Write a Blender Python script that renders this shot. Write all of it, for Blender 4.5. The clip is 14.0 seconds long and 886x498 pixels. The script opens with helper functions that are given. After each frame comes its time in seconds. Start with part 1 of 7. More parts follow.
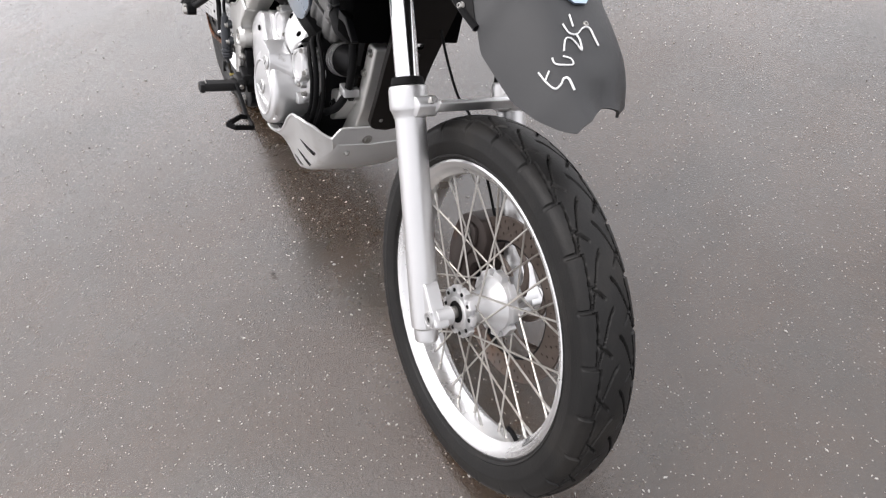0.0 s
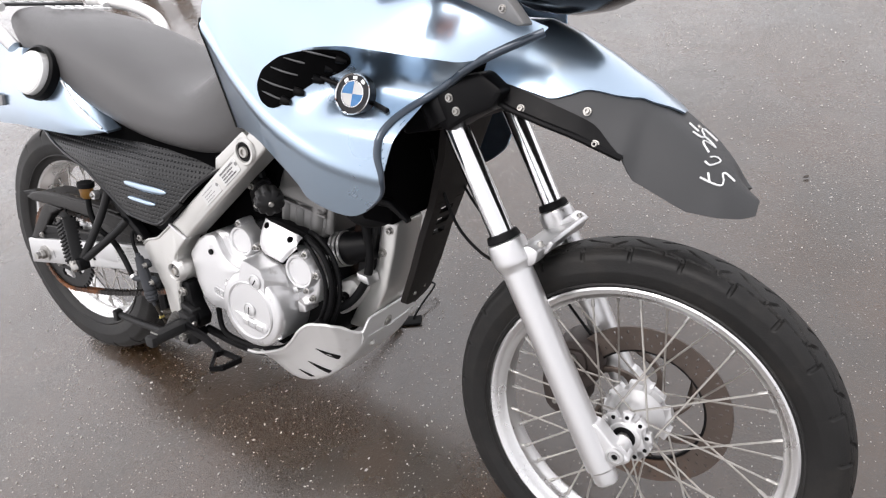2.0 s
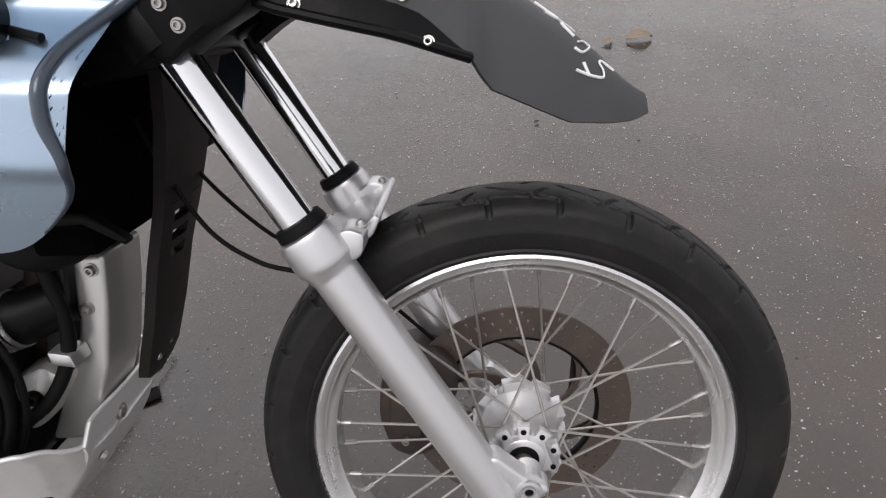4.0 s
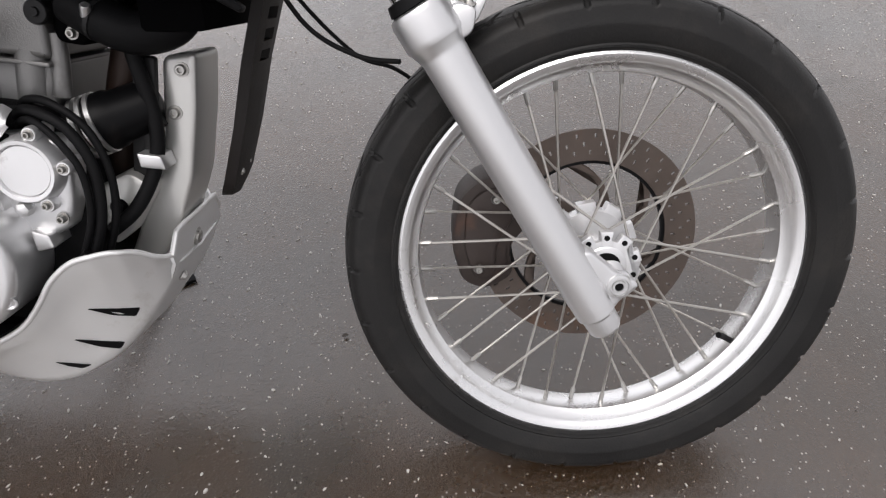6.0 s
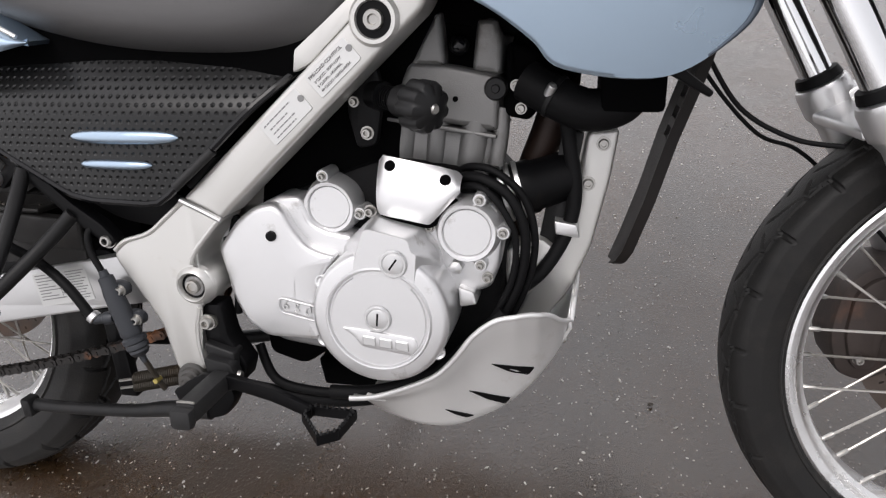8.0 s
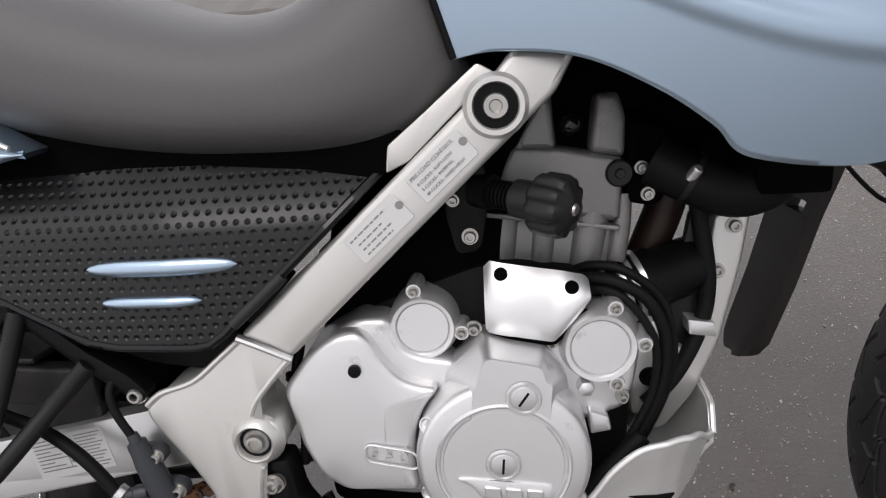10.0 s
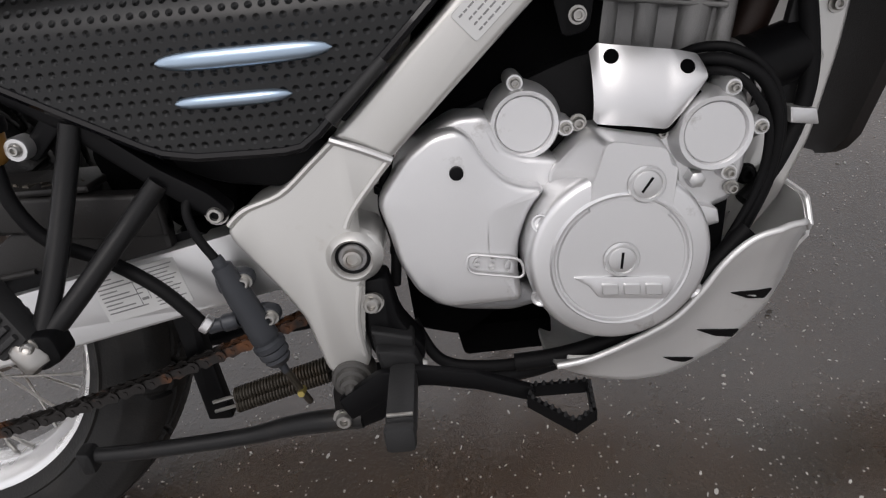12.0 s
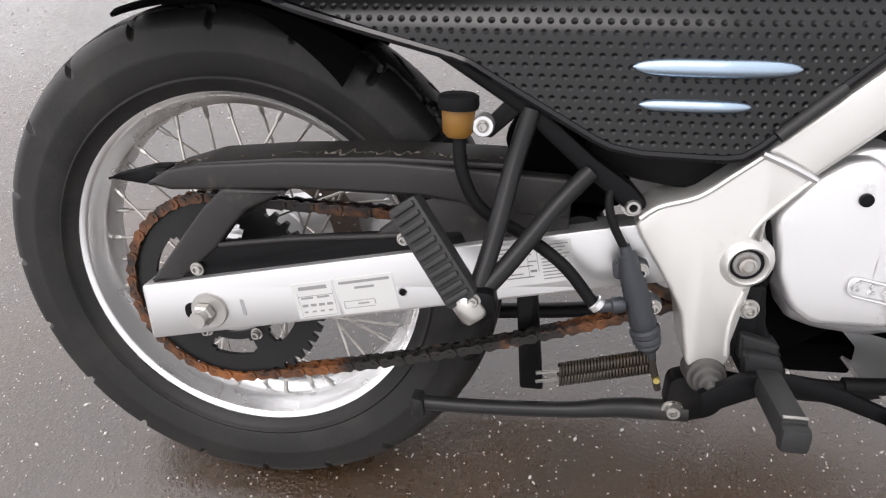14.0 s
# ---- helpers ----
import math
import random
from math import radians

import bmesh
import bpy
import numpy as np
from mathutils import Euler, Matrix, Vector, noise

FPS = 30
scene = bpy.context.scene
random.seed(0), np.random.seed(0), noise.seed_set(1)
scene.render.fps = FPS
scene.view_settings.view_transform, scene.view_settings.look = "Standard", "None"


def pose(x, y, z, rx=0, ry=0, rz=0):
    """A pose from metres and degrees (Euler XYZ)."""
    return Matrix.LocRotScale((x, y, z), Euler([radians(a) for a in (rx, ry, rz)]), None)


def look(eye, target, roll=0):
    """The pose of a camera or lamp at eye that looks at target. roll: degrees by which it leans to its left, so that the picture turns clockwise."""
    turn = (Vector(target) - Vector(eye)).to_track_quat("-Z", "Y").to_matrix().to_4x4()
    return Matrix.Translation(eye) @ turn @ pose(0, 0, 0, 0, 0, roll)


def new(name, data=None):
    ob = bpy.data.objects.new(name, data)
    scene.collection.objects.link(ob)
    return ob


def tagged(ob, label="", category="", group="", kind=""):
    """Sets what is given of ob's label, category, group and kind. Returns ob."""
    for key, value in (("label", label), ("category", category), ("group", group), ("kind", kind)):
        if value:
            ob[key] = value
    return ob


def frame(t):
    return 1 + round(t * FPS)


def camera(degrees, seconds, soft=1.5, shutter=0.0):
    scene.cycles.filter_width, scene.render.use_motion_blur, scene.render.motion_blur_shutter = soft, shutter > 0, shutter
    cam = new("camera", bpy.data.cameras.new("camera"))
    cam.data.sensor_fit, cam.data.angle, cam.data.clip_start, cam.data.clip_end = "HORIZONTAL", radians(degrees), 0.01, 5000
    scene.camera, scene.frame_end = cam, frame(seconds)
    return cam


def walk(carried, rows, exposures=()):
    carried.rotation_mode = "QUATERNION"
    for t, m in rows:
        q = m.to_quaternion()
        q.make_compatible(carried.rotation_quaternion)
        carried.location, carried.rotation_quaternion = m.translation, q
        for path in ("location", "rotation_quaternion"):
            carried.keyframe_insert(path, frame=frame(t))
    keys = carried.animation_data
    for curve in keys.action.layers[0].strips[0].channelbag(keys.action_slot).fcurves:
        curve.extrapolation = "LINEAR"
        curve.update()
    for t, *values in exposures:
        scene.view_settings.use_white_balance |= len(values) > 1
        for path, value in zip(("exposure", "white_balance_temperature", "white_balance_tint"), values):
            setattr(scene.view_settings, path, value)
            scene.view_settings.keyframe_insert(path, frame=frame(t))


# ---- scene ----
cam = camera(67.4, 14.0, soft=1.25)
# seconds, place, then turn to the left, tilt up and lean, in degrees
PATH = [
    (0.0, 2.1532, -0.2810, 1.2260, 70.56, -46.77, -11.84),
    (0.5, 2.0591, -0.3883, 1.2313, 64.40, -47.51, -10.69),
    (1.0, 1.9200, -0.4797, 1.2350, 58.23, -48.08, -14.55),
    (1.5, 1.8323, -0.5256, 1.2514, 48.12, -45.29, -12.09),
    (2.0, 1.6959, -0.6614, 1.3091, 38.13, -39.93, -12.08),
    (2.5, 1.6107, -0.6954, 1.3238, 29.83, -36.74, -8.24),
    (3.0, 1.5614, -0.5665, 1.2428, 20.83, -39.02, -10.62),
    (3.5, 1.5126, -0.4701, 1.1532, 12.60, -42.11, -8.61),
    (3.7, 1.4846, -0.4622, 1.1124, 8.15, -41.93, -6.09),
    (5.8, 1.3282, -0.6196, 0.9082, -3.10, -43.48, 0.19),
    (6.0, 1.2946, -0.6249, 0.9120, -0.81, -43.25, -1.13),
    (6.5, 1.2249, -0.6319, 0.9181, 2.98, -43.28, -2.22),
    (7.0, 1.1625, -0.6407, 0.9175, 6.44, -43.69, -3.02),
    (7.5, 1.0939, -0.6430, 0.9255, 10.72, -41.70, -4.59),
    (8.0, 0.9919, -0.6340, 0.9579, 14.50, -38.70, -6.38),
    (8.5, 0.9013, -0.6145, 0.9855, 11.64, -36.69, -7.05),
    (8.7, 0.8858, -0.6015, 1.0018, 11.50, -35.61, -7.97),
    (10.8, 0.7222, -0.4684, 0.9106, 0.93, -39.35, -5.66),
    (11.0, 0.7098, -0.4794, 0.8994, -0.27, -41.29, -6.10),
    (11.5, 0.6885, -0.5098, 0.8715, -2.31, -43.35, -4.89),
    (12.0, 0.6350, -0.5274, 0.8593, 0.92, -44.63, -6.14),
    (12.5, 0.5609, -0.5290, 0.8697, 4.46, -43.88, -5.55),
    (13.0, 0.4877, -0.5370, 0.8866, 8.07, -43.05, -5.43),
    (13.5, 0.4196, -0.5585, 0.8756, 10.43, -44.75, -5.49),
    (14.0, 0.3512, -0.5755, 0.9104, 10.49, -44.52, -4.18),
]
walk(cam, [(t, pose(x, y, z, 0, 0, yaw) @ pose(0, 0, 0, 90 + tilt) @ pose(0, 0, 0, 0, 0, lean)) for t, x, y, z, yaw, tilt, lean in PATH],
     exposures=[(0.0, 0.16, 6500, 13.5), (1.5, 0.16, 6500, 13.5), (2.5, -0.02, 6500, 13.5), (3.0, -0.41, 6500, 13.5), (3.7, -0.46, 6500, 13.5), (5.8, -0.24, 6500, 13.5), (6.5, -0.21, 6500, 13.5), (7.5, 0.03, 6500, 13.5), (8.0, -0.22, 6500, 13.5), (8.5, -0.34, 6500, 13.5), (11.0, -0.45, 6500, 13.5), (11.5, -0.69, 6500, 13.5), (12.0, -0.68, 6500, 13.5), (12.5, -0.58, 6500, 13.5), (13.0, -0.24, 6500, 13.5), (13.5, -0.04, 6500, 13.5), (14.0, 0.30, 6500, 13.5)])

# ---- world and light: bright overcast sky ----
world = bpy.data.worlds.new("overcast_sky")
scene.world = world
world.use_nodes = True
wn, wl = world.node_tree.nodes, world.node_tree.links
sky = wn.new("ShaderNodeTexSky")
sky.sky_type, sky.sun_disc = "NISHITA", False
sky.sun_elevation, sky.sun_rotation = radians(62), radians(200)
sky.air_density, sky.dust_density, sky.ozone_density = 1.0, 6.0, 1.0
pale = wn.new("ShaderNodeMixRGB")
pale.inputs["Fac"].default_value = 0.86
wl.new(sky.outputs["Color"], pale.inputs["Color1"])
pale.inputs["Color2"].default_value = (9.6, 9.6, 9.7, 1)
# a thick, even cloud, slightly darker overhead
aim, height, rise_up, veil = wn.new("ShaderNodeTexCoord"), wn.new("ShaderNodeSeparateXYZ"), wn.new("ShaderNodeMapRange"), wn.new("ShaderNodeMixRGB")
wl.new(aim.outputs["Generated"], height.inputs["Vector"]), wl.new(height.outputs["Z"], rise_up.inputs["Value"])
rise_up.inputs["To Min"].default_value, rise_up.inputs["To Max"].default_value = 1.02, 0.95
veil.blend_type, veil.inputs["Fac"].default_value = "MULTIPLY", 1.0
wl.new(pale.outputs["Color"], veil.inputs["Color1"]), wl.new(rise_up.outputs["Result"], veil.inputs["Color2"])
# the cloud is thinner towards the bike's tail, so that side of the sky is brighter
toward, lean_up, side_veil = wn.new("ShaderNodeVectorMath"), wn.new("ShaderNodeMapRange"), wn.new("ShaderNodeMixRGB")
toward.operation = "DOT_PRODUCT"
toward.inputs[1].default_value = Vector((-0.90, 0.40, 0.17)).normalized()
wl.new(aim.outputs["Generated"], toward.inputs[0]), wl.new(toward.outputs["Value"], lean_up.inputs["Value"])
lean_up.inputs["From Min"].default_value, lean_up.inputs["To Min"].default_value, lean_up.inputs["To Max"].default_value = -1.0, 0.70, 1.40
side_veil.blend_type, side_veil.inputs["Fac"].default_value = "MULTIPLY", 1.0
wl.new(veil.outputs["Color"], side_veil.inputs["Color1"]), wl.new(lean_up.outputs["Result"], side_veil.inputs["Color2"])
wl.new(side_veil.outputs["Color"], wn["Background"].inputs["Color"])
wn["Background"].inputs["Strength"].default_value = 0.152

sun = new("sun", bpy.data.lights.new("sun", "SUN"))
sun.data.energy, sun.data.angle, sun.data.color = 1.5, radians(35), (1.0, 0.985, 0.96)
sun.matrix_world = look((0, 0, 6), (1.0, 2.6, 0))


# ---- materials ----
def material(name, base, rough=0.5, metal=0.0, mottle=0.15, scale=18.0, bump=0.0, bump_scale=400.0, coat=0.0, dirt=None, dirt_amount=0.0, dirt_scale=9.0, placed=False):
    """A surface with two scales of variation, fine relief and, where given, patches of dirt or rust."""
    m = bpy.data.materials.new(name)
    m.use_nodes = True
    n, l = m.node_tree.nodes, m.node_tree.links
    b = n["Principled BSDF"]
    where = n.new("ShaderNodeNewGeometry").outputs["Position"] if placed else n.new("ShaderNodeTexCoord").outputs["Object"]
    big, fine = n.new("ShaderNodeTexNoise"), n.new("ShaderNodeTexNoise")
    big.inputs["Scale"].default_value, big.inputs["Detail"].default_value = scale, 6
    fine.inputs["Scale"].default_value, fine.inputs["Detail"].default_value = bump_scale, 3
    l.new(where, big.inputs["Vector"]), l.new(where, fine.inputs["Vector"])
    mix = n.new("ShaderNodeMixRGB")
    mix.inputs["Color1"].default_value = (*[c * (1 - mottle) for c in base], 1)
    mix.inputs["Color2"].default_value = (*[min(c * (1 + mottle), 1) for c in base], 1)
    l.new(big.outputs["Fac"], mix.inputs["Fac"])
    colour = mix.outputs["Color"]
    if dirt:
        spots, ramp, soil = n.new("ShaderNodeTexNoise"), n.new("ShaderNodeValToRGB"), n.new("ShaderNodeMixRGB")
        spots.inputs["Scale"].default_value, spots.inputs["Detail"].default_value, spots.inputs["Roughness"].default_value = dirt_scale, 8, 0.7
        l.new(where, spots.inputs["Vector"]), l.new(spots.outputs["Fac"], ramp.inputs["Fac"])
        ramp.color_ramp.elements[0].position, ramp.color_ramp.elements[1].position = 0.62 - 0.3 * dirt_amount, 0.78 - 0.2 * dirt_amount
        l.new(ramp.outputs["Color"], soil.inputs["Fac"]), l.new(colour, soil.inputs["Color1"])
        soil.inputs["Color2"].default_value = (*dirt, 1)
        colour = soil.outputs["Color"]
    l.new(colour, b.inputs["Base Color"])
    b.inputs["Metallic"].default_value = metal
    spread = n.new("ShaderNodeMapRange")
    spread.inputs["To Min"].default_value, spread.inputs["To Max"].default_value = max(rough - 0.08, 0.02), min(rough + 0.1, 1)
    l.new(big.outputs["Fac"], spread.inputs["Value"]), l.new(spread.outputs["Result"], b.inputs["Roughness"])
    b.inputs["Coat Weight"].default_value = coat
    # the darkest bases reflect almost nothing, so the shade in their colour stays black
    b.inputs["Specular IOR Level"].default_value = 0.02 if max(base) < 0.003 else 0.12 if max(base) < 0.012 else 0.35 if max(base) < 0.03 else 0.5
    b.inputs["Coat Roughness"].default_value = 0.06
    if bump:
        rise = n.new("ShaderNodeBump")
        rise.inputs["Strength"].default_value, rise.inputs["Distance"].default_value = bump, 0.001
        l.new(fine.outputs["Fac"], rise.inputs["Height"]), l.new(rise.outputs["Normal"], b.inputs["Normal"])
    return m


PAINT = material("pale_blue_metallic_paint", (0.375, 0.485, 0.605), 0.29, 0.96, 0.05, 5, coat=1.0)
# darkened PAINT: holds the tank recess's shade, also used for seam and nose edge
PAINT_DARK = material("darkened_blue_metallic", (0.035, 0.052, 0.075), 0.34, 0.45, 0.06, 5, coat=0.8)
SILVER = material("silver_engine_paint", (0.74, 0.74, 0.745), 0.36, 0.78, 0.06, 14, 0.12, 900, dirt=(0.30, 0.28, 0.25), dirt_amount=0.05, dirt_scale=14)
CAST = material("rough_cast_aluminium", (0.36, 0.36, 0.365), 0.44, 0.7, 0.15, 22, 0.4, 700, dirt=(0.15, 0.13, 0.11), dirt_amount=0.25)
# a darker CAST, with the tank's shade on the cylinder put into the colour
BARREL = material("shaded_cast_barrel", (0.20, 0.198, 0.195), 0.42, 0.65, 0.15, 22, 0.4, 700, dirt=(0.10, 0.09, 0.08), dirt_amount=0.25)
ALU = material("matt_aluminium", (0.66, 0.66, 0.66), 0.32, 0.85, 0.06, 8, 0.06, 1200)
SWING = material("satin_aluminium_swing_arm", (0.58, 0.58, 0.58), 0.34, 0.85, 0.06, 8, 0.06, 1200)
FRAME = material("warm_silver_frame_paint", (0.60, 0.594, 0.573), 0.33, 0.65, 0.07, 7, 0.08, 900, dirt=(0.42, 0.39, 0.34), dirt_amount=0.06, dirt_scale=6)
SKID = material("white_aluminium_skid_plate", (0.72, 0.72, 0.715), 0.36, 0.5, 0.07, 10, 0.1, 800, dirt=(0.52, 0.50, 0.46), dirt_amount=0.10)
RIM = material("bright_rim_aluminium", (0.80, 0.80, 0.80), 0.27, 0.95, 0.06, 12, 0.04, 900, dirt=(0.45, 0.43, 0.4), dirt_amount=0.1)
FORK = material("satin_silver_fork_leg", (0.72, 0.72, 0.725), 0.35, 0.85, 0.05, 9, 0.08, 1000)
CHROME = material("chromed_steel", (0.86, 0.87, 0.88), 0.07, 1.0, 0.03, 12)
STEEL = material("spoke_steel", (0.46, 0.44, 0.41), 0.3, 0.9, 0.15, 40, dirt=(0.28, 0.2, 0.13), dirt_amount=0.25, dirt_scale=30)
BOLT = material("zinc_bolt_steel", (0.42, 0.41, 0.39), 0.32, 0.9, 0.15, 60, dirt=(0.3, 0.22, 0.15), dirt_amount=0.1)
DISC = material("rusty_brake_disc", (0.10, 0.078, 0.066), 0.42, 0.5, 0.25, 25, 0.2, 300, dirt=(0.14, 0.08, 0.05), dirt_amount=0.35, dirt_scale=12)
CALIPER = material("grimy_caliper", (0.045, 0.034, 0.030), 0.5, 0.3, 0.3, 30, 0.4, 300, dirt=(0.12, 0.065, 0.045), dirt_amount=0.2)
TYRE = material("black_tyre_rubber", (0.0135, 0.0132, 0.013), 0.46, 0, 0.5, 12, 0.45, 350, dirt=(0.025, 0.023, 0.021), dirt_amount=0.4, dirt_scale=10)
TYRE.node_tree.nodes["Principled BSDF"].inputs["Specular IOR Level"].default_value = 0.24
PEG = material("worn_grey_black_rubber", (0.019, 0.019, 0.0195), 0.55, 0, 0.25, 40, 0.3, 400)
BOSS = material("dusty_grey_rubber", (0.050, 0.048, 0.045), 0.45, 0, 0.25, 40, 0.3, 400)
HANGING = material("brown_black_plastic", (0.0125, 0.0105, 0.0098), 0.5, 0, 0.2, 25, 0.3, 500)
HANGING.node_tree.nodes["Principled BSDF"].inputs["Specular IOR Level"].default_value = 0.2
RUBBER = material("black_rubber", (0.006, 0.006, 0.0065), 0.55, 0, 0.2, 30, 0.25, 500)
PLASTIC = material("dark_grey_plastic", (0.038, 0.039, 0.041), 0.5, 0, 0.12, 25, 0.5, 1500)
BLACK = material("black_painted_steel", (0.0035, 0.0035, 0.004), 0.38, 0.0, 0.2, 20, 0.15, 500, dirt=(0.014, 0.012, 0.011), dirt_amount=0.05)
# shade put into the colour: near-black for parts that little light reaches
VOID = material("shade_black", (0.0022, 0.0022, 0.0024), 0.8, 0.0, 0.3, 20, 0.2, 400)
SATIN = material("satin_black_steel", (0.013, 0.013, 0.0135), 0.36, 0.0, 0.25, 25, 0.2, 500, dirt=(0.03, 0.026, 0.022), dirt_amount=0.08)
SATIN.node_tree.nodes["Principled BSDF"].inputs["Specular IOR Level"].default_value = 0.22
EXHAUST = material("heat_browned_exhaust", (0.020, 0.011, 0.008), 0.45, 0.3, 0.4, 30, 0.3, 300)
GLOSS = material("gloss_black_plastic", (0.004, 0.004, 0.005), 0.14, 0, 0.1, 10, coat=0.5)
BLADE = material("dark_louvre_plastic", (0.06, 0.062, 0.065), 0.4, 0, 0.1, 30)
GREY = material("grey_screen_panel", (0.17, 0.175, 0.18), 0.45, 0.1, 0.1, 20, 0.2, 900)
SEAT = material("grained_black_seat_vinyl", (0.074, 0.072, 0.073), 0.42, 0, 0.1, 12, 0.4, 1300)
CHAIN = material("rusty_chain_steel", (0.020, 0.018, 0.017), 0.42, 0.25, 0.4, 90, 0.4, 300, dirt=(0.28, 0.105, 0.035), dirt_amount=0.52, dirt_scale=9, placed=True)
CYLBLUE = material("blue_grey_anodised_cylinder", (0.034, 0.037, 0.043), 0.42, 0.3, 0.12, 30, 0.1, 600)
WHITE = material("white_paint", (0.85, 0.85, 0.84), 0.35, 0, 0.04, 20)
BADGE_BLUE = material("blue_enamel", (0.10, 0.33, 0.68), 0.25, 0, 0.05, 20, coat=0.5)
CHALK = material("white_chalk_marking", (0.82, 0.83, 0.83), 0.8, 0, 0.15, 120, 0.3, 900)
LABEL = material("silver_label_foil", (0.64, 0.64, 0.63), 0.36, 0.75, 0.06, 20)
INK = material("dark_label_ink", (0.22, 0.22, 0.22), 0.5, 0, 0.1, 40)
WOOD = material("weathered_brown_timber", (0.17, 0.12, 0.09), 0.75, 0, 0.3, 9, 0.5, 120)
CONCRETE = material("pale_concrete", (0.40, 0.39, 0.37), 0.8, 0, 0.2, 6, 0.5, 160)
DIRT = material("wet_brown_soil", (0.085, 0.078, 0.068), 0.45, 0, 0.3, 7, 0.6, 60)
FLAKE = material("white_stone_chips", (0.45, 0.435, 0.41), 0.5, 0, 0.2, 60)
PEBBLE = material("dark_grit", (0.035, 0.032, 0.03), 0.7, 0, 0.2, 60)


def clear(name, colour, rough=0.05, weight=0.8):
    m = bpy.data.materials.new(name)
    m.use_nodes = True
    b = m.node_tree.nodes["Principled BSDF"]
    b.inputs["Base Color"].default_value = (*colour, 1)
    b.inputs["Transmission Weight"].default_value, b.inputs["Roughness"].default_value, b.inputs["IOR"].default_value = weight, rough, 1.45
    return m


AMBER = clear("amber_lens_plastic", (1.0, 0.20, 0.005), 0.15, 0.25)
BRAKE_FLUID = clear("yellowed_fluid_pot", (0.30, 0.15, 0.028), 0.3, 0.45)
LENS = clear("clear_lens_plastic", (0.95, 0.93, 0.9), 0.04, 0.9)
REFLECTOR = material("warm_lamp_reflector", (0.85, 0.66, 0.46), 0.3, 0.6, 0.1, 20)


def dotted_plastic():
    """Dark side panel plastic with rows of small round dimples."""
    m = material("dimpled_black_plastic", (0.0085, 0.0087, 0.009), 0.30, 0, 0.1, 25, 0.0, 900)
    n, l = m.node_tree.nodes, m.node_tree.links
    n["Principled BSDF"].inputs["Specular IOR Level"].default_value = 0.38
    at, parts = n.new("ShaderNodeTexCoord"), n.new("ShaderNodeSeparateXYZ")
    l.new(at.outputs["Object"], parts.inputs["Vector"])

    def op(kind, a, b=None):
        x = n.new("ShaderNodeMath")
        x.operation = kind
        for i, v in enumerate((a, b)):
            if v is not None:
                if isinstance(v, (int, float)):
                    x.inputs[i].default_value = v
                else:
                    l.new(v, x.inputs[i])
        return x.outputs[0]

    row = op("MULTIPLY", parts.outputs["Z"], 1 / 0.0090)
    odd = op("MULTIPLY", op("FLOORED_MODULO", op("FLOOR", row), 2.0), 0.5)
    col = op("ADD", op("MULTIPLY", parts.outputs["X"], 1 / 0.0098), odd)
    dx, dz = op("SUBTRACT", op("FRACT", col), 0.5), op("SUBTRACT", op("FRACT", row), 0.5)
    far = op("SQRT", op("ADD", op("MULTIPLY", dx, dx), op("MULTIPLY", dz, dz)))
    ramp = n.new("ShaderNodeMapRange")
    ramp.inputs["From Min"].default_value, ramp.inputs["From Max"].default_value = 0.02, 0.30
    l.new(far, ramp.inputs["Value"])
    rise = n.new("ShaderNodeBump")
    rise.inputs["Strength"].default_value, rise.inputs["Distance"].default_value = 1.0, 0.0022
    l.new(ramp.outputs["Result"], rise.inputs["Height"])
    l.new(rise.outputs["Normal"], n["Principled BSDF"].inputs["Normal"])
    return m


DOTTED = dotted_plastic()


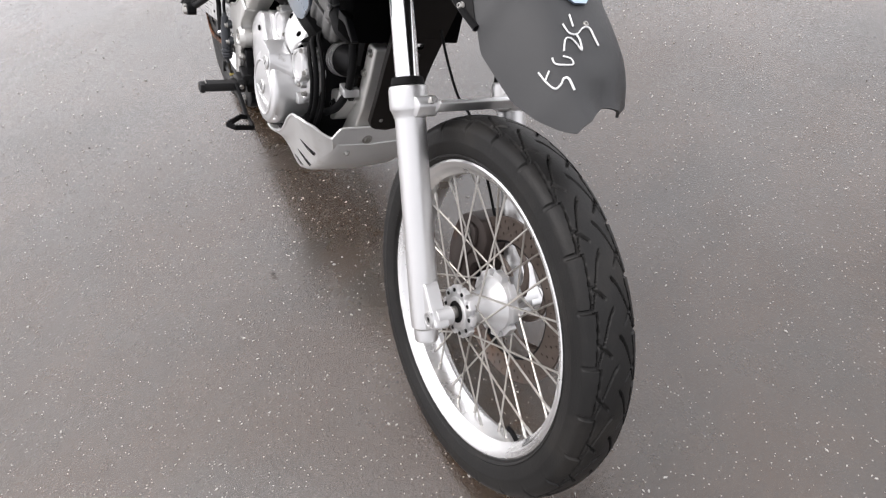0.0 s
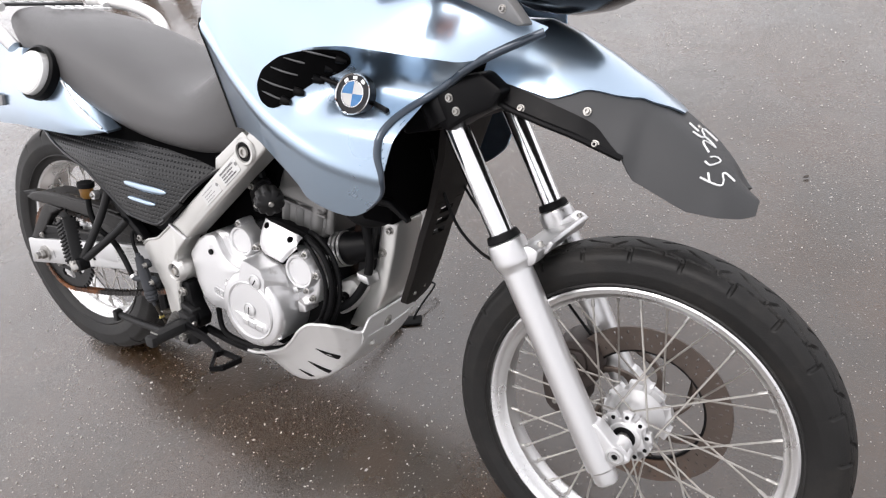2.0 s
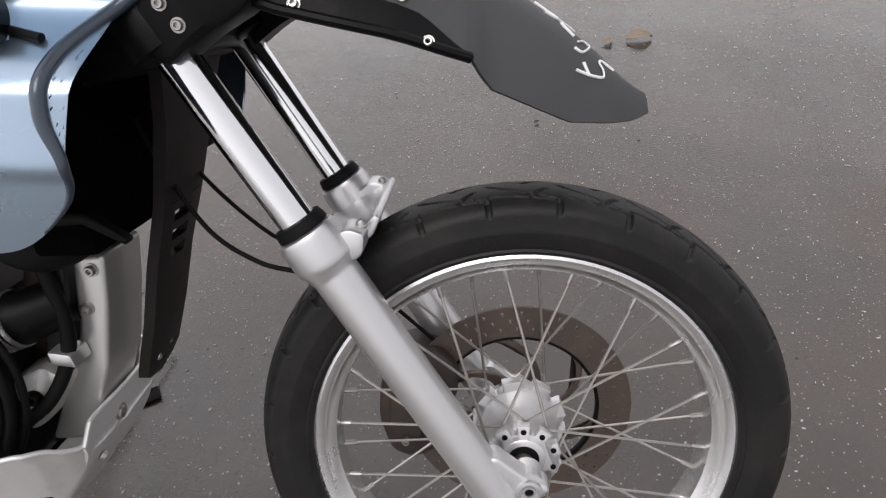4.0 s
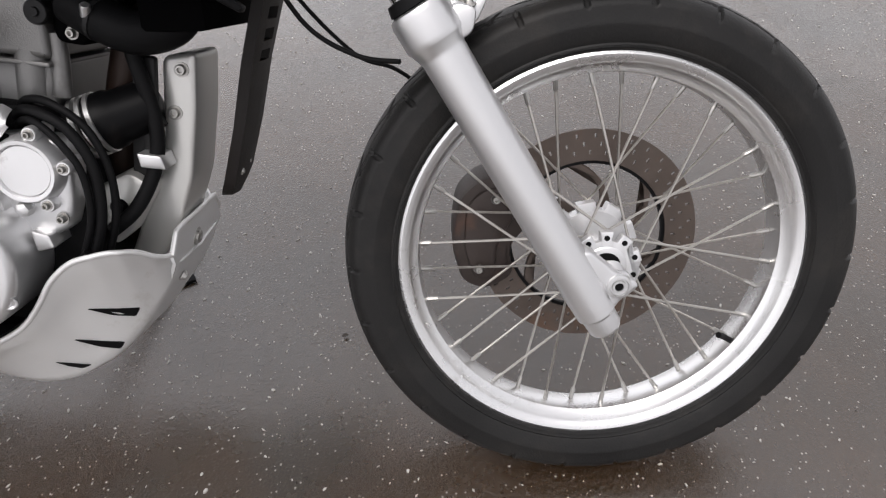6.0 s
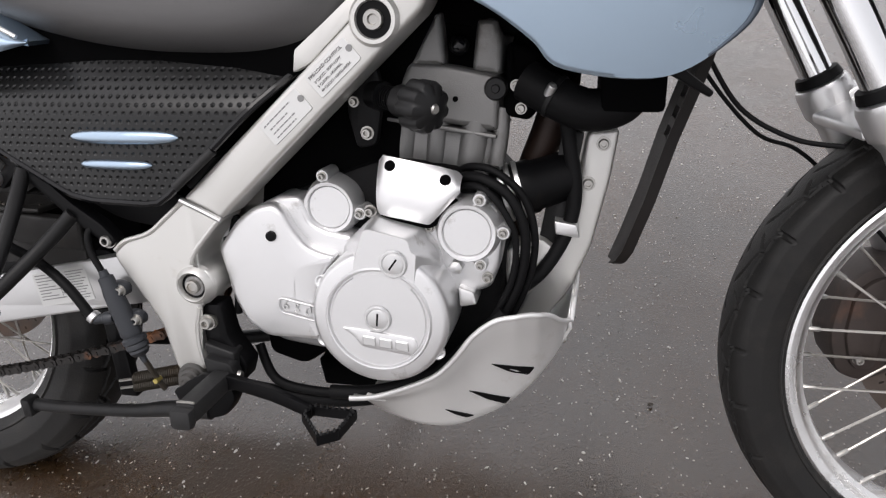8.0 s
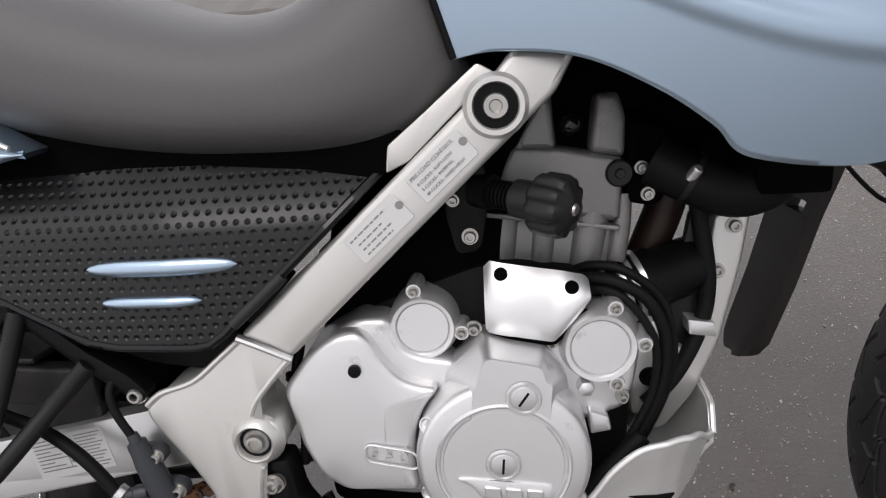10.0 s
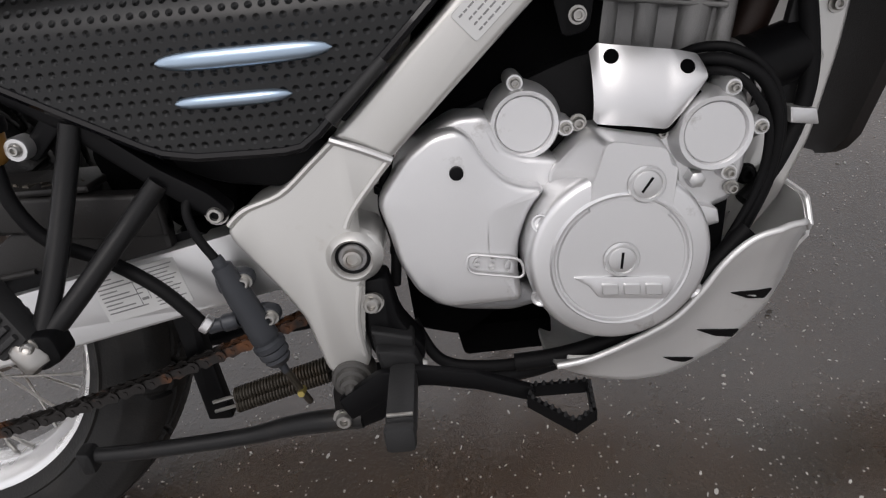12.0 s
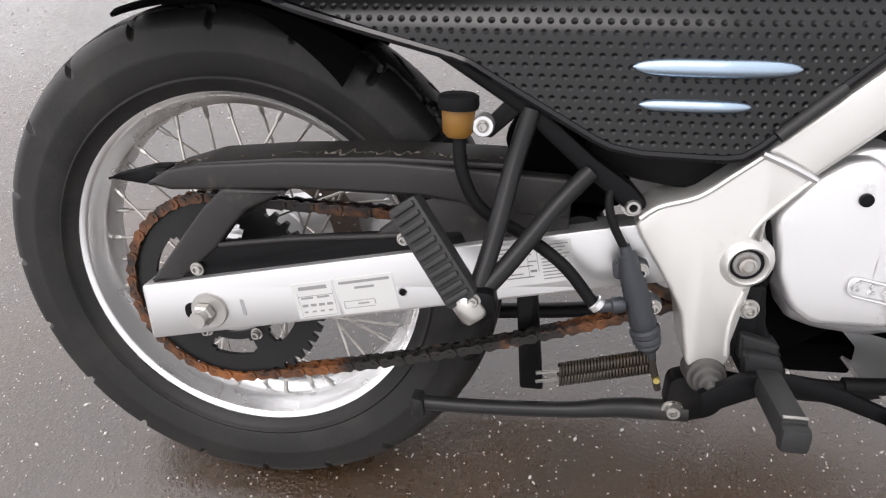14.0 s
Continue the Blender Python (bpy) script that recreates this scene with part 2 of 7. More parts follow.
def asphalt():
    """Wet, worn asphalt: grey binder, pale grit, brown damp patches and a thin film of water."""
    m = bpy.data.materials.new("wet_asphalt")
    m.use_nodes = True
    n, l = m.node_tree.nodes, m.node_tree.links
    b = n["Principled BSDF"]
    where = n.new("ShaderNodeTexCoord").outputs["Object"]

    def noisy(scale, detail=6, rough=0.6):
        x = n.new("ShaderNodeTexNoise")
        x.inputs["Scale"].default_value, x.inputs["Detail"].default_value, x.inputs["Roughness"].default_value = scale, detail, rough
        l.new(where, x.inputs["Vector"])
        return x.outputs["Fac"]

    def span(v, a, c, lo, hi):
        x = n.new("ShaderNodeMapRange")
        for key, val in (("From Min", a), ("From Max", c), ("To Min", lo), ("To Max", hi)):
            x.inputs[key].default_value = val
        l.new(v, x.inputs["Value"])
        return x.outputs["Result"]

    def blend(f, c1, c2):
        x = n.new("ShaderNodeMixRGB")
        l.new(f, x.inputs["Fac"])
        for key, c in (("Color1", c1), ("Color2", c2)):
            if isinstance(c, tuple):
                x.inputs[key].default_value = (*c, 1)
            else:
                l.new(c, x.inputs[key])
        return x.outputs["Color"]

    patch, grain = noisy(2.2, 7, 0.65), noisy(420, 3)
    base = blend(span(grain, 0.3, 0.7, 0, 1), (0.0055, 0.0038, 0.0019), (0.042, 0.0295, 0.0175))
    base = blend(span(patch, 0.38, 0.58, 0.05, 0.75), base, (0.041, 0.0205, 0.0070))
    grit = n.new("ShaderNodeTexVoronoi")
    grit.inputs["Scale"].default_value = 150
    l.new(where, grit.inputs["Vector"])
    chance = n.new("ShaderNodeSeparateColor")
    l.new(grit.outputs["Color"], chance.inputs["Color"])
    spot = n.new("ShaderNodeMath")
    spot.operation = "MULTIPLY"
    l.new(span(grit.outputs["Distance"], 0.16, 0.30, 1, 0), spot.inputs[0])
    l.new(span(chance.outputs[0], 0.86, 0.90, 0, 0.8), spot.inputs[1])
    base = blend(spot.outputs[0], base, (0.36, 0.34, 0.31))
    l.new(base, b.inputs["Base Color"])
    l.new(span(noisy(3.1, 6, 0.7), 0.35, 0.65, 0.10, 0.34), b.inputs["Roughness"])
    b.inputs["Specular IOR Level"].default_value = 0.5
    l.new(span(noisy(1.6, 6, 0.6), 0.36, 0.62, 0.72, 1.0), b.inputs["Coat Weight"])
    b.inputs["Coat IOR"].default_value = 1.68
    l.new(span(noisy(2.3, 5, 0.65), 0.35, 0.65, 0.03, 0.09), b.inputs["Coat Roughness"])
    high = n.new("ShaderNodeMath")
    high.operation = "ADD"
    l.new(noisy(160, 5, 0.7), high.inputs[0]), l.new(span(grit.outputs["Distance"], 0.0, 0.5, 0.5, 0), high.inputs[1])
    rise = n.new("ShaderNodeBump")
    rise.inputs["Strength"].default_value, rise.inputs["Distance"].default_value = 0.8, 0.0026
    l.new(high.outputs[0], rise.inputs["Height"]), l.new(rise.outputs["Normal"], b.inputs["Normal"])
    film = n.new("ShaderNodeBump")
    film.inputs["Strength"].default_value, film.inputs["Distance"].default_value = 0.30, 0.0012
    l.new(noisy(190, 5, 0.75), film.inputs["Height"]), l.new(film.outputs["Normal"], b.inputs["Coat Normal"])
    return m


ASPHALT = asphalt()
# casting colour taken near black for the shade between the engine covers
DARKCAST = material("shade_dark_casting", (0.0045, 0.0045, 0.005), 0.55, 0.0, 0.3, 30, 0.5, 500)
SPRING = material("dull_spring_steel", (0.036, 0.030, 0.022), 0.45, 0.4, 0.2, 60, dirt=(0.07, 0.045, 0.025), dirt_amount=0.2)
GUARD = material("dusty_black_plastic", (0.017, 0.016, 0.0155), 0.5, 0, 0.2, 20, 0.3, 500, dirt=(0.05, 0.045, 0.038), dirt_amount=0.12, dirt_scale=30)


# ---- mesh helpers ----
def mesh_of(name, bm, mat, smooth=40):
    bmesh.ops.recalc_face_normals(bm, faces=bm.faces[:])
    me = bpy.data.meshes.new(name)
    bm.to_mesh(me)
    bm.free()
    me.materials.append(mat)
    if smooth:
        me.polygons.foreach_set("use_smooth", [True] * len(me.polygons))
        me.set_sharp_from_angle(angle=radians(smooth))
    return me


def part(name, bm, mat, parent, label="", smooth=40, at=None):
    """One mesh object under a thing or a part; at: its own pose, else it is built in place."""
    ob = new(name, bm if isinstance(bm, bpy.types.Mesh) else mesh_of(name, bm, mat, smooth))
    if parent and parent.parent and parent.parent.parent:
        # a piece of a sub-part hangs beside it, so that no part lies deeper than two levels
        at = parent.matrix_basis @ (at if at is not None else Matrix.Identity(4))
        parent = parent.parent
    if parent:
        ob.parent = parent
    if at is not None:
        ob.matrix_basis = at
    if not isinstance(bm, bpy.types.Mesh) and smooth and len(ob.data.polygons) < 2500 and max(len(f.vertices) for f in ob.data.polygons) > 6:
        even = ob.modifiers.new("even_shading", "WEIGHTED_NORMAL")
        even.keep_sharp, even.weight = True, 80
    return tagged(ob, label)


def rounded(pts, r=0.008, n=4):
    """A closed outline with its corners rounded."""
    out, k = [], len(pts)
    for i in range(k):
        p, a, b = (Vector(pts[j % k]) for j in (i, i - 1, i + 1))
        u, v = a - p, b - p
        d = min(r, u.length * 0.45, v.length * 0.45)
        s, e = p + u.normalized() * d, p + v.normalized() * d
        for j in range(n + 1):
            t = j / n
            out.append((1 - t) ** 2 * s + 2 * t * (1 - t) * p + t * t * e)
    return out


def curve(pts, n=8, closed=False):
    """A smooth line through points."""
    p = [Vector(q) for q in pts]
    k, out = len(p), []
    for i in range(k if closed else k - 1):
        a, b, c, d = (p[(i + j) % k] if closed else p[min(max(i + j, 0), k - 1)] for j in (-1, 0, 1, 2))
        for j in range(n):
            t = j / n
            out.append(0.5 * (2 * b + (c - a) * t + (2 * a - 5 * b + 4 * c - d) * t * t + (3 * b - a - 3 * c + d) * t ** 3))
    if not closed:
        out.append(p[-1])
    return out


def slab(outline, y0, y1, bevel=0.004, steps=2, crown=0.0):
    """A plate: an outline in (x, z), from its outer face at y0 to its inner face at y1, with rounded edges; crown bulges the outer face."""
    bm = bmesh.new()
    sign = 1 if y1 > y0 else -1
    pts = [Vector(p) for p in outline]
    mid = sum(pts, Vector((0, 0))) / len(pts)
    loops = []
    size = max((p - mid).length for p in pts)

    def inset(d):
        out, k = [], len(pts)
        area = sum(pts[i].x * pts[(i + 1) % k].y - pts[(i + 1) % k].x * pts[i].y for i in range(k))
        for i in range(k):
            t = pts[(i + 1) % k] - pts[i - 1]
            nrm = Vector((-t.y, t.x))
            nrm = nrm.normalized() if nrm.length > 1e-9 else Vector((0, 0))
            out.append(pts[i] + nrm * (d if area > 0 else -d))
        return out

    for j in range(steps + 1):
        a = math.pi / 2 * j / steps
        loops.append((inset(bevel * (1 - math.sin(a))), y0 + sign * bevel * (1 - math.cos(a))))
    loops.append((pts, y1))
    rings = [[bm.verts.new((p.x, y, p.y)) for p in ring] for ring, y in loops]
    for a, b in zip(rings, rings[1:]):
        for i in range(len(a)):
            bm.faces.new((a[i], a[(i + 1) % len(a)], b[(i + 1) % len(a)], b[i]))
    if crown:
        inner, prev = rings[0], rings[0]
        for s in (0.75, 0.45):
            ring = [bm.verts.new((mid.x + (v.co.x - mid.x) * s, y0 - sign * crown * (1 - s * s), mid.y + (v.co.z - mid.y) * s)) for v in inner]
            for i in range(len(ring)):
                bm.faces.new((prev[i], prev[(i + 1) % len(ring)], ring[(i + 1) % len(ring)], ring[i]))
            prev = ring
        bm.faces.new(prev)
    else:
        bm.faces.new(rings[0])
    bm.faces.new(rings[-1])
    bmesh.ops.triangulate(bm, faces=[f for f in bm.faces if len(f.verts) > 4])
    return bm


def frame_to(axis):
    """The turn that carries z onto an axis."""
    return Vector((0, 0, 1)).rotation_difference(Vector(axis).normalized()).to_matrix().to_4x4()


def lathe(profile, origin=(0, 0, 0), axis=(0, -1, 0), n=48, closed=False, lobes=None):
    """A turned body: (radius, height along the axis) pairs. lobes: (count, depth, from radius) scallops the rim."""
    bm = bmesh.new()
    m = Matrix.Translation(origin) @ frame_to(axis)
    rings = []
    for r, h in profile:
        if r < 1e-6:
            rings.append([bm.verts.new(m @ Vector((0, 0, h)))])
            continue
        ring = []
        for i in range(n):
            a = 2 * math.pi * i / n
            q = r
            if lobes and r > lobes[2]:
                q = r - lobes[1] * (0.5 - 0.5 * math.cos(lobes[0] * a)) ** 2
            ring.append(bm.verts.new(m @ Vector((q * math.cos(a), q * math.sin(a), h))))
        rings.append(ring)
    pairs = list(zip(rings, rings[1:])) + ([(rings[-1], rings[0])] if closed else [])
    for a, b in pairs:
        for i in range(n):
            j = (i + 1) % n
            if len(a) == 1 and len(b) == 1:
                continue
            if len(a) == 1:
                bm.faces.new((a[0], b[j], b[i]))
            elif len(b) == 1:
                bm.faces.new((a[i], a[j], b[0]))
            else:
                bm.faces.new((a[i], a[j], b[j], b[i]))
    if not closed:
        for ring in (rings[0], rings[-1]):
            if len(ring) > 1:
                bm.faces.new(ring)
    return bm


def tube(path, r, n=12, smooth=6, closed=False, flat=1.0):
    """A pipe or cable through points; r: one radius or one for each point of the path."""
    pts = curve(path, smooth, closed) if smooth > 1 else [Vector(p) for p in path]
    rs = [r] * len(pts) if isinstance(r, (int, float)) else [r[min(int(i / max(smooth, 1)), len(r) - 1)] * (1 - (i / max(smooth, 1)) % 1) + r[min(int(i / max(smooth, 1)) + 1, len(r) - 1)] * ((i / max(smooth, 1)) % 1) for i in range(len(pts))]
    bm = bmesh.new()
    rings, up = [], Vector((0.03, 1, 0.05)).normalized()
    for i, p in enumerate(pts):
        t = ((pts[(i + 1) % len(pts)] - pts[i - 1]) if closed else (pts[min(i + 1, len(pts) - 1)] - pts[max(i - 1, 0)])).normalized()
        up = (up - t * up.dot(t)).normalized()
        side = t.cross(up)
        rings.append([bm.verts.new(p + rs[i] * (math.cos(2 * math.pi * k / n) * side + flat * math.sin(2 * math.pi * k / n) * up)) for k in range(n)])
    for a, b in list(zip(rings, rings[1:])) + ([(rings[-1], rings[0])] if closed else []):
        for k in range(n):
            bm.faces.new((a[k], a[(k + 1) % n], b[(k + 1) % n], b[k]))
    if not closed:
        bm.faces.new(rings[0]), bm.faces.new(rings[-1])
    return bm


def loft(sections, cap=True, closed=True):
    """A skin over sections, each a list of points in the same order."""
    bm = bmesh.new()
    rings = [[bm.verts.new(p) for p in s] for s in sections]
    for a, b in zip(rings, rings[1:]):
        for k in range(len(a) if closed else len(a) - 1):
            bm.faces.new((a[k], a[(k + 1) % len(a)], b[(k + 1) % len(a)], b[k]))
    if cap and closed:
        bm.faces.new(rings[0]), bm.faces.new(rings[-1])
    return bm


def thicken(bm, d):
    """Gives an open skin a thickness d towards its inside."""
    bmesh.ops.recalc_face_normals(bm, faces=bm.faces[:])
    bm.normal_update()
    rim = [e for e in bm.edges if e.is_boundary]
    faces = bm.faces[:]
    twin = {v: bm.verts.new(v.co - v.normal * d) for v in bm.verts[:]}
    for f in faces:
        bm.faces.new([twin[v] for v in reversed(f.verts)])
    for e in rim:
        a, b = e.verts
        bm.faces.new((a, b, twin[b], twin[a]))
    return bm


def box(x0, x1, y0, y1, z0, z1, bevel=0.004):
    bm = bmesh.new()
    bmesh.ops.create_cube(bm, size=1, matrix=Matrix.Translation(((x0 + x1) / 2, (y0 + y1) / 2, (z0 + z1) / 2)) @ Matrix.Diagonal((x1 - x0, y1 - y0, z1 - z0, 1)))
    if bevel:
        bmesh.ops.bevel(bm, geom=bm.edges[:], offset=bevel, segments=2, affect="EDGES", profile=0.6)
    return bm


def merge(*bms):
    """Joins pieces that are one part."""
    out = bmesh.new()
    for b in bms:
        me = bpy.data.meshes.new("joined")
        b.to_mesh(me)
        b.free()
        out.from_mesh(me)
        bpy.data.meshes.remove(me)
    return out


def lerp(table, x):
    """A value from rows of (x, value), in straight steps."""
    if x <= table[0][0]:
        return table[0][1]
    for (a, u), (b, v) in zip(table, table[1:]):
        if x <= b:
            return u + (v - u) * (x - a) / (b - a)
    return table[-1][1]


def soft_step(a, b, x):
    t = min(max((x - a) / (b - a), 0), 1)
    return t * t * (3 - 2 * t)


HEX = {}


def bolt(parent, x, y, z, r=0.0065, out=0.006, axis=(0, -1, 0), mat=None, name="bolt"):
    """A socket-head bolt whose head stands out of a face."""
    mat = mat or BOLT
    key = (round(r, 4), round(out, 4), mat.name)
    if key not in HEX:
        HEX[key] = mesh_of("bolt", lathe([(0.0, out * 0.2), (r * 0.42, out * 0.2), (r * 0.46, out), (r * 0.72, out), (r * 0.86, out * 0.75), (r * 0.88, 0), (r * 1.2, 0), (r * 1.2, -0.002), (r * 0.6, -0.004)], axis=(0, 0, 1), n=14), mat)
    return part(name, HEX[key], mat, parent, at=Matrix.Translation((x, y, z)) @ frame_to(axis))


# ---- ground ----
def ground_sheet():
    bm = bmesh.new()
    bmesh.ops.create_grid(bm, x_segments=2, y_segments=2, size=400)
    return bm


tagged(part("ground", ground_sheet(), ASPHALT, None, smooth=0), "wet grey asphalt yard with brown damp patches", "ground", kind="structure")


def chips(count, seed, x0, x1, y0, y1, size, mat, name, label, patchy=0.0):
    """Small stone chips scattered flat on the asphalt, in drifts where patchy."""
    rng = random.Random(seed)
    verts, faces = [], []
    while count > 0:
        x, y, a = rng.uniform(x0, x1), rng.uniform(y0, y1), rng.uniform(0, 6.3)
        if rng.random() < patchy * (0.55 - 1.1 * noise.noise(Vector((x * 2.1, y * 2.1, seed))) - 0.4 * noise.noise(Vector((x * 9, y * 9, seed)))):
            continue
        count -= 1
        r, k = size * (0.28 + 1.4 * rng.random() ** 3), rng.randint(4, 6)
        stretch, h = rng.uniform(0.18, 0.60), r * rng.uniform(0.25, 0.5)
        base = len(verts)
        for lift, s in ((0.0, 1.0), (h, 0.75)):
            for j in range(k):
                b = 2 * math.pi * j / k
                u, v = r * s * math.cos(b) * rng.uniform(0.75, 1.1), r * s * stretch * math.sin(b)
                verts.append((x + u * math.cos(a) - v * math.sin(a), y + u * math.sin(a) + v * math.cos(a), lift))
        for j in range(k):
            faces.append((base + j, base + (j + 1) % k, base + k + (j + 1) % k, base + k + j))
        faces.append(tuple(base + k + j for j in range(k)))
    me = bpy.data.meshes.new(name)
    me.from_pydata(verts, [], faces)
    me.materials.append(mat)
    tagged(new(name, me), label, "stone chips", kind="stuff")


chips(15000, 3, -1.8, 3.6, -1.0, 2.7, 0.0031, FLAKE, "stone_chips", "tiny white stone chips scattered over wet asphalt", 1.0)
chips(160, 4, -1.6, 3.4, -1.0, 2.7, 0.0030, PEBBLE, "dark_grit", "tiny dark grit scattered over wet asphalt")

# ---- the motorcycle: x forward, y to its left, z up from the rear axle; it leans on its stand ----
bike = tagged(new("motorcycle"), "pale blue and black adventure motorcycle leaning on its side stand", "motorcycle")
bike.matrix_basis = Matrix.Translation((0, 0, 0.3018)) @ pose(0, 0, 0, -21.8)
FRONT = Vector((1.502, -0.004, 0.010))


def tyre_section(rim, crown, half):
    """Half-section of a tyre as (radius, y), from one bead to the other, with the moulded ridges of its sidewall."""
    d = crown - rim
    side = [(rim - 0.006, -half * 0.72), (rim + 0.004, -half * 0.80), (rim + d * 0.07, -half * 0.85), (rim + d * 0.10, -half * 0.91), (rim + d * 0.13, -half * 0.885), (rim + d * 0.22, -half * 0.95),
            (rim + d * 0.40, -half * 0.995), (rim + d * 0.43, -half * 1.005), (rim + d * 0.46, -half * 0.995), (rim + d * 0.58, -half * 0.985), (rim + d * 0.66, -half * 0.97)]
    top = [(rim + d * (0.66 + 0.34 * math.sin(a)), -half * 0.97 * math.cos(a)) for a in [math.pi / 2 * j / 40 for j in range(1, 41)]]
    right = side + top
    return right + [(r, -y) for r, y in right[-2::-1]]


def tyre(rim, crown, half, blocks, depth, slant):
    """A tyre whose tread is cut by fine curved grooves, with stepped shoulder blocks."""
    sec = tyre_section(rim, crown, half)
    n = blocks * 36
    bm, rings = bmesh.new(), []

    def notch(d, w):
        return 1 - soft_step(w * 0.5, w, abs(d))

    for i in range(n):
        a = 2 * math.pi * i / n
        ring = []
        for r, y in sec:
            m = abs(y / half)
            if r > rim + (crown - rim) * 0.56:
                t = a * blocks / (2 * math.pi) + (0.5 if y > 0 else 0)
                p = (t + 0.5) % 1 - 0.5
                line = 0.70 - 0.13 * (t % 1)
                q = (t + slant * (m / 0.62) ** 1.7 + 0.5) % 1 - 0.5
                o = (t - 0.42 * (m / 0.62) + 0.5) % 1 - 0.5
                inner = 1 - soft_step(line - 0.03, line + 0.01, m)
                cut = max(notch(m - line, 0.030), notch(p, 0.045) * soft_step(line - 0.04, line, m), notch(q, 0.055) * inner * soft_step(0.02, 0.07, m), 0.8 * notch(o, 0.045) * inner * soft_step(0.22, 0.28, m))
                worn = 0.75 + 0.25 * noise.noise(Vector((5 * math.cos(a), 5 * math.sin(a), y * 30)))
                r -= depth * cut * worn * (1 - 0.5 * soft_step(0.9, 1.0, m))
            ring.append(bm.verts.new((r * math.cos(a), y, r * math.sin(a))))
        rings.append(ring)
    for i in range(n):
        u, v = rings[i], rings[(i + 1) % n]
        for k in range(len(sec) - 1):
            bm.faces.new((u[k], u[k + 1], v[k + 1], v[k]))
    return bm


def rim_ring(r, half):
    prof = [(r + 0.001, half), (r - 0.003, half + 0.002), (r - 0.010, half), (r - 0.014, half - 0.005), (r - 0.017, half * 0.66), (r - 0.024, half * 0.52), (r - 0.026, half * 0.25),
            (r - 0.026, -half * 0.25), (r - 0.024, -half * 0.52), (r - 0.017, -half * 0.66), (r - 0.014, 0.005 - half), (r - 0.010, -half), (r - 0.003, -half - 0.002), (r + 0.001, -half),
            (r - 0.006, -half * 0.8), (r - 0.018, -half * 0.4), (r - 0.018, half * 0.4), (r - 0.006, half * 0.8)]
    return lathe(prof, n=120, closed=True)


def wheel(name, centre, r, half, crown, tyre_half, blocks, depth, slant, hub_parts, hub_r, hub_half, label):
    """A spoked wheel: rim, with tyre, hub, spokes and nipples under it."""
    ob = part(name, rim_ring(r, half), RIM, bike, label, at=Matrix.Translation(centre))
    part("tyre", tyre(r, crown, tyre_half, blocks, depth, slant), TYRE, ob, "worn black tyre with slanting tread grooves", smooth=28)
    for nm, bm, mat, lab in hub_parts:
        part(nm, bm, mat, ob, lab)
    length_mesh = {}
    nip = mesh_of("nipple", lathe([(0.0022, -0.016), (0.0032, -0.014), (0.0032, 0.0), (0.0044, 0.001), (0.0044, 0.004)], axis=(0, 0, 1), n=8), BOLT)
    for i in range(36):
        side = -1 if i % 2 else 1
        a = 2 * math.pi * (i + 0.5) / 36
        lead = 1 if (i // 2) % 2 else -1
        end = Vector(((r - 0.026) * math.cos(a), side * 0.006, (r - 0.026) * math.sin(a)))
        b = a + lead * radians(58)
        start = Vector((hub_r * math.cos(b), side * hub_half, hub_r * math.sin(b)))
        d = end - start
        key = round(d.length, 3)
        if key not in length_mesh:
            length_mesh[key] = mesh_of("spoke", lathe([(0.0018, 0), (0.0018, d.length)], axis=(0, 0, 1), n=6), STEEL)
        part("spoke", length_mesh[key], STEEL, ob, at=Matrix.Translation(start) @ frame_to(d))
        part("nipple", nip, BOLT, ob, at=Matrix.Translation(end) @ frame_to(d))
    return ob


def disc_plate(r, inner, y, holes, thick=0.0045):
    """A drilled brake disc: a ring with rows of small holes."""
    bm = bmesh.new()
    n = holes * 8
    rows = [inner, inner + (r - inner) * 0.2, inner + (r - inner) * 0.33, inner + (r - inner) * 0.46, inner + (r - inner) * 0.6, inner + (r - inner) * 0.73, inner + (r - inner) * 0.86, r]
    rings = [[bm.verts.new((q * math.cos(2 * math.pi * i / n), y, q * math.sin(2 * math.pi * i / n))) for i in range(n)] for q in rows]
    for k in range(len(rows) - 1):
        for i in range(n):
            open_here = (k == 1 and i % 8 == 0) or (k == 3 and i % 8 == 3) or (k == 5 and i % 8 == 6)
            if not open_here:
                bm.faces.new((rings[k][i], rings[k][(i + 1) % n], rings[k + 1][(i + 1) % n], rings[k + 1][i]))
    return thicken(bm, thick)


def spider(wheel_part, name, r0, r1, y, arms, width, thick, mat, label, swirl=0.5):
    """The curved arms that carry a disc or a sprocket, each a part."""
    edge = []
    for side in (1, -1):
        row = []
        for k in range(9):
            t = k / 8
            r, a = r0 + (r1 - r0) * t, swirl * t ** 1.3 + side * width * (1 - 0.4 * math.sin(math.pi * t)) / (r0 + (r1 - r0) * t)
            row.append(Vector((r * math.cos(a), r * math.sin(a))))
        edge += row if side == 1 else row[::-1]
    me = mesh_of(name, slab(edge, y, y + thick, 0.0012, 1), mat)
    for i in range(arms):
        part(name, me, mat, wheel_part, label, at=pose(0, 0, 0, 0, 360 * i / arms, 0))


def cog(r, depth, n, y0, y1, duty=0.6, bevel=0.0015):
    """A cast flange whose rim is cut into square lobes."""
    out = []
    for i in range(n):
        a, w = 2 * math.pi * (i + 0.5) / n, math.pi / n * duty
        for b, q in ((a - w * 1.15, r - depth), (a - w, r), (a + w, r), (a + w * 1.15, r - depth)):
            out.append((q * math.cos(b), q * math.sin(b)))
    return slab(rounded(out, 0.0016, 2), y0, y1, bevel, 2)


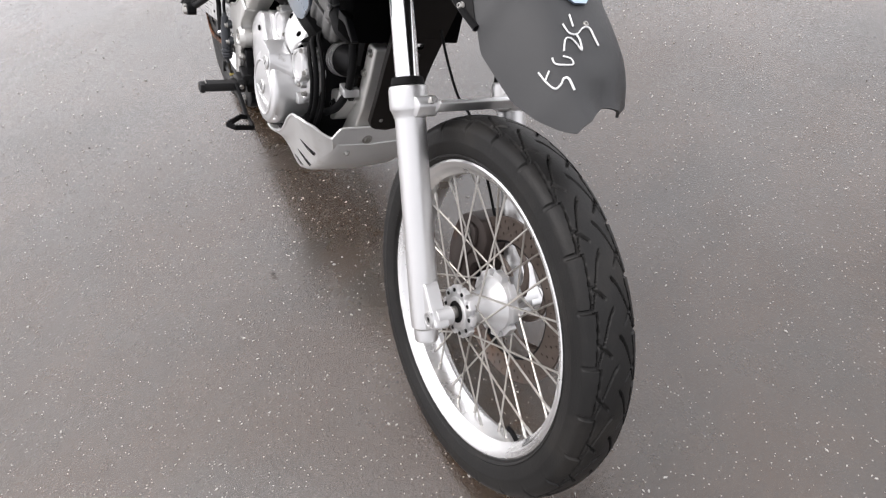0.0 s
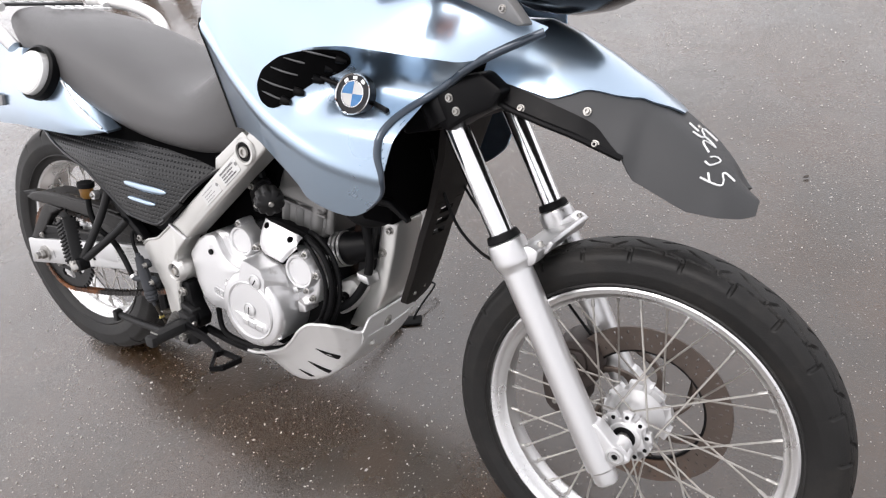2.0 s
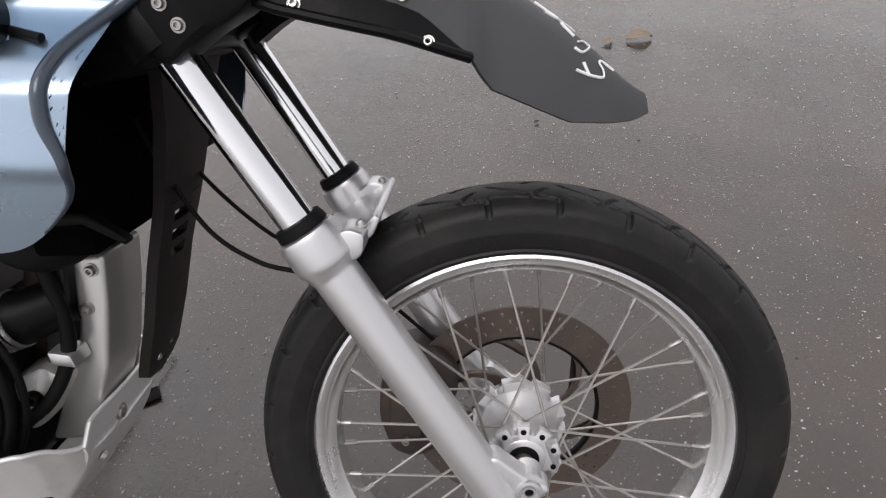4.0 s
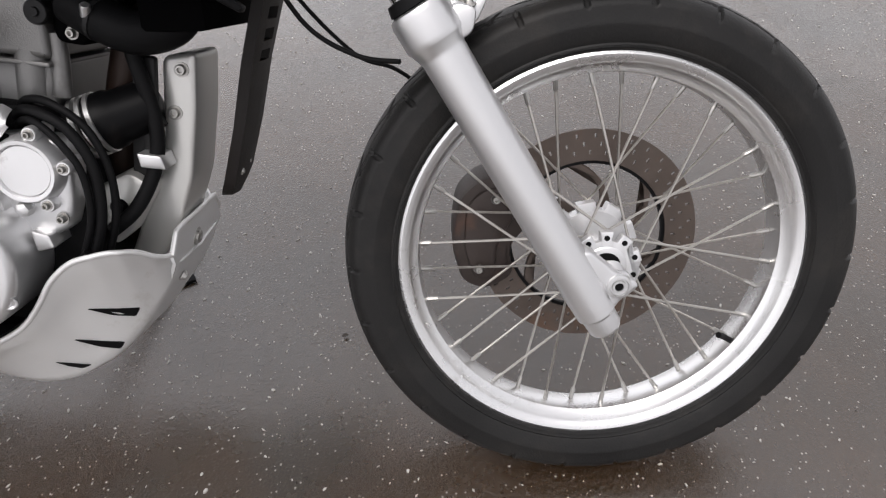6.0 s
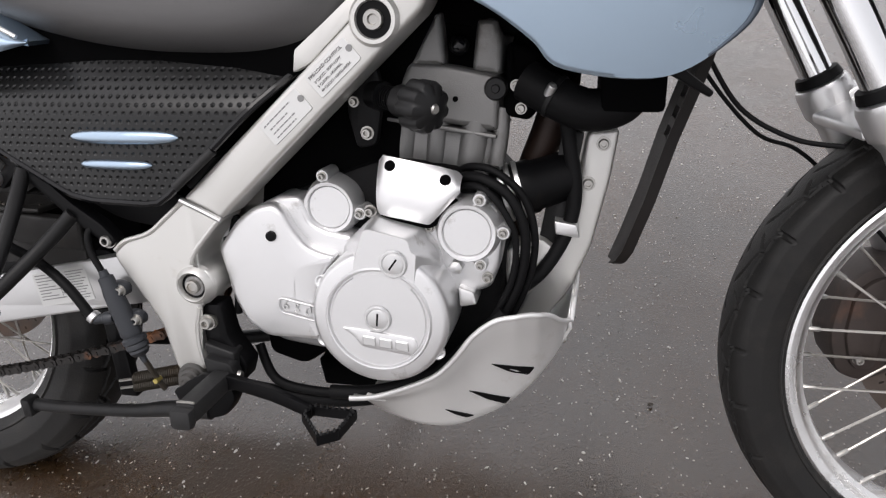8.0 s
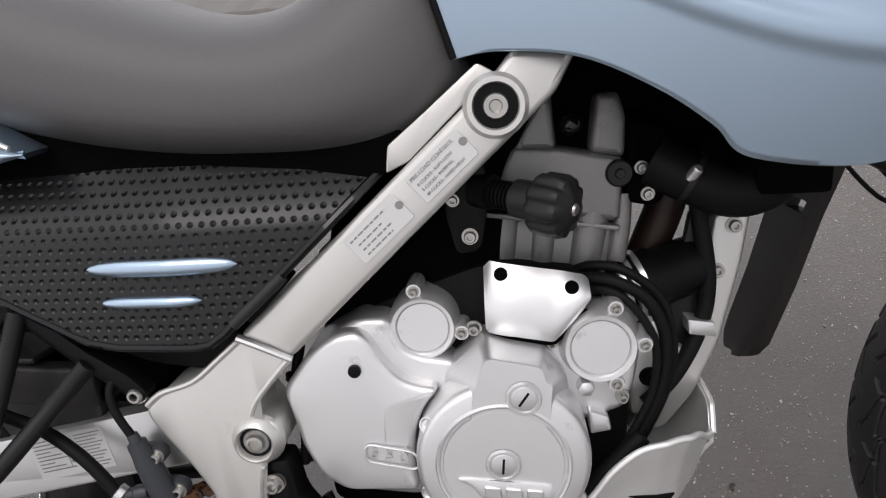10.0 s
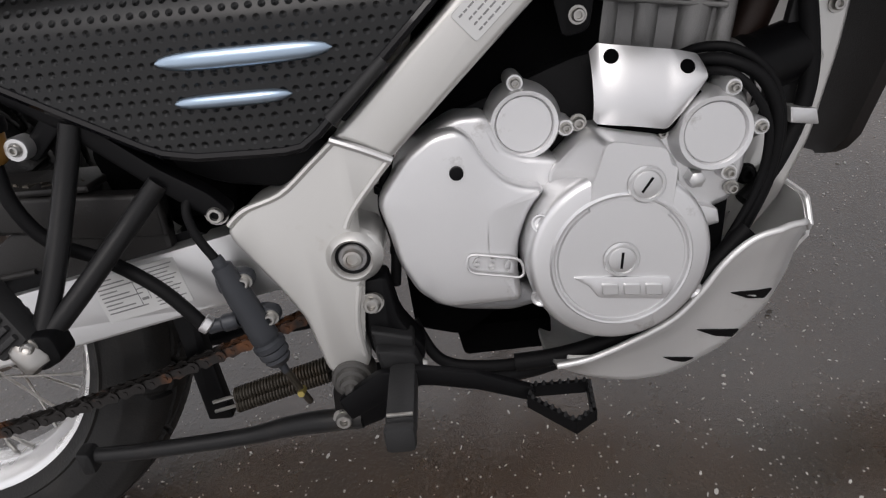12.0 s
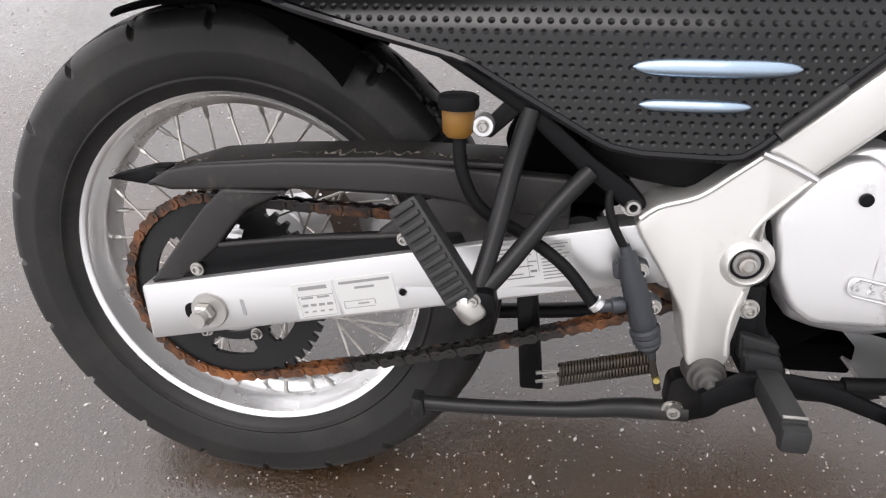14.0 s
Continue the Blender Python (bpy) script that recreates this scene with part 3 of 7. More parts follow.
FRONT_HUB = [
    ("hub", lathe([(0.012, 0.055), (0.024, 0.055), (0.029, 0.051), (0.031, 0.044), (0.028, 0.030), (0.029, 0.010), (0.036, -0.006), (0.047, -0.018), (0.050, -0.024), (0.050, -0.036), (0.034, -0.050), (0.012, -0.055)], n=64), SILVER, "silver cast front hub barrel"),
    ("hub_flange", cog(0.046, 0.012, 10, -0.0530, -0.0430), SILVER, "silver flange with square lobes"),
    ("hub_flange", cog(0.061, 0.011, 9, 0.0200, 0.0340), SILVER, "larger silver flange on the disc side"),
    ("axle", lathe([(0.006, 0.108), (0.0105, 0.108), (0.0105, -0.12), (0.006, -0.12)], n=24), BOLT, "grey steel axle"),
    ("axle_seal", lathe([(0.0106, 0.0565), (0.0185, 0.0565), (0.0195, 0.054), (0.0106, 0.053)], n=32, closed=True), RUBBER, "black rubber axle seal"),
    ("brake_disc", disc_plate(0.150, 0.108, 0.056, 36), DISC, "rusty drilled brake disc"),
    ("disc_rim", lathe([(0.1035, -0.0535), (0.1085, -0.0535), (0.1085, -0.0600), (0.1035, -0.0600)], n=96, closed=True), BLACK, "black inner edge of the disc"),
    ("valve", tube([(0.195, -0.012, -0.135), (0.178, -0.016, -0.124), (0.168, -0.022, -0.118)], 0.0042, 10), RUBBER, "black rubber valve stem"),
]
front_wheel = wheel("front_wheel", FRONT, 0.255, 0.037, 0.3245, 0.0485, 26, 0.0060, 0.9, FRONT_HUB, 0.040, 0.040, "silver spoked front wheel")
hole = mesh_of("flange_hole", lathe([(0.0, 0.001), (0.0034, 0.001), (0.0038, -0.002)], n=12), BLACK)
for k in range(10):
    a = 2 * math.pi * (k + 0.5) / 10
    part("flange_hole", hole, BLACK, front_wheel, at=Matrix.Translation((0.0375 * math.cos(a), -0.0532, 0.0375 * math.sin(a))))
spider(front_wheel, "disc_arm", 0.044, 0.106, 0.0545, 6, 0.010, 0.006, DISC, "brown curved disc carrier arm", 0.75)


def toothed(r, inner, teeth, y, thick):
    """A sprocket with teeth and six long rounded openings."""
    bm = bmesh.new()
    n = teeth * 6
    rows = [inner, inner + 0.010, inner + 0.014, inner + 0.021, inner + 0.028, inner + 0.032, r - 0.010, r]
    rings = []
    for k, q in enumerate(rows):
        rings.append([bm.verts.new(((q if k < 7 or i % 6 in (0, 1, 2) else q - 0.0085) * math.cos(2 * math.pi * i / n), y, (q if k < 7 or i % 6 in (0, 1, 2) else q - 0.0085) * math.sin(2 * math.pi * i / n))) for i in range(n)])
    for k in range(len(rows) - 1):
        for i in range(n):
            off = abs(((i + 0.5) / n * 6) % 1 - 0.5) * 60
            if (k in (2, 3) and off < 21) or (k in (1, 4) and off < 17):
                continue
            bm.faces.new((rings[k][i], rings[k][(i + 1) % n], rings[k + 1][(i + 1) % n], rings[k + 1][i]))
    return thicken(bm, thick)


REAR_HUB = [
    ("hub", lathe([(0.012, 0.075), (0.030, 0.075), (0.046, 0.066), (0.050, 0.050), (0.056, 0.044), (0.056, 0.038), (0.038, 0.030), (0.036, -0.030), (0.056, -0.038), (0.056, -0.044), (0.030, -0.06), (0.012, -0.06)], n=64), SILVER, "silver cast rear hub"),
    ("sprocket", toothed(0.121, 0.056, 47, -0.1015, 0.006), SATIN, "black steel rear sprocket with oval openings"),
    ("sprocket_hub", lathe([(0.0, 0.104), (0.046, 0.104), (0.060, 0.098), (0.062, 0.075), (0.0, 0.075)], n=48), ALU, "bright sprocket hub"),
    ("brake_disc", disc_plate(0.120, 0.080, 0.075, 24), DISC, "rusty rear brake disc"),
    ("axle", lathe([(0.0, 0.176), (0.009, 0.176), (0.0095, 0.174), (0.0095, -0.15), (0.0, -0.15)], n=20), BOLT, "threaded steel axle end"),
]
rear_wheel = wheel("rear_wheel", Vector((0, 0, 0)), 0.229, 0.043, 0.322, 0.064, 20, 0.0100, 0.8, REAR_HUB, 0.054, 0.041, "silver spoked rear wheel")
for k in range(6):
    a = radians(60 * k)
    bolt(rear_wheel, 0.063 * math.cos(a), -0.104, 0.063 * math.sin(a), 0.0062, 0.006)

# ---- front fork ----
RAKE = Vector((0.503, 0, -0.8643))


def fork_at(y, d):
    """A point on a fork leg's axis, d metres below its dust seal."""
    return Vector((1.279, y, 0.322)) + RAKE * d


def fork_leg(y):
    """One leg: slider with collar and foot, chromed stanchion, seal and axle lug."""
    s = 1 if y < 0 else -1
    ob = part("fork_leg", lathe([(0.0, 0.433), (0.0185, 0.432), (0.0205, 0.428), (0.0210, 0.410), (0.0215, 0.408), (0.0245, 0.405), (0.0252, 0.38), (0.0252, 0.058), (0.0268, 0.053), (0.0300, 0.044), (0.0318, 0.042), (0.0322, 0.036), (0.0322, 0.012), (0.0300, 0.006), (0.022, 0.003)], fork_at(y, 0), RAKE, 48), FORK, bike, "satin silver fork slider")
    part("stanchion", lathe([(0.0195, -0.37), (0.0195, 0.01)], fork_at(y, 0), RAKE, 36), CHROME, ob, "chromed fork tube")
    part("dust_seal", lathe([(0.0196, -0.009), (0.025, -0.008), (0.0268, -0.002), (0.0275, 0.003), (0.0196, 0.006)], fork_at(y, 0), RAKE, 36, closed=True), RUBBER, ob, "black rubber dust seal")
    lug = [(1.452, 0.052), (1.470, 0.052), (1.498, 0.027), (1.524, 0.014), (1.528, 0.008), (1.522, 0.000), (1.509, -0.009), (1.492, -0.034), (1.474, -0.030)]
    part("axle_lug", slab(rounded(lug, 0.005), y - s * 0.012, y + s * 0.014, 0.004, 3), FORK, ob, "silver triangular axle clamp")
    part("axle_boss", lathe([(0.0, 0.030), (0.0155, 0.030), (0.0170, 0.028), (0.0170, 0.0)], (1.5045, y - s * 0.002, 0.0085), (0, s, 0), 28), FORK, ob)
    part("axle_end", lathe([(0.0048, -0.004), (0.0052, 0.0012), (0.0078, 0.0012), (0.0086, -0.0008), (0.0104, -0.0008), (0.0113, 0.0018), (0.0143, 0.0012), (0.0152, -0.003)], (1.5045, y - s * 0.0135, 0.0085), (0, -s, 0), 36, closed=True), ALU, ob, "hollow axle end with two rings")
    part("axle_bore", lathe([(0.0, 0.0), (0.0050, 0.0), (0.0050, -0.002)], (1.5045, y - s * 0.0132, 0.0085), (0, -s, 0), 18), BLACK, ob)
    bolt(ob, 1.5195, y + s * 0.010, 0.004, 0.0060, 0.005, (0.9, -0.25 * s, -0.2))
    part("upper_clamp", lathe([(0.0196, -0.245), (0.036, -0.244), (0.040, -0.236), (0.040, -0.200), (0.034, -0.196), (0.0196, -0.195)], fork_at(y, 0), RAKE, 28, closed=True), BLACK, ob, "black lower fork yoke clamp")
    return ob


leg_right, leg_left = fork_leg(-0.100), fork_leg(0.100)
yoke = fork_at(0, -0.22)
part("fork_yoke", slab(rounded([(yoke.x - 0.07, yoke.z - 0.05), (yoke.x + 0.01, yoke.z - 0.03), (yoke.x + 0.03, yoke.z + 0.02), (yoke.x - 0.05, yoke.z + 0.03)], 0.012), -0.125, 0.125, 0.006), BLACK, bike, "black fork yoke")


def brace():
    """The bridge that ties both sliders above the tyre."""
    c = fork_at(0, 0.035) + Vector((0.036, 0, 0.020))
    plate = slab(rounded([(c.x - 0.058, c.z - 0.044), (c.x + 0.012, c.z - 0.010), (c.x + 0.022, c.z + 0.010), (c.x + 0.016, c.z + 0.014), (c.x + 0.004, c.z + 0.004), (c.x - 0.062, c.z - 0.032)], 0.005), -0.078, 0.078, 0.003)
    ears = [slab(rounded([(c.x - 0.045, c.z - 0.045), (c.x + 0.006, c.z - 0.020), (c.x + 0.010, c.z + 0.004), (c.x - 0.010, c.z + 0.010), (c.x - 0.050, c.z - 0.020)], 0.008), y - 0.018, y + 0.018, 0.004) for y in (-0.090, 0.090)]
    ob = part("fork_brace", merge(plate, *ears), FORK, bike, "pressed aluminium fork brace")
    for y in (-0.085, 0.085):
        for k in (-0.020, 0.004):
            bolt(ob, c.x + k, y, c.z + k * 0.45 + 0.004, 0.0055, 0.006, (-0.45, 0, 0.9))


brace()
for y in (0.060,):
    cal = [(1.325, 0.075), (1.354, 0.102), (1.399, 0.109), (1.423, 0.086), (1.423, 0.038), (1.394, 0.005), (1.401, -0.038), (1.362, -0.059), (1.330, -0.046), (1.316, 0.005), (1.319, 0.038)]
    caliper = part("brake_caliper", slab(rounded(cal, 0.015), 0.030, 0.105, 0.008), CALIPER, bike, "brown grimy front brake caliper")
    part("caliper_cover", slab(rounded([(1.336, 0.066), (1.358, 0.088), (1.392, 0.092), (1.404, 0.060), (1.376, 0.010), (1.372, -0.036), (1.345, -0.036), (1.332, 0.010)], 0.012), 0.022, 0.032, 0.004), CALIPER, caliper)
    bolt(caliper, 1.375, 0.022, 0.076, 0.006, 0.006)
    bolt(caliper, 1.352, 0.022, -0.022, 0.006, 0.006)


# ---- frame, engine, skid plate ----
def frame_side():
    """The wide silver frame beam with its lower node and pivot."""
    beam = [(0.547, 0.204), (0.780, 0.412), (0.800, 0.436), (0.850, 0.432), (0.834, 0.402), (0.593, 0.181)]
    ob = part("main_frame", slab(rounded(beam, 0.006), -0.165, -0.115, 0.006, 3), FRAME, bike, "warm silver boxed frame beam")
    node = [(0.447, 0.134), (0.4658, 0.1502), (0.4983, 0.1613), (0.5507, 0.2033), (0.5926, 0.1812), (0.5796, 0.1672), (0.5582, 0.1407), (0.552, 0.124), (0.5725, 0.117), (0.5765, 0.098), (0.570, 0.082), (0.5535, 0.0715), (0.549, 0.045),
            (0.548, 0.0224), (0.5535, -0.002), (0.545, -0.020), (0.520, -0.022), (0.5107, -0.0127), (0.4988, 0.0422), (0.4832, 0.0715), (0.4505, 0.1223)]
    part("frame_node", slab(rounded(node, 0.008), -0.1665, -0.110, 0.004, 3), FRAME, ob, "silver welded pivot plate")
    for lip in ([(0.5507, 0.2033), (0.525, 0.182), (0.4983, 0.1613), (0.4658, 0.1502), (0.4500, 0.138)], [(0.590, 0.180), (0.577, 0.166), (0.5555, 0.1407), (0.548, 0.126)], [(0.552, 0.071), (0.5465, 0.045), (0.5455, 0.0224), (0.548, 0.000)]):
        part("pressed_edge", tube([(x, -0.1655, z) for x, z in lip], 0.0032, 8, 4), FRAME, ob, "rounded bright edge of the pivot plate")
    weld = tube([(0.546, -0.1665, 0.203), (0.570, -0.1675, 0.193), (0.594, -0.1665, 0.181)], 0.0035, 8, 4)
    part("weld_seam", weld, ALU, ob, "bright weld seam")
    ring = lathe([(0.0150, -0.004), (0.0158, 0.006), (0.0180, 0.0085), (0.0210, 0.006), (0.0240, 0.001), (0.0265, -0.004)], (0.550, -0.165, 0.099), n=48, closed=True)
    part("pivot_ring", ring, FRAME, ob)
    part("pivot_recess", lathe([(0.0, 0.0), (0.0158, 0.0), (0.0158, -0.004)], (0.550, -0.1672, 0.099), n=32), BLACK, ob, "dark recess round the pivot bolt")
    part("pivot_washer", lathe([(0.0085, 0.001), (0.0118, 0.001), (0.0125, 0.0)], (0.550, -0.1672, 0.099), n=32, closed=True), CAST, ob)
    part("pivot_bolt", lathe([(0.0, 0.004), (0.0048, 0.004), (0.0055, 0.0055), (0.0080, 0.005), (0.0088, 0.002), (0.0090, -0.004)], (0.550, -0.1685, 0.099), n=20), BOLT, ob, "grey steel pivot bolt")
    part("beam_socket", lathe([(0.0, 0.0), (0.019, 0.0), (0.020, -0.004)], (0.786, -0.1675, 0.394), n=36), BLACK, ob, "dark round bolt recess")
    part("socket_ring", lathe([(0.0175, 0.0), (0.019, 0.005), (0.023, 0.005), (0.0265, 0.0)], (0.786, -0.166, 0.394), n=40, closed=True), FRAME, ob)
    part("socket_bolt", lathe([(0.0, 0.001), (0.0045, 0.001), (0.0055, 0.004), (0.0095, 0.004), (0.0105, 0.0)], (0.786, -0.1685, 0.394), n=24), BOLT, ob, "steel socket-head bolt")
    part("seat_bracket", slab(rounded([(0.692, 0.343), (0.695, 0.366), (0.728, 0.392), (0.772, 0.428), (0.786, 0.420), (0.712, 0.352)], 0.003), -0.158, -0.146, 0.002), FRAME, ob, "pressed silver seat bracket")
    part("frame_rubber", slab(rounded([(0.553, 0.222), (0.590, 0.258), (0.597, 0.252), (0.560, 0.215)], 0.003), -0.166, -0.13, 0.003), RUBBER, ob)
    bolt(ob, 0.442, -0.166, 0.150, 0.0085, 0.007)
    bolt(ob, 0.560, -0.166, 0.052, 0.0085, 0.007)
    left = slab(rounded(beam, 0.006), 0.165, 0.115, 0.006, 2)
    part("frame_beam_left", left, FRAME, ob)
    part("frame_node_left", slab(rounded(node, 0.012), 0.167, 0.110, 0.008, 2), FRAME, ob)
    return ob


main_frame = frame_side()


def writing(name, text, size, x, y, z, turn, parent, mat, depth=0.0006):
    """Lettering that lies on a face of the bike's right side, turned by degrees."""
    cu = bpy.data.curves.new(name, "FONT")
    cu.body, cu.size, cu.extrude, cu.align_x = text, size, depth, "LEFT"
    tmp = bpy.data.objects.new(name, cu)
    me = bpy.data.meshes.new_from_object(tmp)
    me.name = name
    me.materials.clear()
    me.materials.append(mat)
    bpy.data.objects.remove(tmp)
    return part(name, me, mat, parent, at=Matrix.Translation((x, y, z)) @ pose(0, 0, 0, 0, -turn, 0) @ pose(0, 0, 0, 90, 0, 0))


def beam_label(u0, u1, lines, name, label):
    """A foil label along the frame beam, with its lines of print; u: metres along the beam."""
    d, nrm = Vector((0.233, 0.208)).normalized(), Vector((-0.208, 0.233)).normalized()
    o = Vector((0.5715, 0.1925))
    c = [o + d * u0 + nrm * 0.018, o + d * u1 + nrm * 0.018, o + d * u1 - nrm * 0.010, o + d * u0 - nrm * 0.010]
    ob = part(name, slab(rounded(c, 0.003), -0.1664, -0.164, 0.0003, 1), LABEL, main_frame, label)
    for (text, size, down, along) in lines:
        p = o + d * (u0 + along) + nrm * (0.018 - down)
        if text:
            writing("print", text, size, p.x, -0.1668, p.y, math.degrees(math.atan2(d.y, d.x)), ob, INK)
        else:
            at = 0.0
            while at < size:
                ln = (0.0035, 0.006, 0.0022, 0.005)[int(at * 1000) % 4]
                a, q = p + d * at, p + d * min(at + ln, size)
                part("print_bar", slab([a, q, q + nrm * 0.0015, a + nrm * 0.0015], -0.1667, -0.1660, 0.0001, 1), INK, ob)
                at += ln + 0.0014
    mark = o + d * (u1 - 0.003) + nrm * 0.006
    part("maker_mark", lathe([(0.0, 0.0), (0.0036, 0.0), (0.0036, -0.001), (0.0, -0.001)], (mark.x, -0.1669, mark.y), n=20), INK, ob)
    return ob


part("edge_strip", tube([(0.5507, -0.180, 0.2210), (0.5978, -0.172, 0.2617)], 0.0055, 12, 2), PEG, main_frame, "worn brown-black rubber edge strip")
beam_label(0.199, 0.259, [("PRE-LOAD CONTROL", 0.0050, 0.0065, 0.003), ("0 CLICKS : SOFT-LOW", 0.0040, 0.0130, 0.005), ("5 CLICKS : NORMAL", 0.0040, 0.0185, 0.005), ("40 CLICKS : HARD-HIGH", 0.0040, 0.0240, 0.005)], "preload_label", "silver suspension label with black print")
beam_label(0.123, 0.184, [("", 0.042, 0.0065, 0.004), ("", 0.028, 0.0130, 0.008), ("", 0.034, 0.0185, 0.008), ("", 0.031, 0.0240, 0.008)], "suspension_label", "silver label with unreadable small print")


def round_cap(x, z, y, r, parent, name, bolts):
    """A round oil-filter or clutch cap with a raised rim and bolt ears."""
    ob = part(name, lathe([(0.0, 0.002), (r * 0.70, 0.002), (r * 0.72, 0.0005), (r * 0.76, 0.005), (r * 0.86, 0.0055), (r * 0.92, 0.001), (r, -0.010), (r, -0.045)], (x, y, z), n=56), SILVER, parent, "round silver engine cap with a raised ring")
    for a in bolts:
        bx, bz = x + r * 1.07 * math.cos(radians(a)), z + r * 1.07 * math.sin(radians(a))
        part("bolt_ear", lathe([(0.0070, 0.0), (0.0080, -0.003), (0.0080, -0.035)], (bx, y - 0.002, bz), n=18), SILVER, ob)
        bolt(ob, bx, y - 0.003, bz, 0.0045, 0.005)
    return ob


def engine_unit():
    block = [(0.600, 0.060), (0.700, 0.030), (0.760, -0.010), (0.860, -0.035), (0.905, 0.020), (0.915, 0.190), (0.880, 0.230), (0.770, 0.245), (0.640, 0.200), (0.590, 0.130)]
    # the block itself is blackened, so gaps between covers look shaded
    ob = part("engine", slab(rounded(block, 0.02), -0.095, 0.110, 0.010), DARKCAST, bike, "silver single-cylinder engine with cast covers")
    c650 = [(0.574, 0.140), (0.601, 0.176), (0.627, 0.194), (0.649, 0.197), (0.660, 0.189), (0.670, 0.168), (0.687, 0.148), (0.704, 0.141), (0.724, 0.138), (0.707, 0.118), (0.6965, 0.090), (0.6945, 0.060), (0.699, 0.030), (0.652, 0.030), (0.626, 0.030), (0.602, 0.047), (0.587, 0.079), (0.581, 0.112)]
    cover = part("sprocket_cover", slab(rounded(c650, 0.010), -0.1480, -0.085, 0.007, 4, 0.002), SILVER, ob, "silver painted engine side cover")
    shoulder = [(0.622, 0.190), (0.647, 0.203), (0.676, 0.203), (0.688, 0.172), (0.706, 0.163), (0.739, 0.158), (0.728, 0.120), (0.690, 0.120), (0.650, 0.150)]
    part("cover_shoulder", slab(rounded(shoulder, 0.008), -0.1300, -0.085, 0.006, 3), SILVER, cover)
    part("cover_foot", slab(rounded([(0.600, 0.052), (0.704, 0.036), (0.726, 0.014), (0.690, 0.006), (0.640, 0.012), (0.612, 0.022)], 0.008), -0.122, -0.085, 0.008, 3), CAST, cover)
    part("cover_bore", lathe([(0.0, 0.0015), (0.0052, 0.0015), (0.0060, 0.001), (0.0064, -0.004)], (0.646, -0.1512, 0.160), n=24), BLACK, cover)
    plaque = rounded([(0.649, 0.0855), (0.698, 0.0755), (0.700, 0.0565), (0.6485, 0.0670)], 0.0085)
    part("raised_plaque", tube([(p[0], -0.1525, p[1]) for p in plaque + plaque[:1]], 0.0013, 8, 1), SILVER, cover)
    for k, digit in enumerate("650"):
        writing("numeral", digit, 0.0165, 0.6520 + k * 0.0142, -0.1515, 0.0705 - k * 0.0028, -11, cover, ALU, 0.0012)
    big = part("alternator_cover", lathe([(0.0, 0.0022), (0.0540, 0.0022), (0.0553, 0.0002), (0.0568, 0.0002), (0.0582, 0.0038), (0.0600, 0.0042), (0.0620, 0.0016), (0.0730, 0.0004), (0.0765, -0.0015), (0.0792, -0.0055), (0.0803, -0.012), (0.081, -0.06), (0.081, -0.085)], (0.780, -0.177, 0.077), n=96), SILVER, ob, "large round silver engine cover")
    back = [(0.727, 0.133), (0.7283, 0.149), (0.7615, 0.1815), (0.771, 0.1835), (0.8225, 0.1725), (0.8375, 0.150), (0.843, 0.138), (0.843, 0.110), (0.80, 0.08), (0.745, 0.09)]
    face = [(0.752, 0.126), (0.7565, 0.150), (0.7665, 0.1800), (0.7725, 0.1825), (0.8165, 0.1730), (0.8205, 0.1580), (0.826, 0.1560), (0.8225, 0.118), (0.79, 0.09), (0.76, 0.10)]
    back, face = rounded(back, 0.006), rounded(face, 0.006)
    part("cover_neck", loft([[Vector((p[0], y, p[1])) for p in ring] for y, ring in ((-0.100, back), (-0.1345, back), (-0.1380, [(Vector(a) * 0.85 + Vector(b) * 0.15) for a, b in zip(back, face)]), (-0.1765, [(Vector(a) * 0.05 + Vector(b) * 0.95) for a, b in zip(back, face)]), (-0.1790, [Vector(b) * 0.98 + Vector((0.793, 0.140)) * 0.02 for b in face]))]), SILVER, big, smooth=20)
    for a in (62, 150, 205, 330):
        cx, cz = 0.780 + 0.0775 * math.cos(radians(a)), 0.077 + 0.0775 * math.sin(radians(a))
        part("edge_scoop", lathe([(0.0, -0.0010), (0.0050, -0.0008), (0.0066, 0.0012), (0.0078, 0.0012), (0.0085, -0.004)], (cx, -0.1725, cz), (0.5 * math.cos(radians(a)), -1, 0.5 * math.sin(radians(a))), 20), SILVER, big)
    for x, z, y, a in ((0.800, 0.1440, -0.1800, 35), (0.780, 0.0785, -0.1802, 5)):
        plug = part("inspection_plug", lathe([(0.0, 0.002), (0.0105, 0.002), (0.012, 0.001), (0.0125, 0.0025), (0.0145, 0.0025), (0.016, 0.0)], (x, y, z), n=40), ALU, big, "round slotted inspection plug")
        s, c = math.sin(radians(a)), math.cos(radians(a))
        u, v = Vector((s, c)) * 0.0075, Vector((c, -s)) * 0.0011
        part("plug_slot", slab([Vector((x, z)) + u + v, Vector((x, z)) + u - v, Vector((x, z)) - u - v, Vector((x, z)) - u + v], y - 0.0026, y, 0.0002, 1), BLACK, plug)
    shield = rounded([(0.737, 0.066), (0.752, 0.0655), (0.823, 0.058), (0.826, 0.048), (0.818, 0.037), (0.760, 0.044), (0.752, 0.056)], 0.004)
    part("maker_plaque", slab(shield, -0.1815, -0.17, 0.0012), SILVER, big, "raised plaque with plain bars")
    for i in range(3):
        x = 0.762 + i * 0.019
        part("plaque_bar", slab(rounded([(x, 0.0585 - i * 0.0018), (x + 0.015, 0.057 - i * 0.0018), (x + 0.0155, 0.046 - i * 0.0018), (x + 0.0005, 0.0475 - i * 0.0018)], 0.002), -0.1835, -0.176, 0.001, 1), ALU, big)
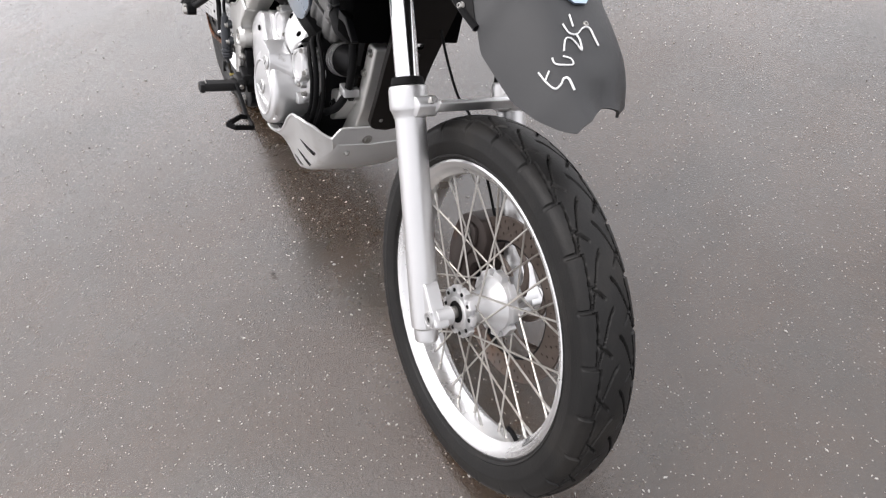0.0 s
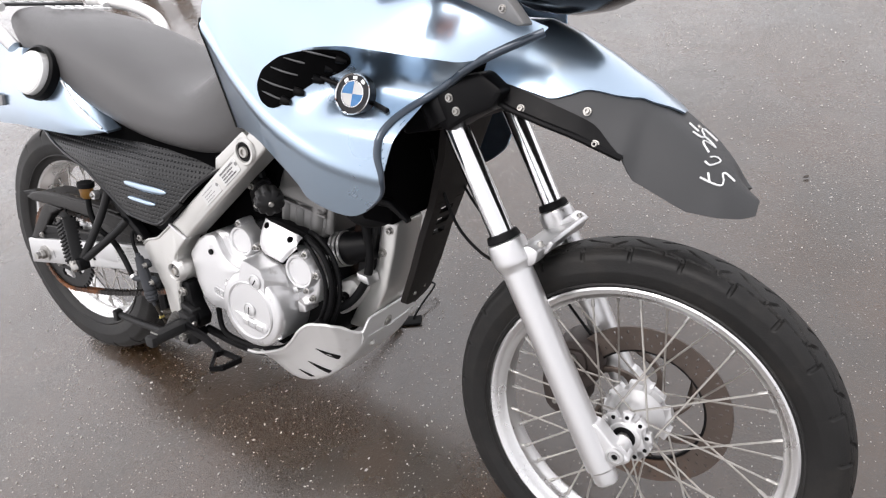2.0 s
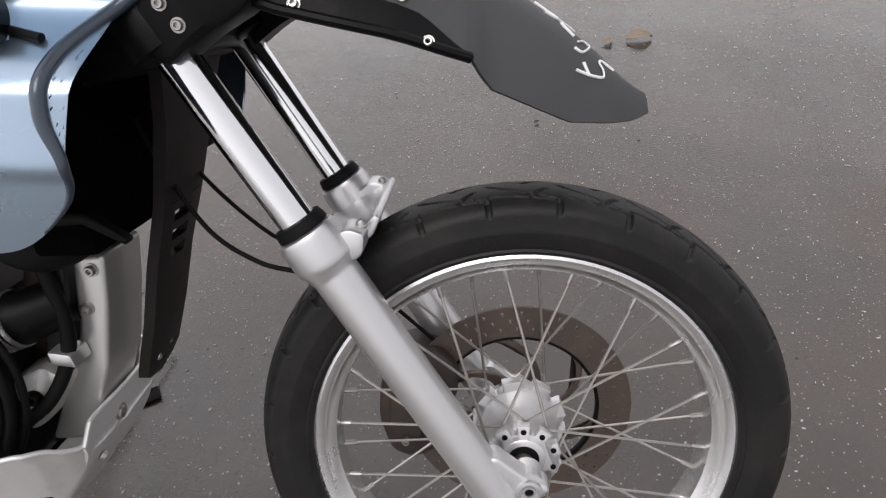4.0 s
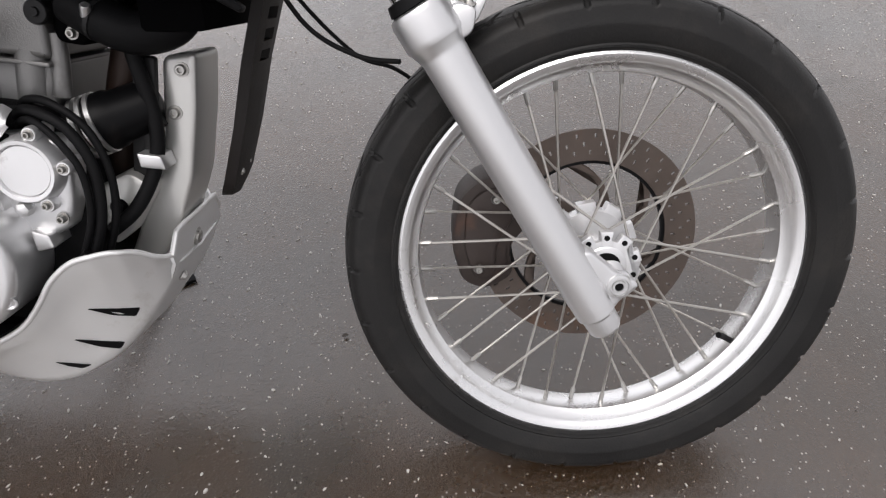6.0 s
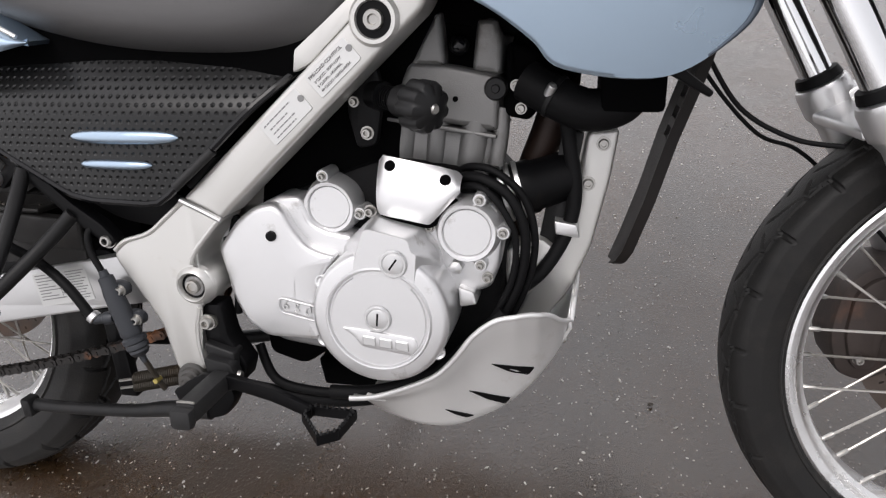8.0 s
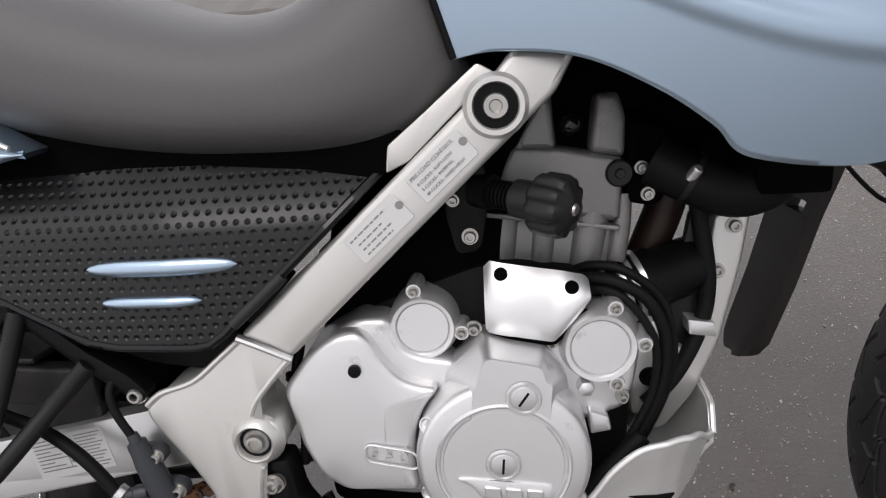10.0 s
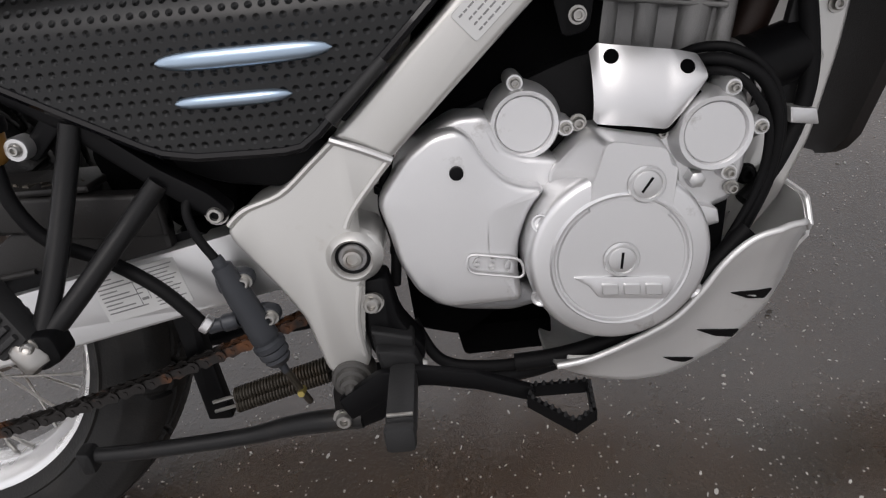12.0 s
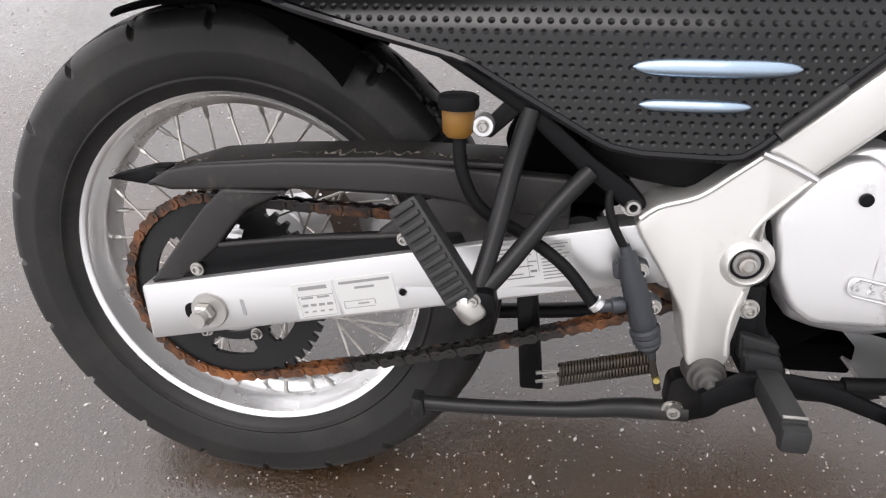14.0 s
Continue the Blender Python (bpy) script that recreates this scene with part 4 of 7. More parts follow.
    pump = [(0.815, 0.195), (0.850, 0.207), (0.905, 0.200), (0.914, 0.170), (0.908, 0.125), (0.898, 0.100), (0.885, 0.095), (0.860, 0.085), (0.830, 0.120)]
    part("pump_housing", slab(rounded(pump, 0.010), -0.120, -0.07, 0.008, 3), SILVER, ob, "silver pump housing")
    round_cap(0.709, 0.190, -0.121, 0.0345, ob, "oil_filter_cap", (100, 350, 232))
    round_cap(0.873, 0.169, -0.131, 0.0375, ob, "pump_cap", (70, 2, 292))
    bolt(ob, 0.757, -0.118, 0.186, 0.0065, 0.008), bolt(ob, 0.829, -0.125, 0.172, 0.0055, 0.006)
    bolt(ob, 0.895, -0.123, 0.114, 0.0055, 0.007)
    part("pump_nut", lathe([(0.0, 0.009), (0.004, 0.009), (0.0075, 0.007), (0.0085, 0.003), (0.0085, -0.006)], (0.860, -0.126, 0.127), n=6), ALU, ob)
    part("drain_stub", slab(rounded([(0.862, 0.104), (0.881, 0.098), (0.884, 0.083), (0.864, 0.079)], 0.003), -0.132, -0.08, 0.003), ALU, ob)
    sheet = bmesh.new()
    LOW = [(0, 0.1890), (0.03, 0.1855), (0.30, 0.1825), (0.62, 0.1770), (0.66, 0.1780), (0.78, 0.1900), (0.95, 0.2080), (1, 0.2135)]
    HIGH = [(0, 0.2450), (0.06, 0.2515), (0.3, 0.248), (0.75, 0.2405), (0.95, 0.235), (1, 0.229)]

    def plate_at(u, v):
        z0, z1 = lerp(LOW, u), lerp(HIGH, u)
        return Vector((0.7685 + 0.0965 * u, -0.1395 + 0.019 * v ** 2.2 + 0.005 * (1 - v) ** 6 + 0.008 * (2 * u - 1) ** 4, z0 + (z1 - z0) * v))

    grid = [[sheet.verts.new(plate_at(i / 32, j / 16)) for j in range(17)] for i in range(33)]
    for p, q in zip(grid, grid[1:]):
        for j in range(16):
            sheet.faces.new((p[j], q[j], q[j + 1], p[j + 1]))
    plate = part("cover_plate", thicken(sheet, 0.003), SILVER, ob, "smooth curved silver cover plate with two holes", smooth=60)
    # dark tube that draws the shadow under the plate's lower edge
    part("plate_edge_shadow", tube([plate_at(u / 20, 0.0) + Vector((0, 0.006, -0.003)) for u in range(1, 20)], 0.0035, 8, 1), VOID, plate)
    # the holes are discs on the plate, their depth drawn in shade black
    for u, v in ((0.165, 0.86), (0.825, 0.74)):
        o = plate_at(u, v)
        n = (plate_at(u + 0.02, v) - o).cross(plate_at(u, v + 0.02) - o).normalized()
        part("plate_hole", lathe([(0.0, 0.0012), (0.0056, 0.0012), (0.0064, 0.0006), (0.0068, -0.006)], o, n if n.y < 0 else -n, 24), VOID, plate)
    # barrel and head, with the joint between them and the pocket for the plug cap
    cylinder = part("cylinder", slab(rounded([(0.770, 0.200), (0.880, 0.195), (0.894, 0.245), (0.898, 0.272), (0.772, 0.291)], 0.008), -0.076, 0.080, 0.010, 3), BARREL, ob, "cast cylinder barrel darkened for the tank's shade")
    for x, r, dx in ((0.788, 0.014, 0.004), (0.826, 0.013, 0.004), (0.869, 0.017, 0.006)):
        part("cylinder_rib", tube([(x - dx, -0.066, 0.215), (x, -0.069, 0.250), (x + dx, -0.069, 0.286)], r, 16, 4), BARREL, cylinder)
    part("cylinder_flange", slab(rounded([(0.771, 0.2855), (0.898, 0.2665), (0.899, 0.2715), (0.772, 0.2905)], 0.002), -0.086, 0.080, 0.002, 2), BARREL, cylinder)
    head = part("cylinder_head", slab(rounded([(0.772, 0.2935), (0.899, 0.2745), (0.903, 0.336), (0.845, 0.348), (0.798, 0.352), (0.783, 0.323)], 0.007), -0.085, 0.085, 0.007, 3), BARREL, ob, "cast cylinder head with a plug pocket, darkened for the tank's shade")
    part("head_wall", slab(rounded([(0.798, 0.346), (0.841, 0.345), (0.836, 0.404), (0.828, 0.402), (0.8194, 0.387)], 0.007), -0.083, 0.080, 0.007, 3), BARREL, head)
    part("head_wall", slab(rounded([(0.870, 0.341), (0.9035, 0.335), (0.904, 0.375), (0.897, 0.396), (0.876, 0.396)], 0.007), -0.083, 0.080, 0.007, 3), BARREL, head)
    # back of the pocket, with its shade put into the black
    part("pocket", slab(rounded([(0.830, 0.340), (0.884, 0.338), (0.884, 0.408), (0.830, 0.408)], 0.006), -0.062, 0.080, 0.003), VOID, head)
    part("plug_cap", lathe([(0.0, 0.016), (0.006, 0.016), (0.010, 0.013), (0.012, 0.006), (0.012, -0.02)], (0.8545, -0.066, 0.367), (0.05, -1, 0.25), 24), GLOSS, head, "glossy black plug cap")
    part("side_boss", lathe([(0.0, 0.006), (0.004, 0.006), (0.005, 0.003), (0.011, 0.003), (0.013, 0.0), (0.013, -0.02)], (0.8975, -0.086, 0.322), n=28), SATIN, head)
    part("oil_gallery", lathe([(0.0, 0.0012), (0.0030, 0.0012), (0.0036, -0.002)], (0.852, -0.0855, 0.3106), n=16), VOID, head)
    part("water_pipe", tube([(0.903, -0.068, 0.300), (0.902, -0.070, 0.270), (0.897, -0.070, 0.235)], 0.0095, 14, 4), BARREL, head)
    elbow = part("hose_elbow", slab(rounded([(0.904, 0.292), (0.935, 0.286), (0.950, 0.310), (0.945, 0.362), (0.908, 0.372)], 0.008), -0.078, -0.02, 0.008, 3), VOID, head, "black coolant elbow")
    bolt(elbow, 0.919, -0.079, 0.325, 0.0055, 0.006), bolt(elbow, 0.925, -0.079, 0.300, 0.0055, 0.006)
    part("starter_motor", lathe([(0.0, 0.12), (0.026, 0.12), (0.029, 0.112), (0.030, 0.075), (0.033, 0.070), (0.033, 0.045), (0.030, 0.042), (0.030, 0.02), (0.033, 0.016), (0.033, -0.02), (0.0, -0.02)], (0.872, -0.058, 0.186), (1, 0.12, 0.32), 32), BLACK, ob, "black starter motor with ribbed collar")
    for k in range(3):
        part("collar_ring", lathe([(0.030, 0.0), (0.035, 0.001), (0.035, 0.006), (0.030, 0.007)], Vector((0.903 + k * 0.009, -0.054 + k * 0.0011, 0.196 + k * 0.0029)), (1, 0.12, 0.32), 32, closed=True), ALU, ob)
    return ob


engine = engine_unit()
# fillers that close the engine bay to light, blackened to carry its shade
part("airbox", slab(rounded([(0.595, 0.140), (0.660, 0.150), (0.780, 0.190), (0.800, 0.340), (0.850, 0.430), (0.790, 0.470), (0.640, 0.400)], 0.02), -0.085, 0.110, 0.01), VOID, bike, "airbox filler behind the frame in shade black")
part("sump", slab(rounded([(0.585, 0.060), (0.700, 0.030), (0.860, -0.030), (0.850, -0.055), (0.770, -0.030), (0.690, -0.010), (0.640, -0.045), (0.590, -0.030)], 0.012), -0.075, 0.100, 0.008), VOID, bike, "engine sump in shade black")
part("exhaust_box", slab(rounded([(0.632, -0.066), (0.745, -0.066), (0.745, -0.106), (0.640, -0.108)], 0.006), -0.012, 0.080, 0.005), VOID, bike, "box under the engine in shade black")
part("air_duct", slab(rounded([(0.805, 0.395), (0.925, 0.375), (0.985, 0.440), (0.985, 0.520), (0.790, 0.520)], 0.015), -0.068, 0.110, 0.01), VOID, bike, "air duct filler under the tank in shade black")
part("throttle_body", slab(rounded([(0.905, 0.290), (0.935, 0.288), (0.985, 0.330), (1.030, 0.420), (0.930, 0.450), (0.905, 0.350)], 0.02), -0.045, 0.110, 0.01), VOID, bike, "pipework filler ahead of the cylinder in shade black")


def preload_knob():
    """The lobed black knob that sets the rear spring, with its ribbed neck."""
    d = Vector((0.80, -0.58, -0.10)).normalized()
    o = Vector((0.834, -0.160, 0.309))
    ob = part("preload_adjuster", lathe([(0.0, 0.016), (0.010, 0.016), (0.017, 0.013), (0.0250, 0.010), (0.0275, 0.004), (0.0275, -0.014), (0.024, -0.019), (0.017, -0.020), (0.017, -0.040), (0.012, -0.041)], o, d, 96, lobes=(9, 0.0035, 0.02)), SATIN, bike, "black lobed preload adjuster knob")
    part("knob_screw", lathe([(0.0, 0.018), (0.004, 0.018), (0.0055, 0.016), (0.006, 0.012)], o, d, 14), BOLT, ob)
    neck = [(0.010, -0.038)]
    for k in range(6):
        neck += [(0.013, -0.042 - k * 0.004), (0.013, -0.044 - k * 0.004), (0.0105, -0.0445 - k * 0.004), (0.0105, -0.0455 - k * 0.004)]
    part("ribbed_neck", lathe(neck + [(0.016, -0.067), (0.016, -0.085)], o, d, 28), BLACK, ob)
    part("adjuster_bracket", slab(rounded([(0.742, 0.340), (0.770, 0.352), (0.778, 0.320), (0.768, 0.262), (0.745, 0.258), (0.735, 0.300)], 0.008), -0.118, -0.108, 0.003), BLACK, ob, "black adjuster bracket")
    bolt(ob, 0.758, -0.119, 0.276, 0.0065, 0.006), bolt(ob, 0.744, -0.119, 0.310, 0.005, 0.006), bolt(ob, 0.752, -0.119, 0.346, 0.005, 0.006)


preload_knob()


def skid_plate():
    """The pale plate that wraps the engine's belly: side walls that flare outward to a rolled lip, slots, and a front wall."""
    rows = [(0.728, -0.046, -0.080), (0.760, -0.040, -0.095), (0.802, -0.022, -0.104), (0.838, -0.002, -0.104), (0.862, 0.024, -0.098), (0.882, 0.052, -0.088), (0.906, 0.072, -0.074),
            (0.930, 0.079, -0.054), (0.950, 0.080, -0.032), (0.966, 0.074, -0.010), (0.978, 0.062, 0.010), (0.986, 0.056, 0.026), (0.991, 0.056, 0.038)]
    rows = [tuple(v) for v in curve([Vector(r) for r in rows], 5)]
    WIDE = [(0.728, 0.146), (0.80, 0.150), (0.88, 0.153), (0.930, 0.152), (0.955, 0.142), (0.975, 0.116), (0.986, 0.098), (0.991, 0.088)]
    BASE = [(0.728, 0.088), (0.809, 0.100), (0.90, 0.104), (0.95, 0.100), (0.975, 0.088), (0.991, 0.074)]
    secs = []
    for x, zt, zb in rows:
        w, b, h = lerp(WIDE, x), lerp(BASE, x), zt - zb
        side = [(-w, zt), (-w + 0.001, zt - 0.006 * min(1, h * 12))]
        for t in (0.2, 0.4, 0.6, 0.75, 0.86, 0.94):
            side.append((-w + (w - b) * (t ** 0.75), zt - h * t))
        side += [(-b + 0.010, zb + h * 0.015), (-b * 0.6, zb - 0.001), (-b * 0.3, zb - 0.002)]
        secs.append([Vector((x, y, z)) for y, z in side] + [Vector((x + 0.002, 0, zb - 0.003))] + [Vector((x, -y, z)) for y, z in side[::-1]])
    ob = part("skid_plate", thicken(loft(secs, closed=False), 0.0035), SKID, bike, "pale aluminium skid plate with three slots", smooth=70)
    rim = [Vector((x, -lerp(WIDE, x) + 0.001, zt)) for x, zt, zb in rows]
    part("rolled_edge", tube(rim, 0.0034, 10, 1), SKID, ob)

    def wall(x, z):
        """The side wall's outer face at a place seen from the side."""
        zt, zb = lerp([(r[0], r[1]) for r in rows], x), lerp([(r[0], r[2]) for r in rows], x)
        w, b = lerp(WIDE, x), lerp(BASE, x)
        return -w + (w - b) * min(max((zt - z) / (zt - zb), 0), 1) ** 0.75

    for pts in ([(0.900, 0.008), (0.925, 0.004), (0.951, -0.001), (0.944, -0.012), (0.922, -0.005)], [(0.872, -0.034), (0.897, -0.040), (0.923, -0.047), (0.916, -0.056), (0.894, -0.048)], [(0.841, -0.066), (0.860, -0.071), (0.878, -0.076), (0.867, -0.080), (0.854, -0.075)]):
        ring = rounded(pts, 0.0025, 3)
        face = [Vector((p[0], wall(p[0], p[1]) - 0.0012, p[1])) for p in ring]
        back = [p + Vector((0, 0.004, 0)) for p in face]
        part("slot", loft([face, back]), BLACK, ob, "dark cooling slot")
    lip = [(-0.092, 0.991, 0.055), (-0.086, 0.992, 0.063), (-0.078, 0.993, 0.074), (-0.066, 0.994, 0.080), (0.0, 0.996, 0.081), (0.066, 0.994, 0.080), (0.078, 0.993, 0.074), (0.086, 0.992, 0.063), (0.092, 0.991, 0.055)]
    wall_rows = []
    for y, x, z in lip:
        low = 0.036 - 0.004 * abs(y) / 0.09
        wall_rows.append([Vector((0.970 - 0.05 * abs(y), y * 0.86, -0.010)), Vector((0.9885 - 0.02 * abs(y), y * 0.93, low)), Vector(((x + 0.990) / 2 + 0.002, y * 0.98, (z + low) / 2)), Vector((x, y, z))])
    part("front_wall", thicken(loft(wall_rows, closed=False), 0.004), SKID, ob, smooth=60)
    part("wall_edge", tube([(x, y, z) for y, x, z in lip], 0.0032, 8, 3), SKID, ob)
    bolt(ob, 0.993, -0.010, 0.049, 0.010, 0.004, (0.9, 0, -0.2)), bolt(ob, 0.983, -0.050, 0.012, 0.006, 0.004, (0.8, 0, -0.6))
    return ob


skid = skid_plate()

down = [(0.998, 0.272), (1.036, 0.276), (1.028, 0.215), (1.010, 0.130), (0.985, 0.070), (0.955, 0.030), (0.915, 0.028), (0.935, 0.070), (0.965, 0.120), (0.985, 0.180)]
part("engine_mount", slab(rounded([(0.972, 0.276), (0.996, 0.272), (0.985, 0.200), (0.978, 0.140), (0.968, 0.128), (0.946, 0.132), (0.956, 0.190)], 0.005), -0.056, -0.046, 0.003), SATIN, bike, "black steel engine mount ahead of the exhaust")
downtube = part("down_tube", slab(rounded(down, 0.010), -0.042, 0.042, 0.006, 3), FRAME, bike, "silver front frame down tube")
bolt(downtube, 1.018, -0.044, 0.257, 0.007, 0.005), bolt(downtube, 1.003, -0.044, 0.210, 0.007, 0.005)
part("inner_bracket", slab(rounded([(0.905, 0.130), (0.950, 0.150), (0.975, 0.130), (0.940, 0.075), (0.915, 0.060)], 0.010), -0.070, -0.02, 0.006), FRAME, downtube)
bolt(downtube, 0.932, -0.071, 0.108, 0.009, 0.007, mat=BLACK)


# ---- rear end: swing arm, chain, guard, pegs, brake ----
def swing_arm():
    arm = [(-0.074, 0.026), (-0.072, -0.042), (0.420, 0.056), (0.520, 0.075), (0.540, 0.105), (0.500, 0.135), (0.450, 0.127)]
    ob = part("swing_arm", slab(rounded(arm, 0.005), -0.152, -0.118, 0.003, 2), SWING, bike, "silver boxed aluminium swing arm")
    part("swing_arm_left", slab(rounded(arm, 0.005), 0.110, 0.145, 0.003, 2), SWING, ob)
    part("cross_tube", tube([(0.40, -0.13, 0.095), (0.40, 0.13, 0.095)], 0.03, 20, 1), BLACK, ob)
    slot = rounded([(-0.026, 0.008), (0.022, 0.014), (0.022, -0.006), (-0.026, -0.012)], 0.009)
    part("axle_slot", slab(slot, -0.1526, -0.15, 0.0004, 1), BLACK, ob)
    part("washer", lathe([(0.0, 0.0), (0.020, 0.0), (0.021, -0.002), (0.021, -0.004)], (0.004, -0.156, 0.002), n=32), BOLT, ob)
    part("axle_nut", lathe([(0.0, 0.010), (0.0095, 0.010), (0.0125, 0.008), (0.0132, 0.0), (0.0, 0.0)], (0.0, -0.157, 0.0), n=6), BOLT, ob, "steel axle nut", smooth=20)
    part("adjuster_mark", slab(rounded([(0.040, 0.018), (0.044, 0.018), (0.047, -0.002), (0.043, -0.002)], 0.001), -0.1527, -0.15, 0.0003, 1), CAST, ob)
    bolt(ob, 0.222, -0.152, 0.0395, 0.0042, 0.002, mat=BLACK)

    def sheet(x0, x1, z0, z1, tilt, bars, name):
        """A clear label whose print is unreadable: rows of plain bars."""
        d = Vector((math.cos(tilt), math.sin(tilt)))
        up = Vector((-d.y, d.x))
        o = Vector((x0, z0))
        w, h = x1 - x0, z1 - z0
        lab = part(name, slab([o, o + d * w, o + d * w + up * h, o + up * h], -0.1526, -0.151, 0.0002, 1), LABEL, ob, "pale label with unreadable small print")
        for u, v, l, t in bars:
            p = o + d * (u * w) + up * (v * h)
            part("print_bar", slab([p, p + d * (l * w), p + d * (l * w) + up * t, p + up * t], -0.1530, -0.1524, 0.0001, 1), INK, lab)

    tilt = math.atan2(0.098, 0.492)
    rows = [(0.16, 0.80, 0.68, 0.0042), (0.10, 0.62, 0.85, 0.0007), (0.16, 0.55, 0.3, 0.0022), (0.55, 0.55, 0.3, 0.0022)]
    rows += [(0.15 + 0.2 * i, 0.33, 0.14, 0.003) for i in range(4)] + [(0.15 + 0.2 * i, 0.16, 0.1, 0.002) for i in range(4)] + [(0.13, 0.04, 0.8, 0.0006), (0.1, 0.05, 0.006, 0.03), (0.95, 0.05, 0.006, 0.03)]
    sheet(0.108, 0.155, -0.002, 0.040, tilt, rows, "tyre_label")
    sheet(0.158, 0.220, 0.008, 0.050, tilt, [(0.04, 0.84, 0.9, 0.003), (0.3, 0.68, 0.35, 0.0026), (0.05, 0.35, 0.55, 0.0006), (0.05, 0.16, 0.55, 0.0006), (0.045, 0.16, 0.012, 0.008), (0.6, 0.2, 0.012, 0.006), (0.3, 0.25, 0.2, 0.0016)], "chain_label")
    many = [(0.05, 0.9 - 0.09 * i, 0.2 + 0.13 * ((i * 7) % 3), 0.0012) for i in range(9)] + [(0.62, 0.9 - 0.08 * i, 0.34 - 0.04 * (i % 3), 0.0010) for i in range(11)] + [(0.45, 0.2, 0.006, 0.028), (0.57, 0.3, 0.006, 0.025), (0.46, 0.55, 0.1, 0.001), (0.47, 0.3, 0.08, 0.0025)]
    sheet(0.318, 0.400, 0.050, 0.095, tilt, many, "warning_label")
    return ob


swing = swing_arm()


def chain():
    """Links laid one by one round both sprockets."""
    r0, c1, r1 = 0.1165, Vector((0.505, 0.064)), 0.042
    lo, hi = radians(-75), radians(91)
    pts = [Vector((r0 * math.cos(a), r0 * math.sin(a))) for a in [hi + (2 * math.pi + lo - hi) * k / 60 for k in range(61)]]
    s, e = pts[-1], c1 + Vector((r1 * math.cos(lo), r1 * math.sin(lo)))
    for k in range(1, 30):
        t = k / 30
        pts.append(s.lerp(e, t) + Vector((0, -0.055 * t * (1 - t))))
    pts += [c1 + Vector((r1 * math.cos(a), r1 * math.sin(a))) for a in [lo + (hi - lo) * k / 16 for k in range(17)]]
    s, e = pts[-1], pts[0]
    for k in range(1, 30):
        t = k / 30
        pts.append(s.lerp(e, t) + Vector((0, -0.02 * t * (1 - t))))
    length = sum((pts[i] - pts[i - 1]).length for i in range(len(pts)))
    n = 2 * round(length / 0.015875 / 2)
    step, at, out, acc, want = length / n, pts[0], [], 0.0, 0.0
    for i in range(len(pts)):
        a, b = pts[i], pts[(i + 1) % len(pts)]
        d = (b - a).length
        while want < acc + d - 1e-9 and len(out) < n:
            out.append(a.lerp(b, (want - acc) / d))
            want += step
        acc += d

    def plates(off, thick):
        h = step / 2
        pl = []
        for side in (-1, 1):
            o = []
            for k in range(28):
                a = 2 * math.pi * k / 28
                r = 0.0072 - 0.0022 * math.sin(a) ** 4
                o.append((h * (1 if math.cos(a) > 0 else -1) * min(1, abs(math.cos(a)) * 3) + r * math.cos(a), 0.0072 * math.sin(a) * (1 - 0.40 * max(0, 1 - abs(math.cos(a)) * 2.2))))
            pl.append(slab(o, side * off, side * (off + thick), 0.0004, 1))
        for q in (-h, h):
            pl.append(lathe([(0.0028, -off - thick - 0.001), (0.0028, off + thick + 0.001)], (q, 0, 0), n=8))
        return merge(*pl)

    outer, inner = mesh_of("chain_link", plates(0.0068, 0.0020), CHAIN, 30), mesh_of("chain_link", plates(0.0045, 0.0020), CHAIN, 30)
    ob = part("drive_chain", lathe([(0.030, -0.006), (0.038, -0.006), (0.038, 0.006), (0.030, 0.006)], (c1.x, -0.098, c1.y), n=32, closed=True), CHAIN, bike, "rusty brown drive chain with dark oily links")
    for i in range(n):
        a, b = out[i], out[(i + 1) % n]
        m = (a + b) / 2
        part("chain_link", outer if i % 2 else inner, CHAIN, ob, at=Matrix.Translation((m.x, -0.098, m.y)) @ pose(0, 0, 0, 0, -math.degrees(math.atan2(b.y - a.y, b.x - a.x)), 0))


chain()


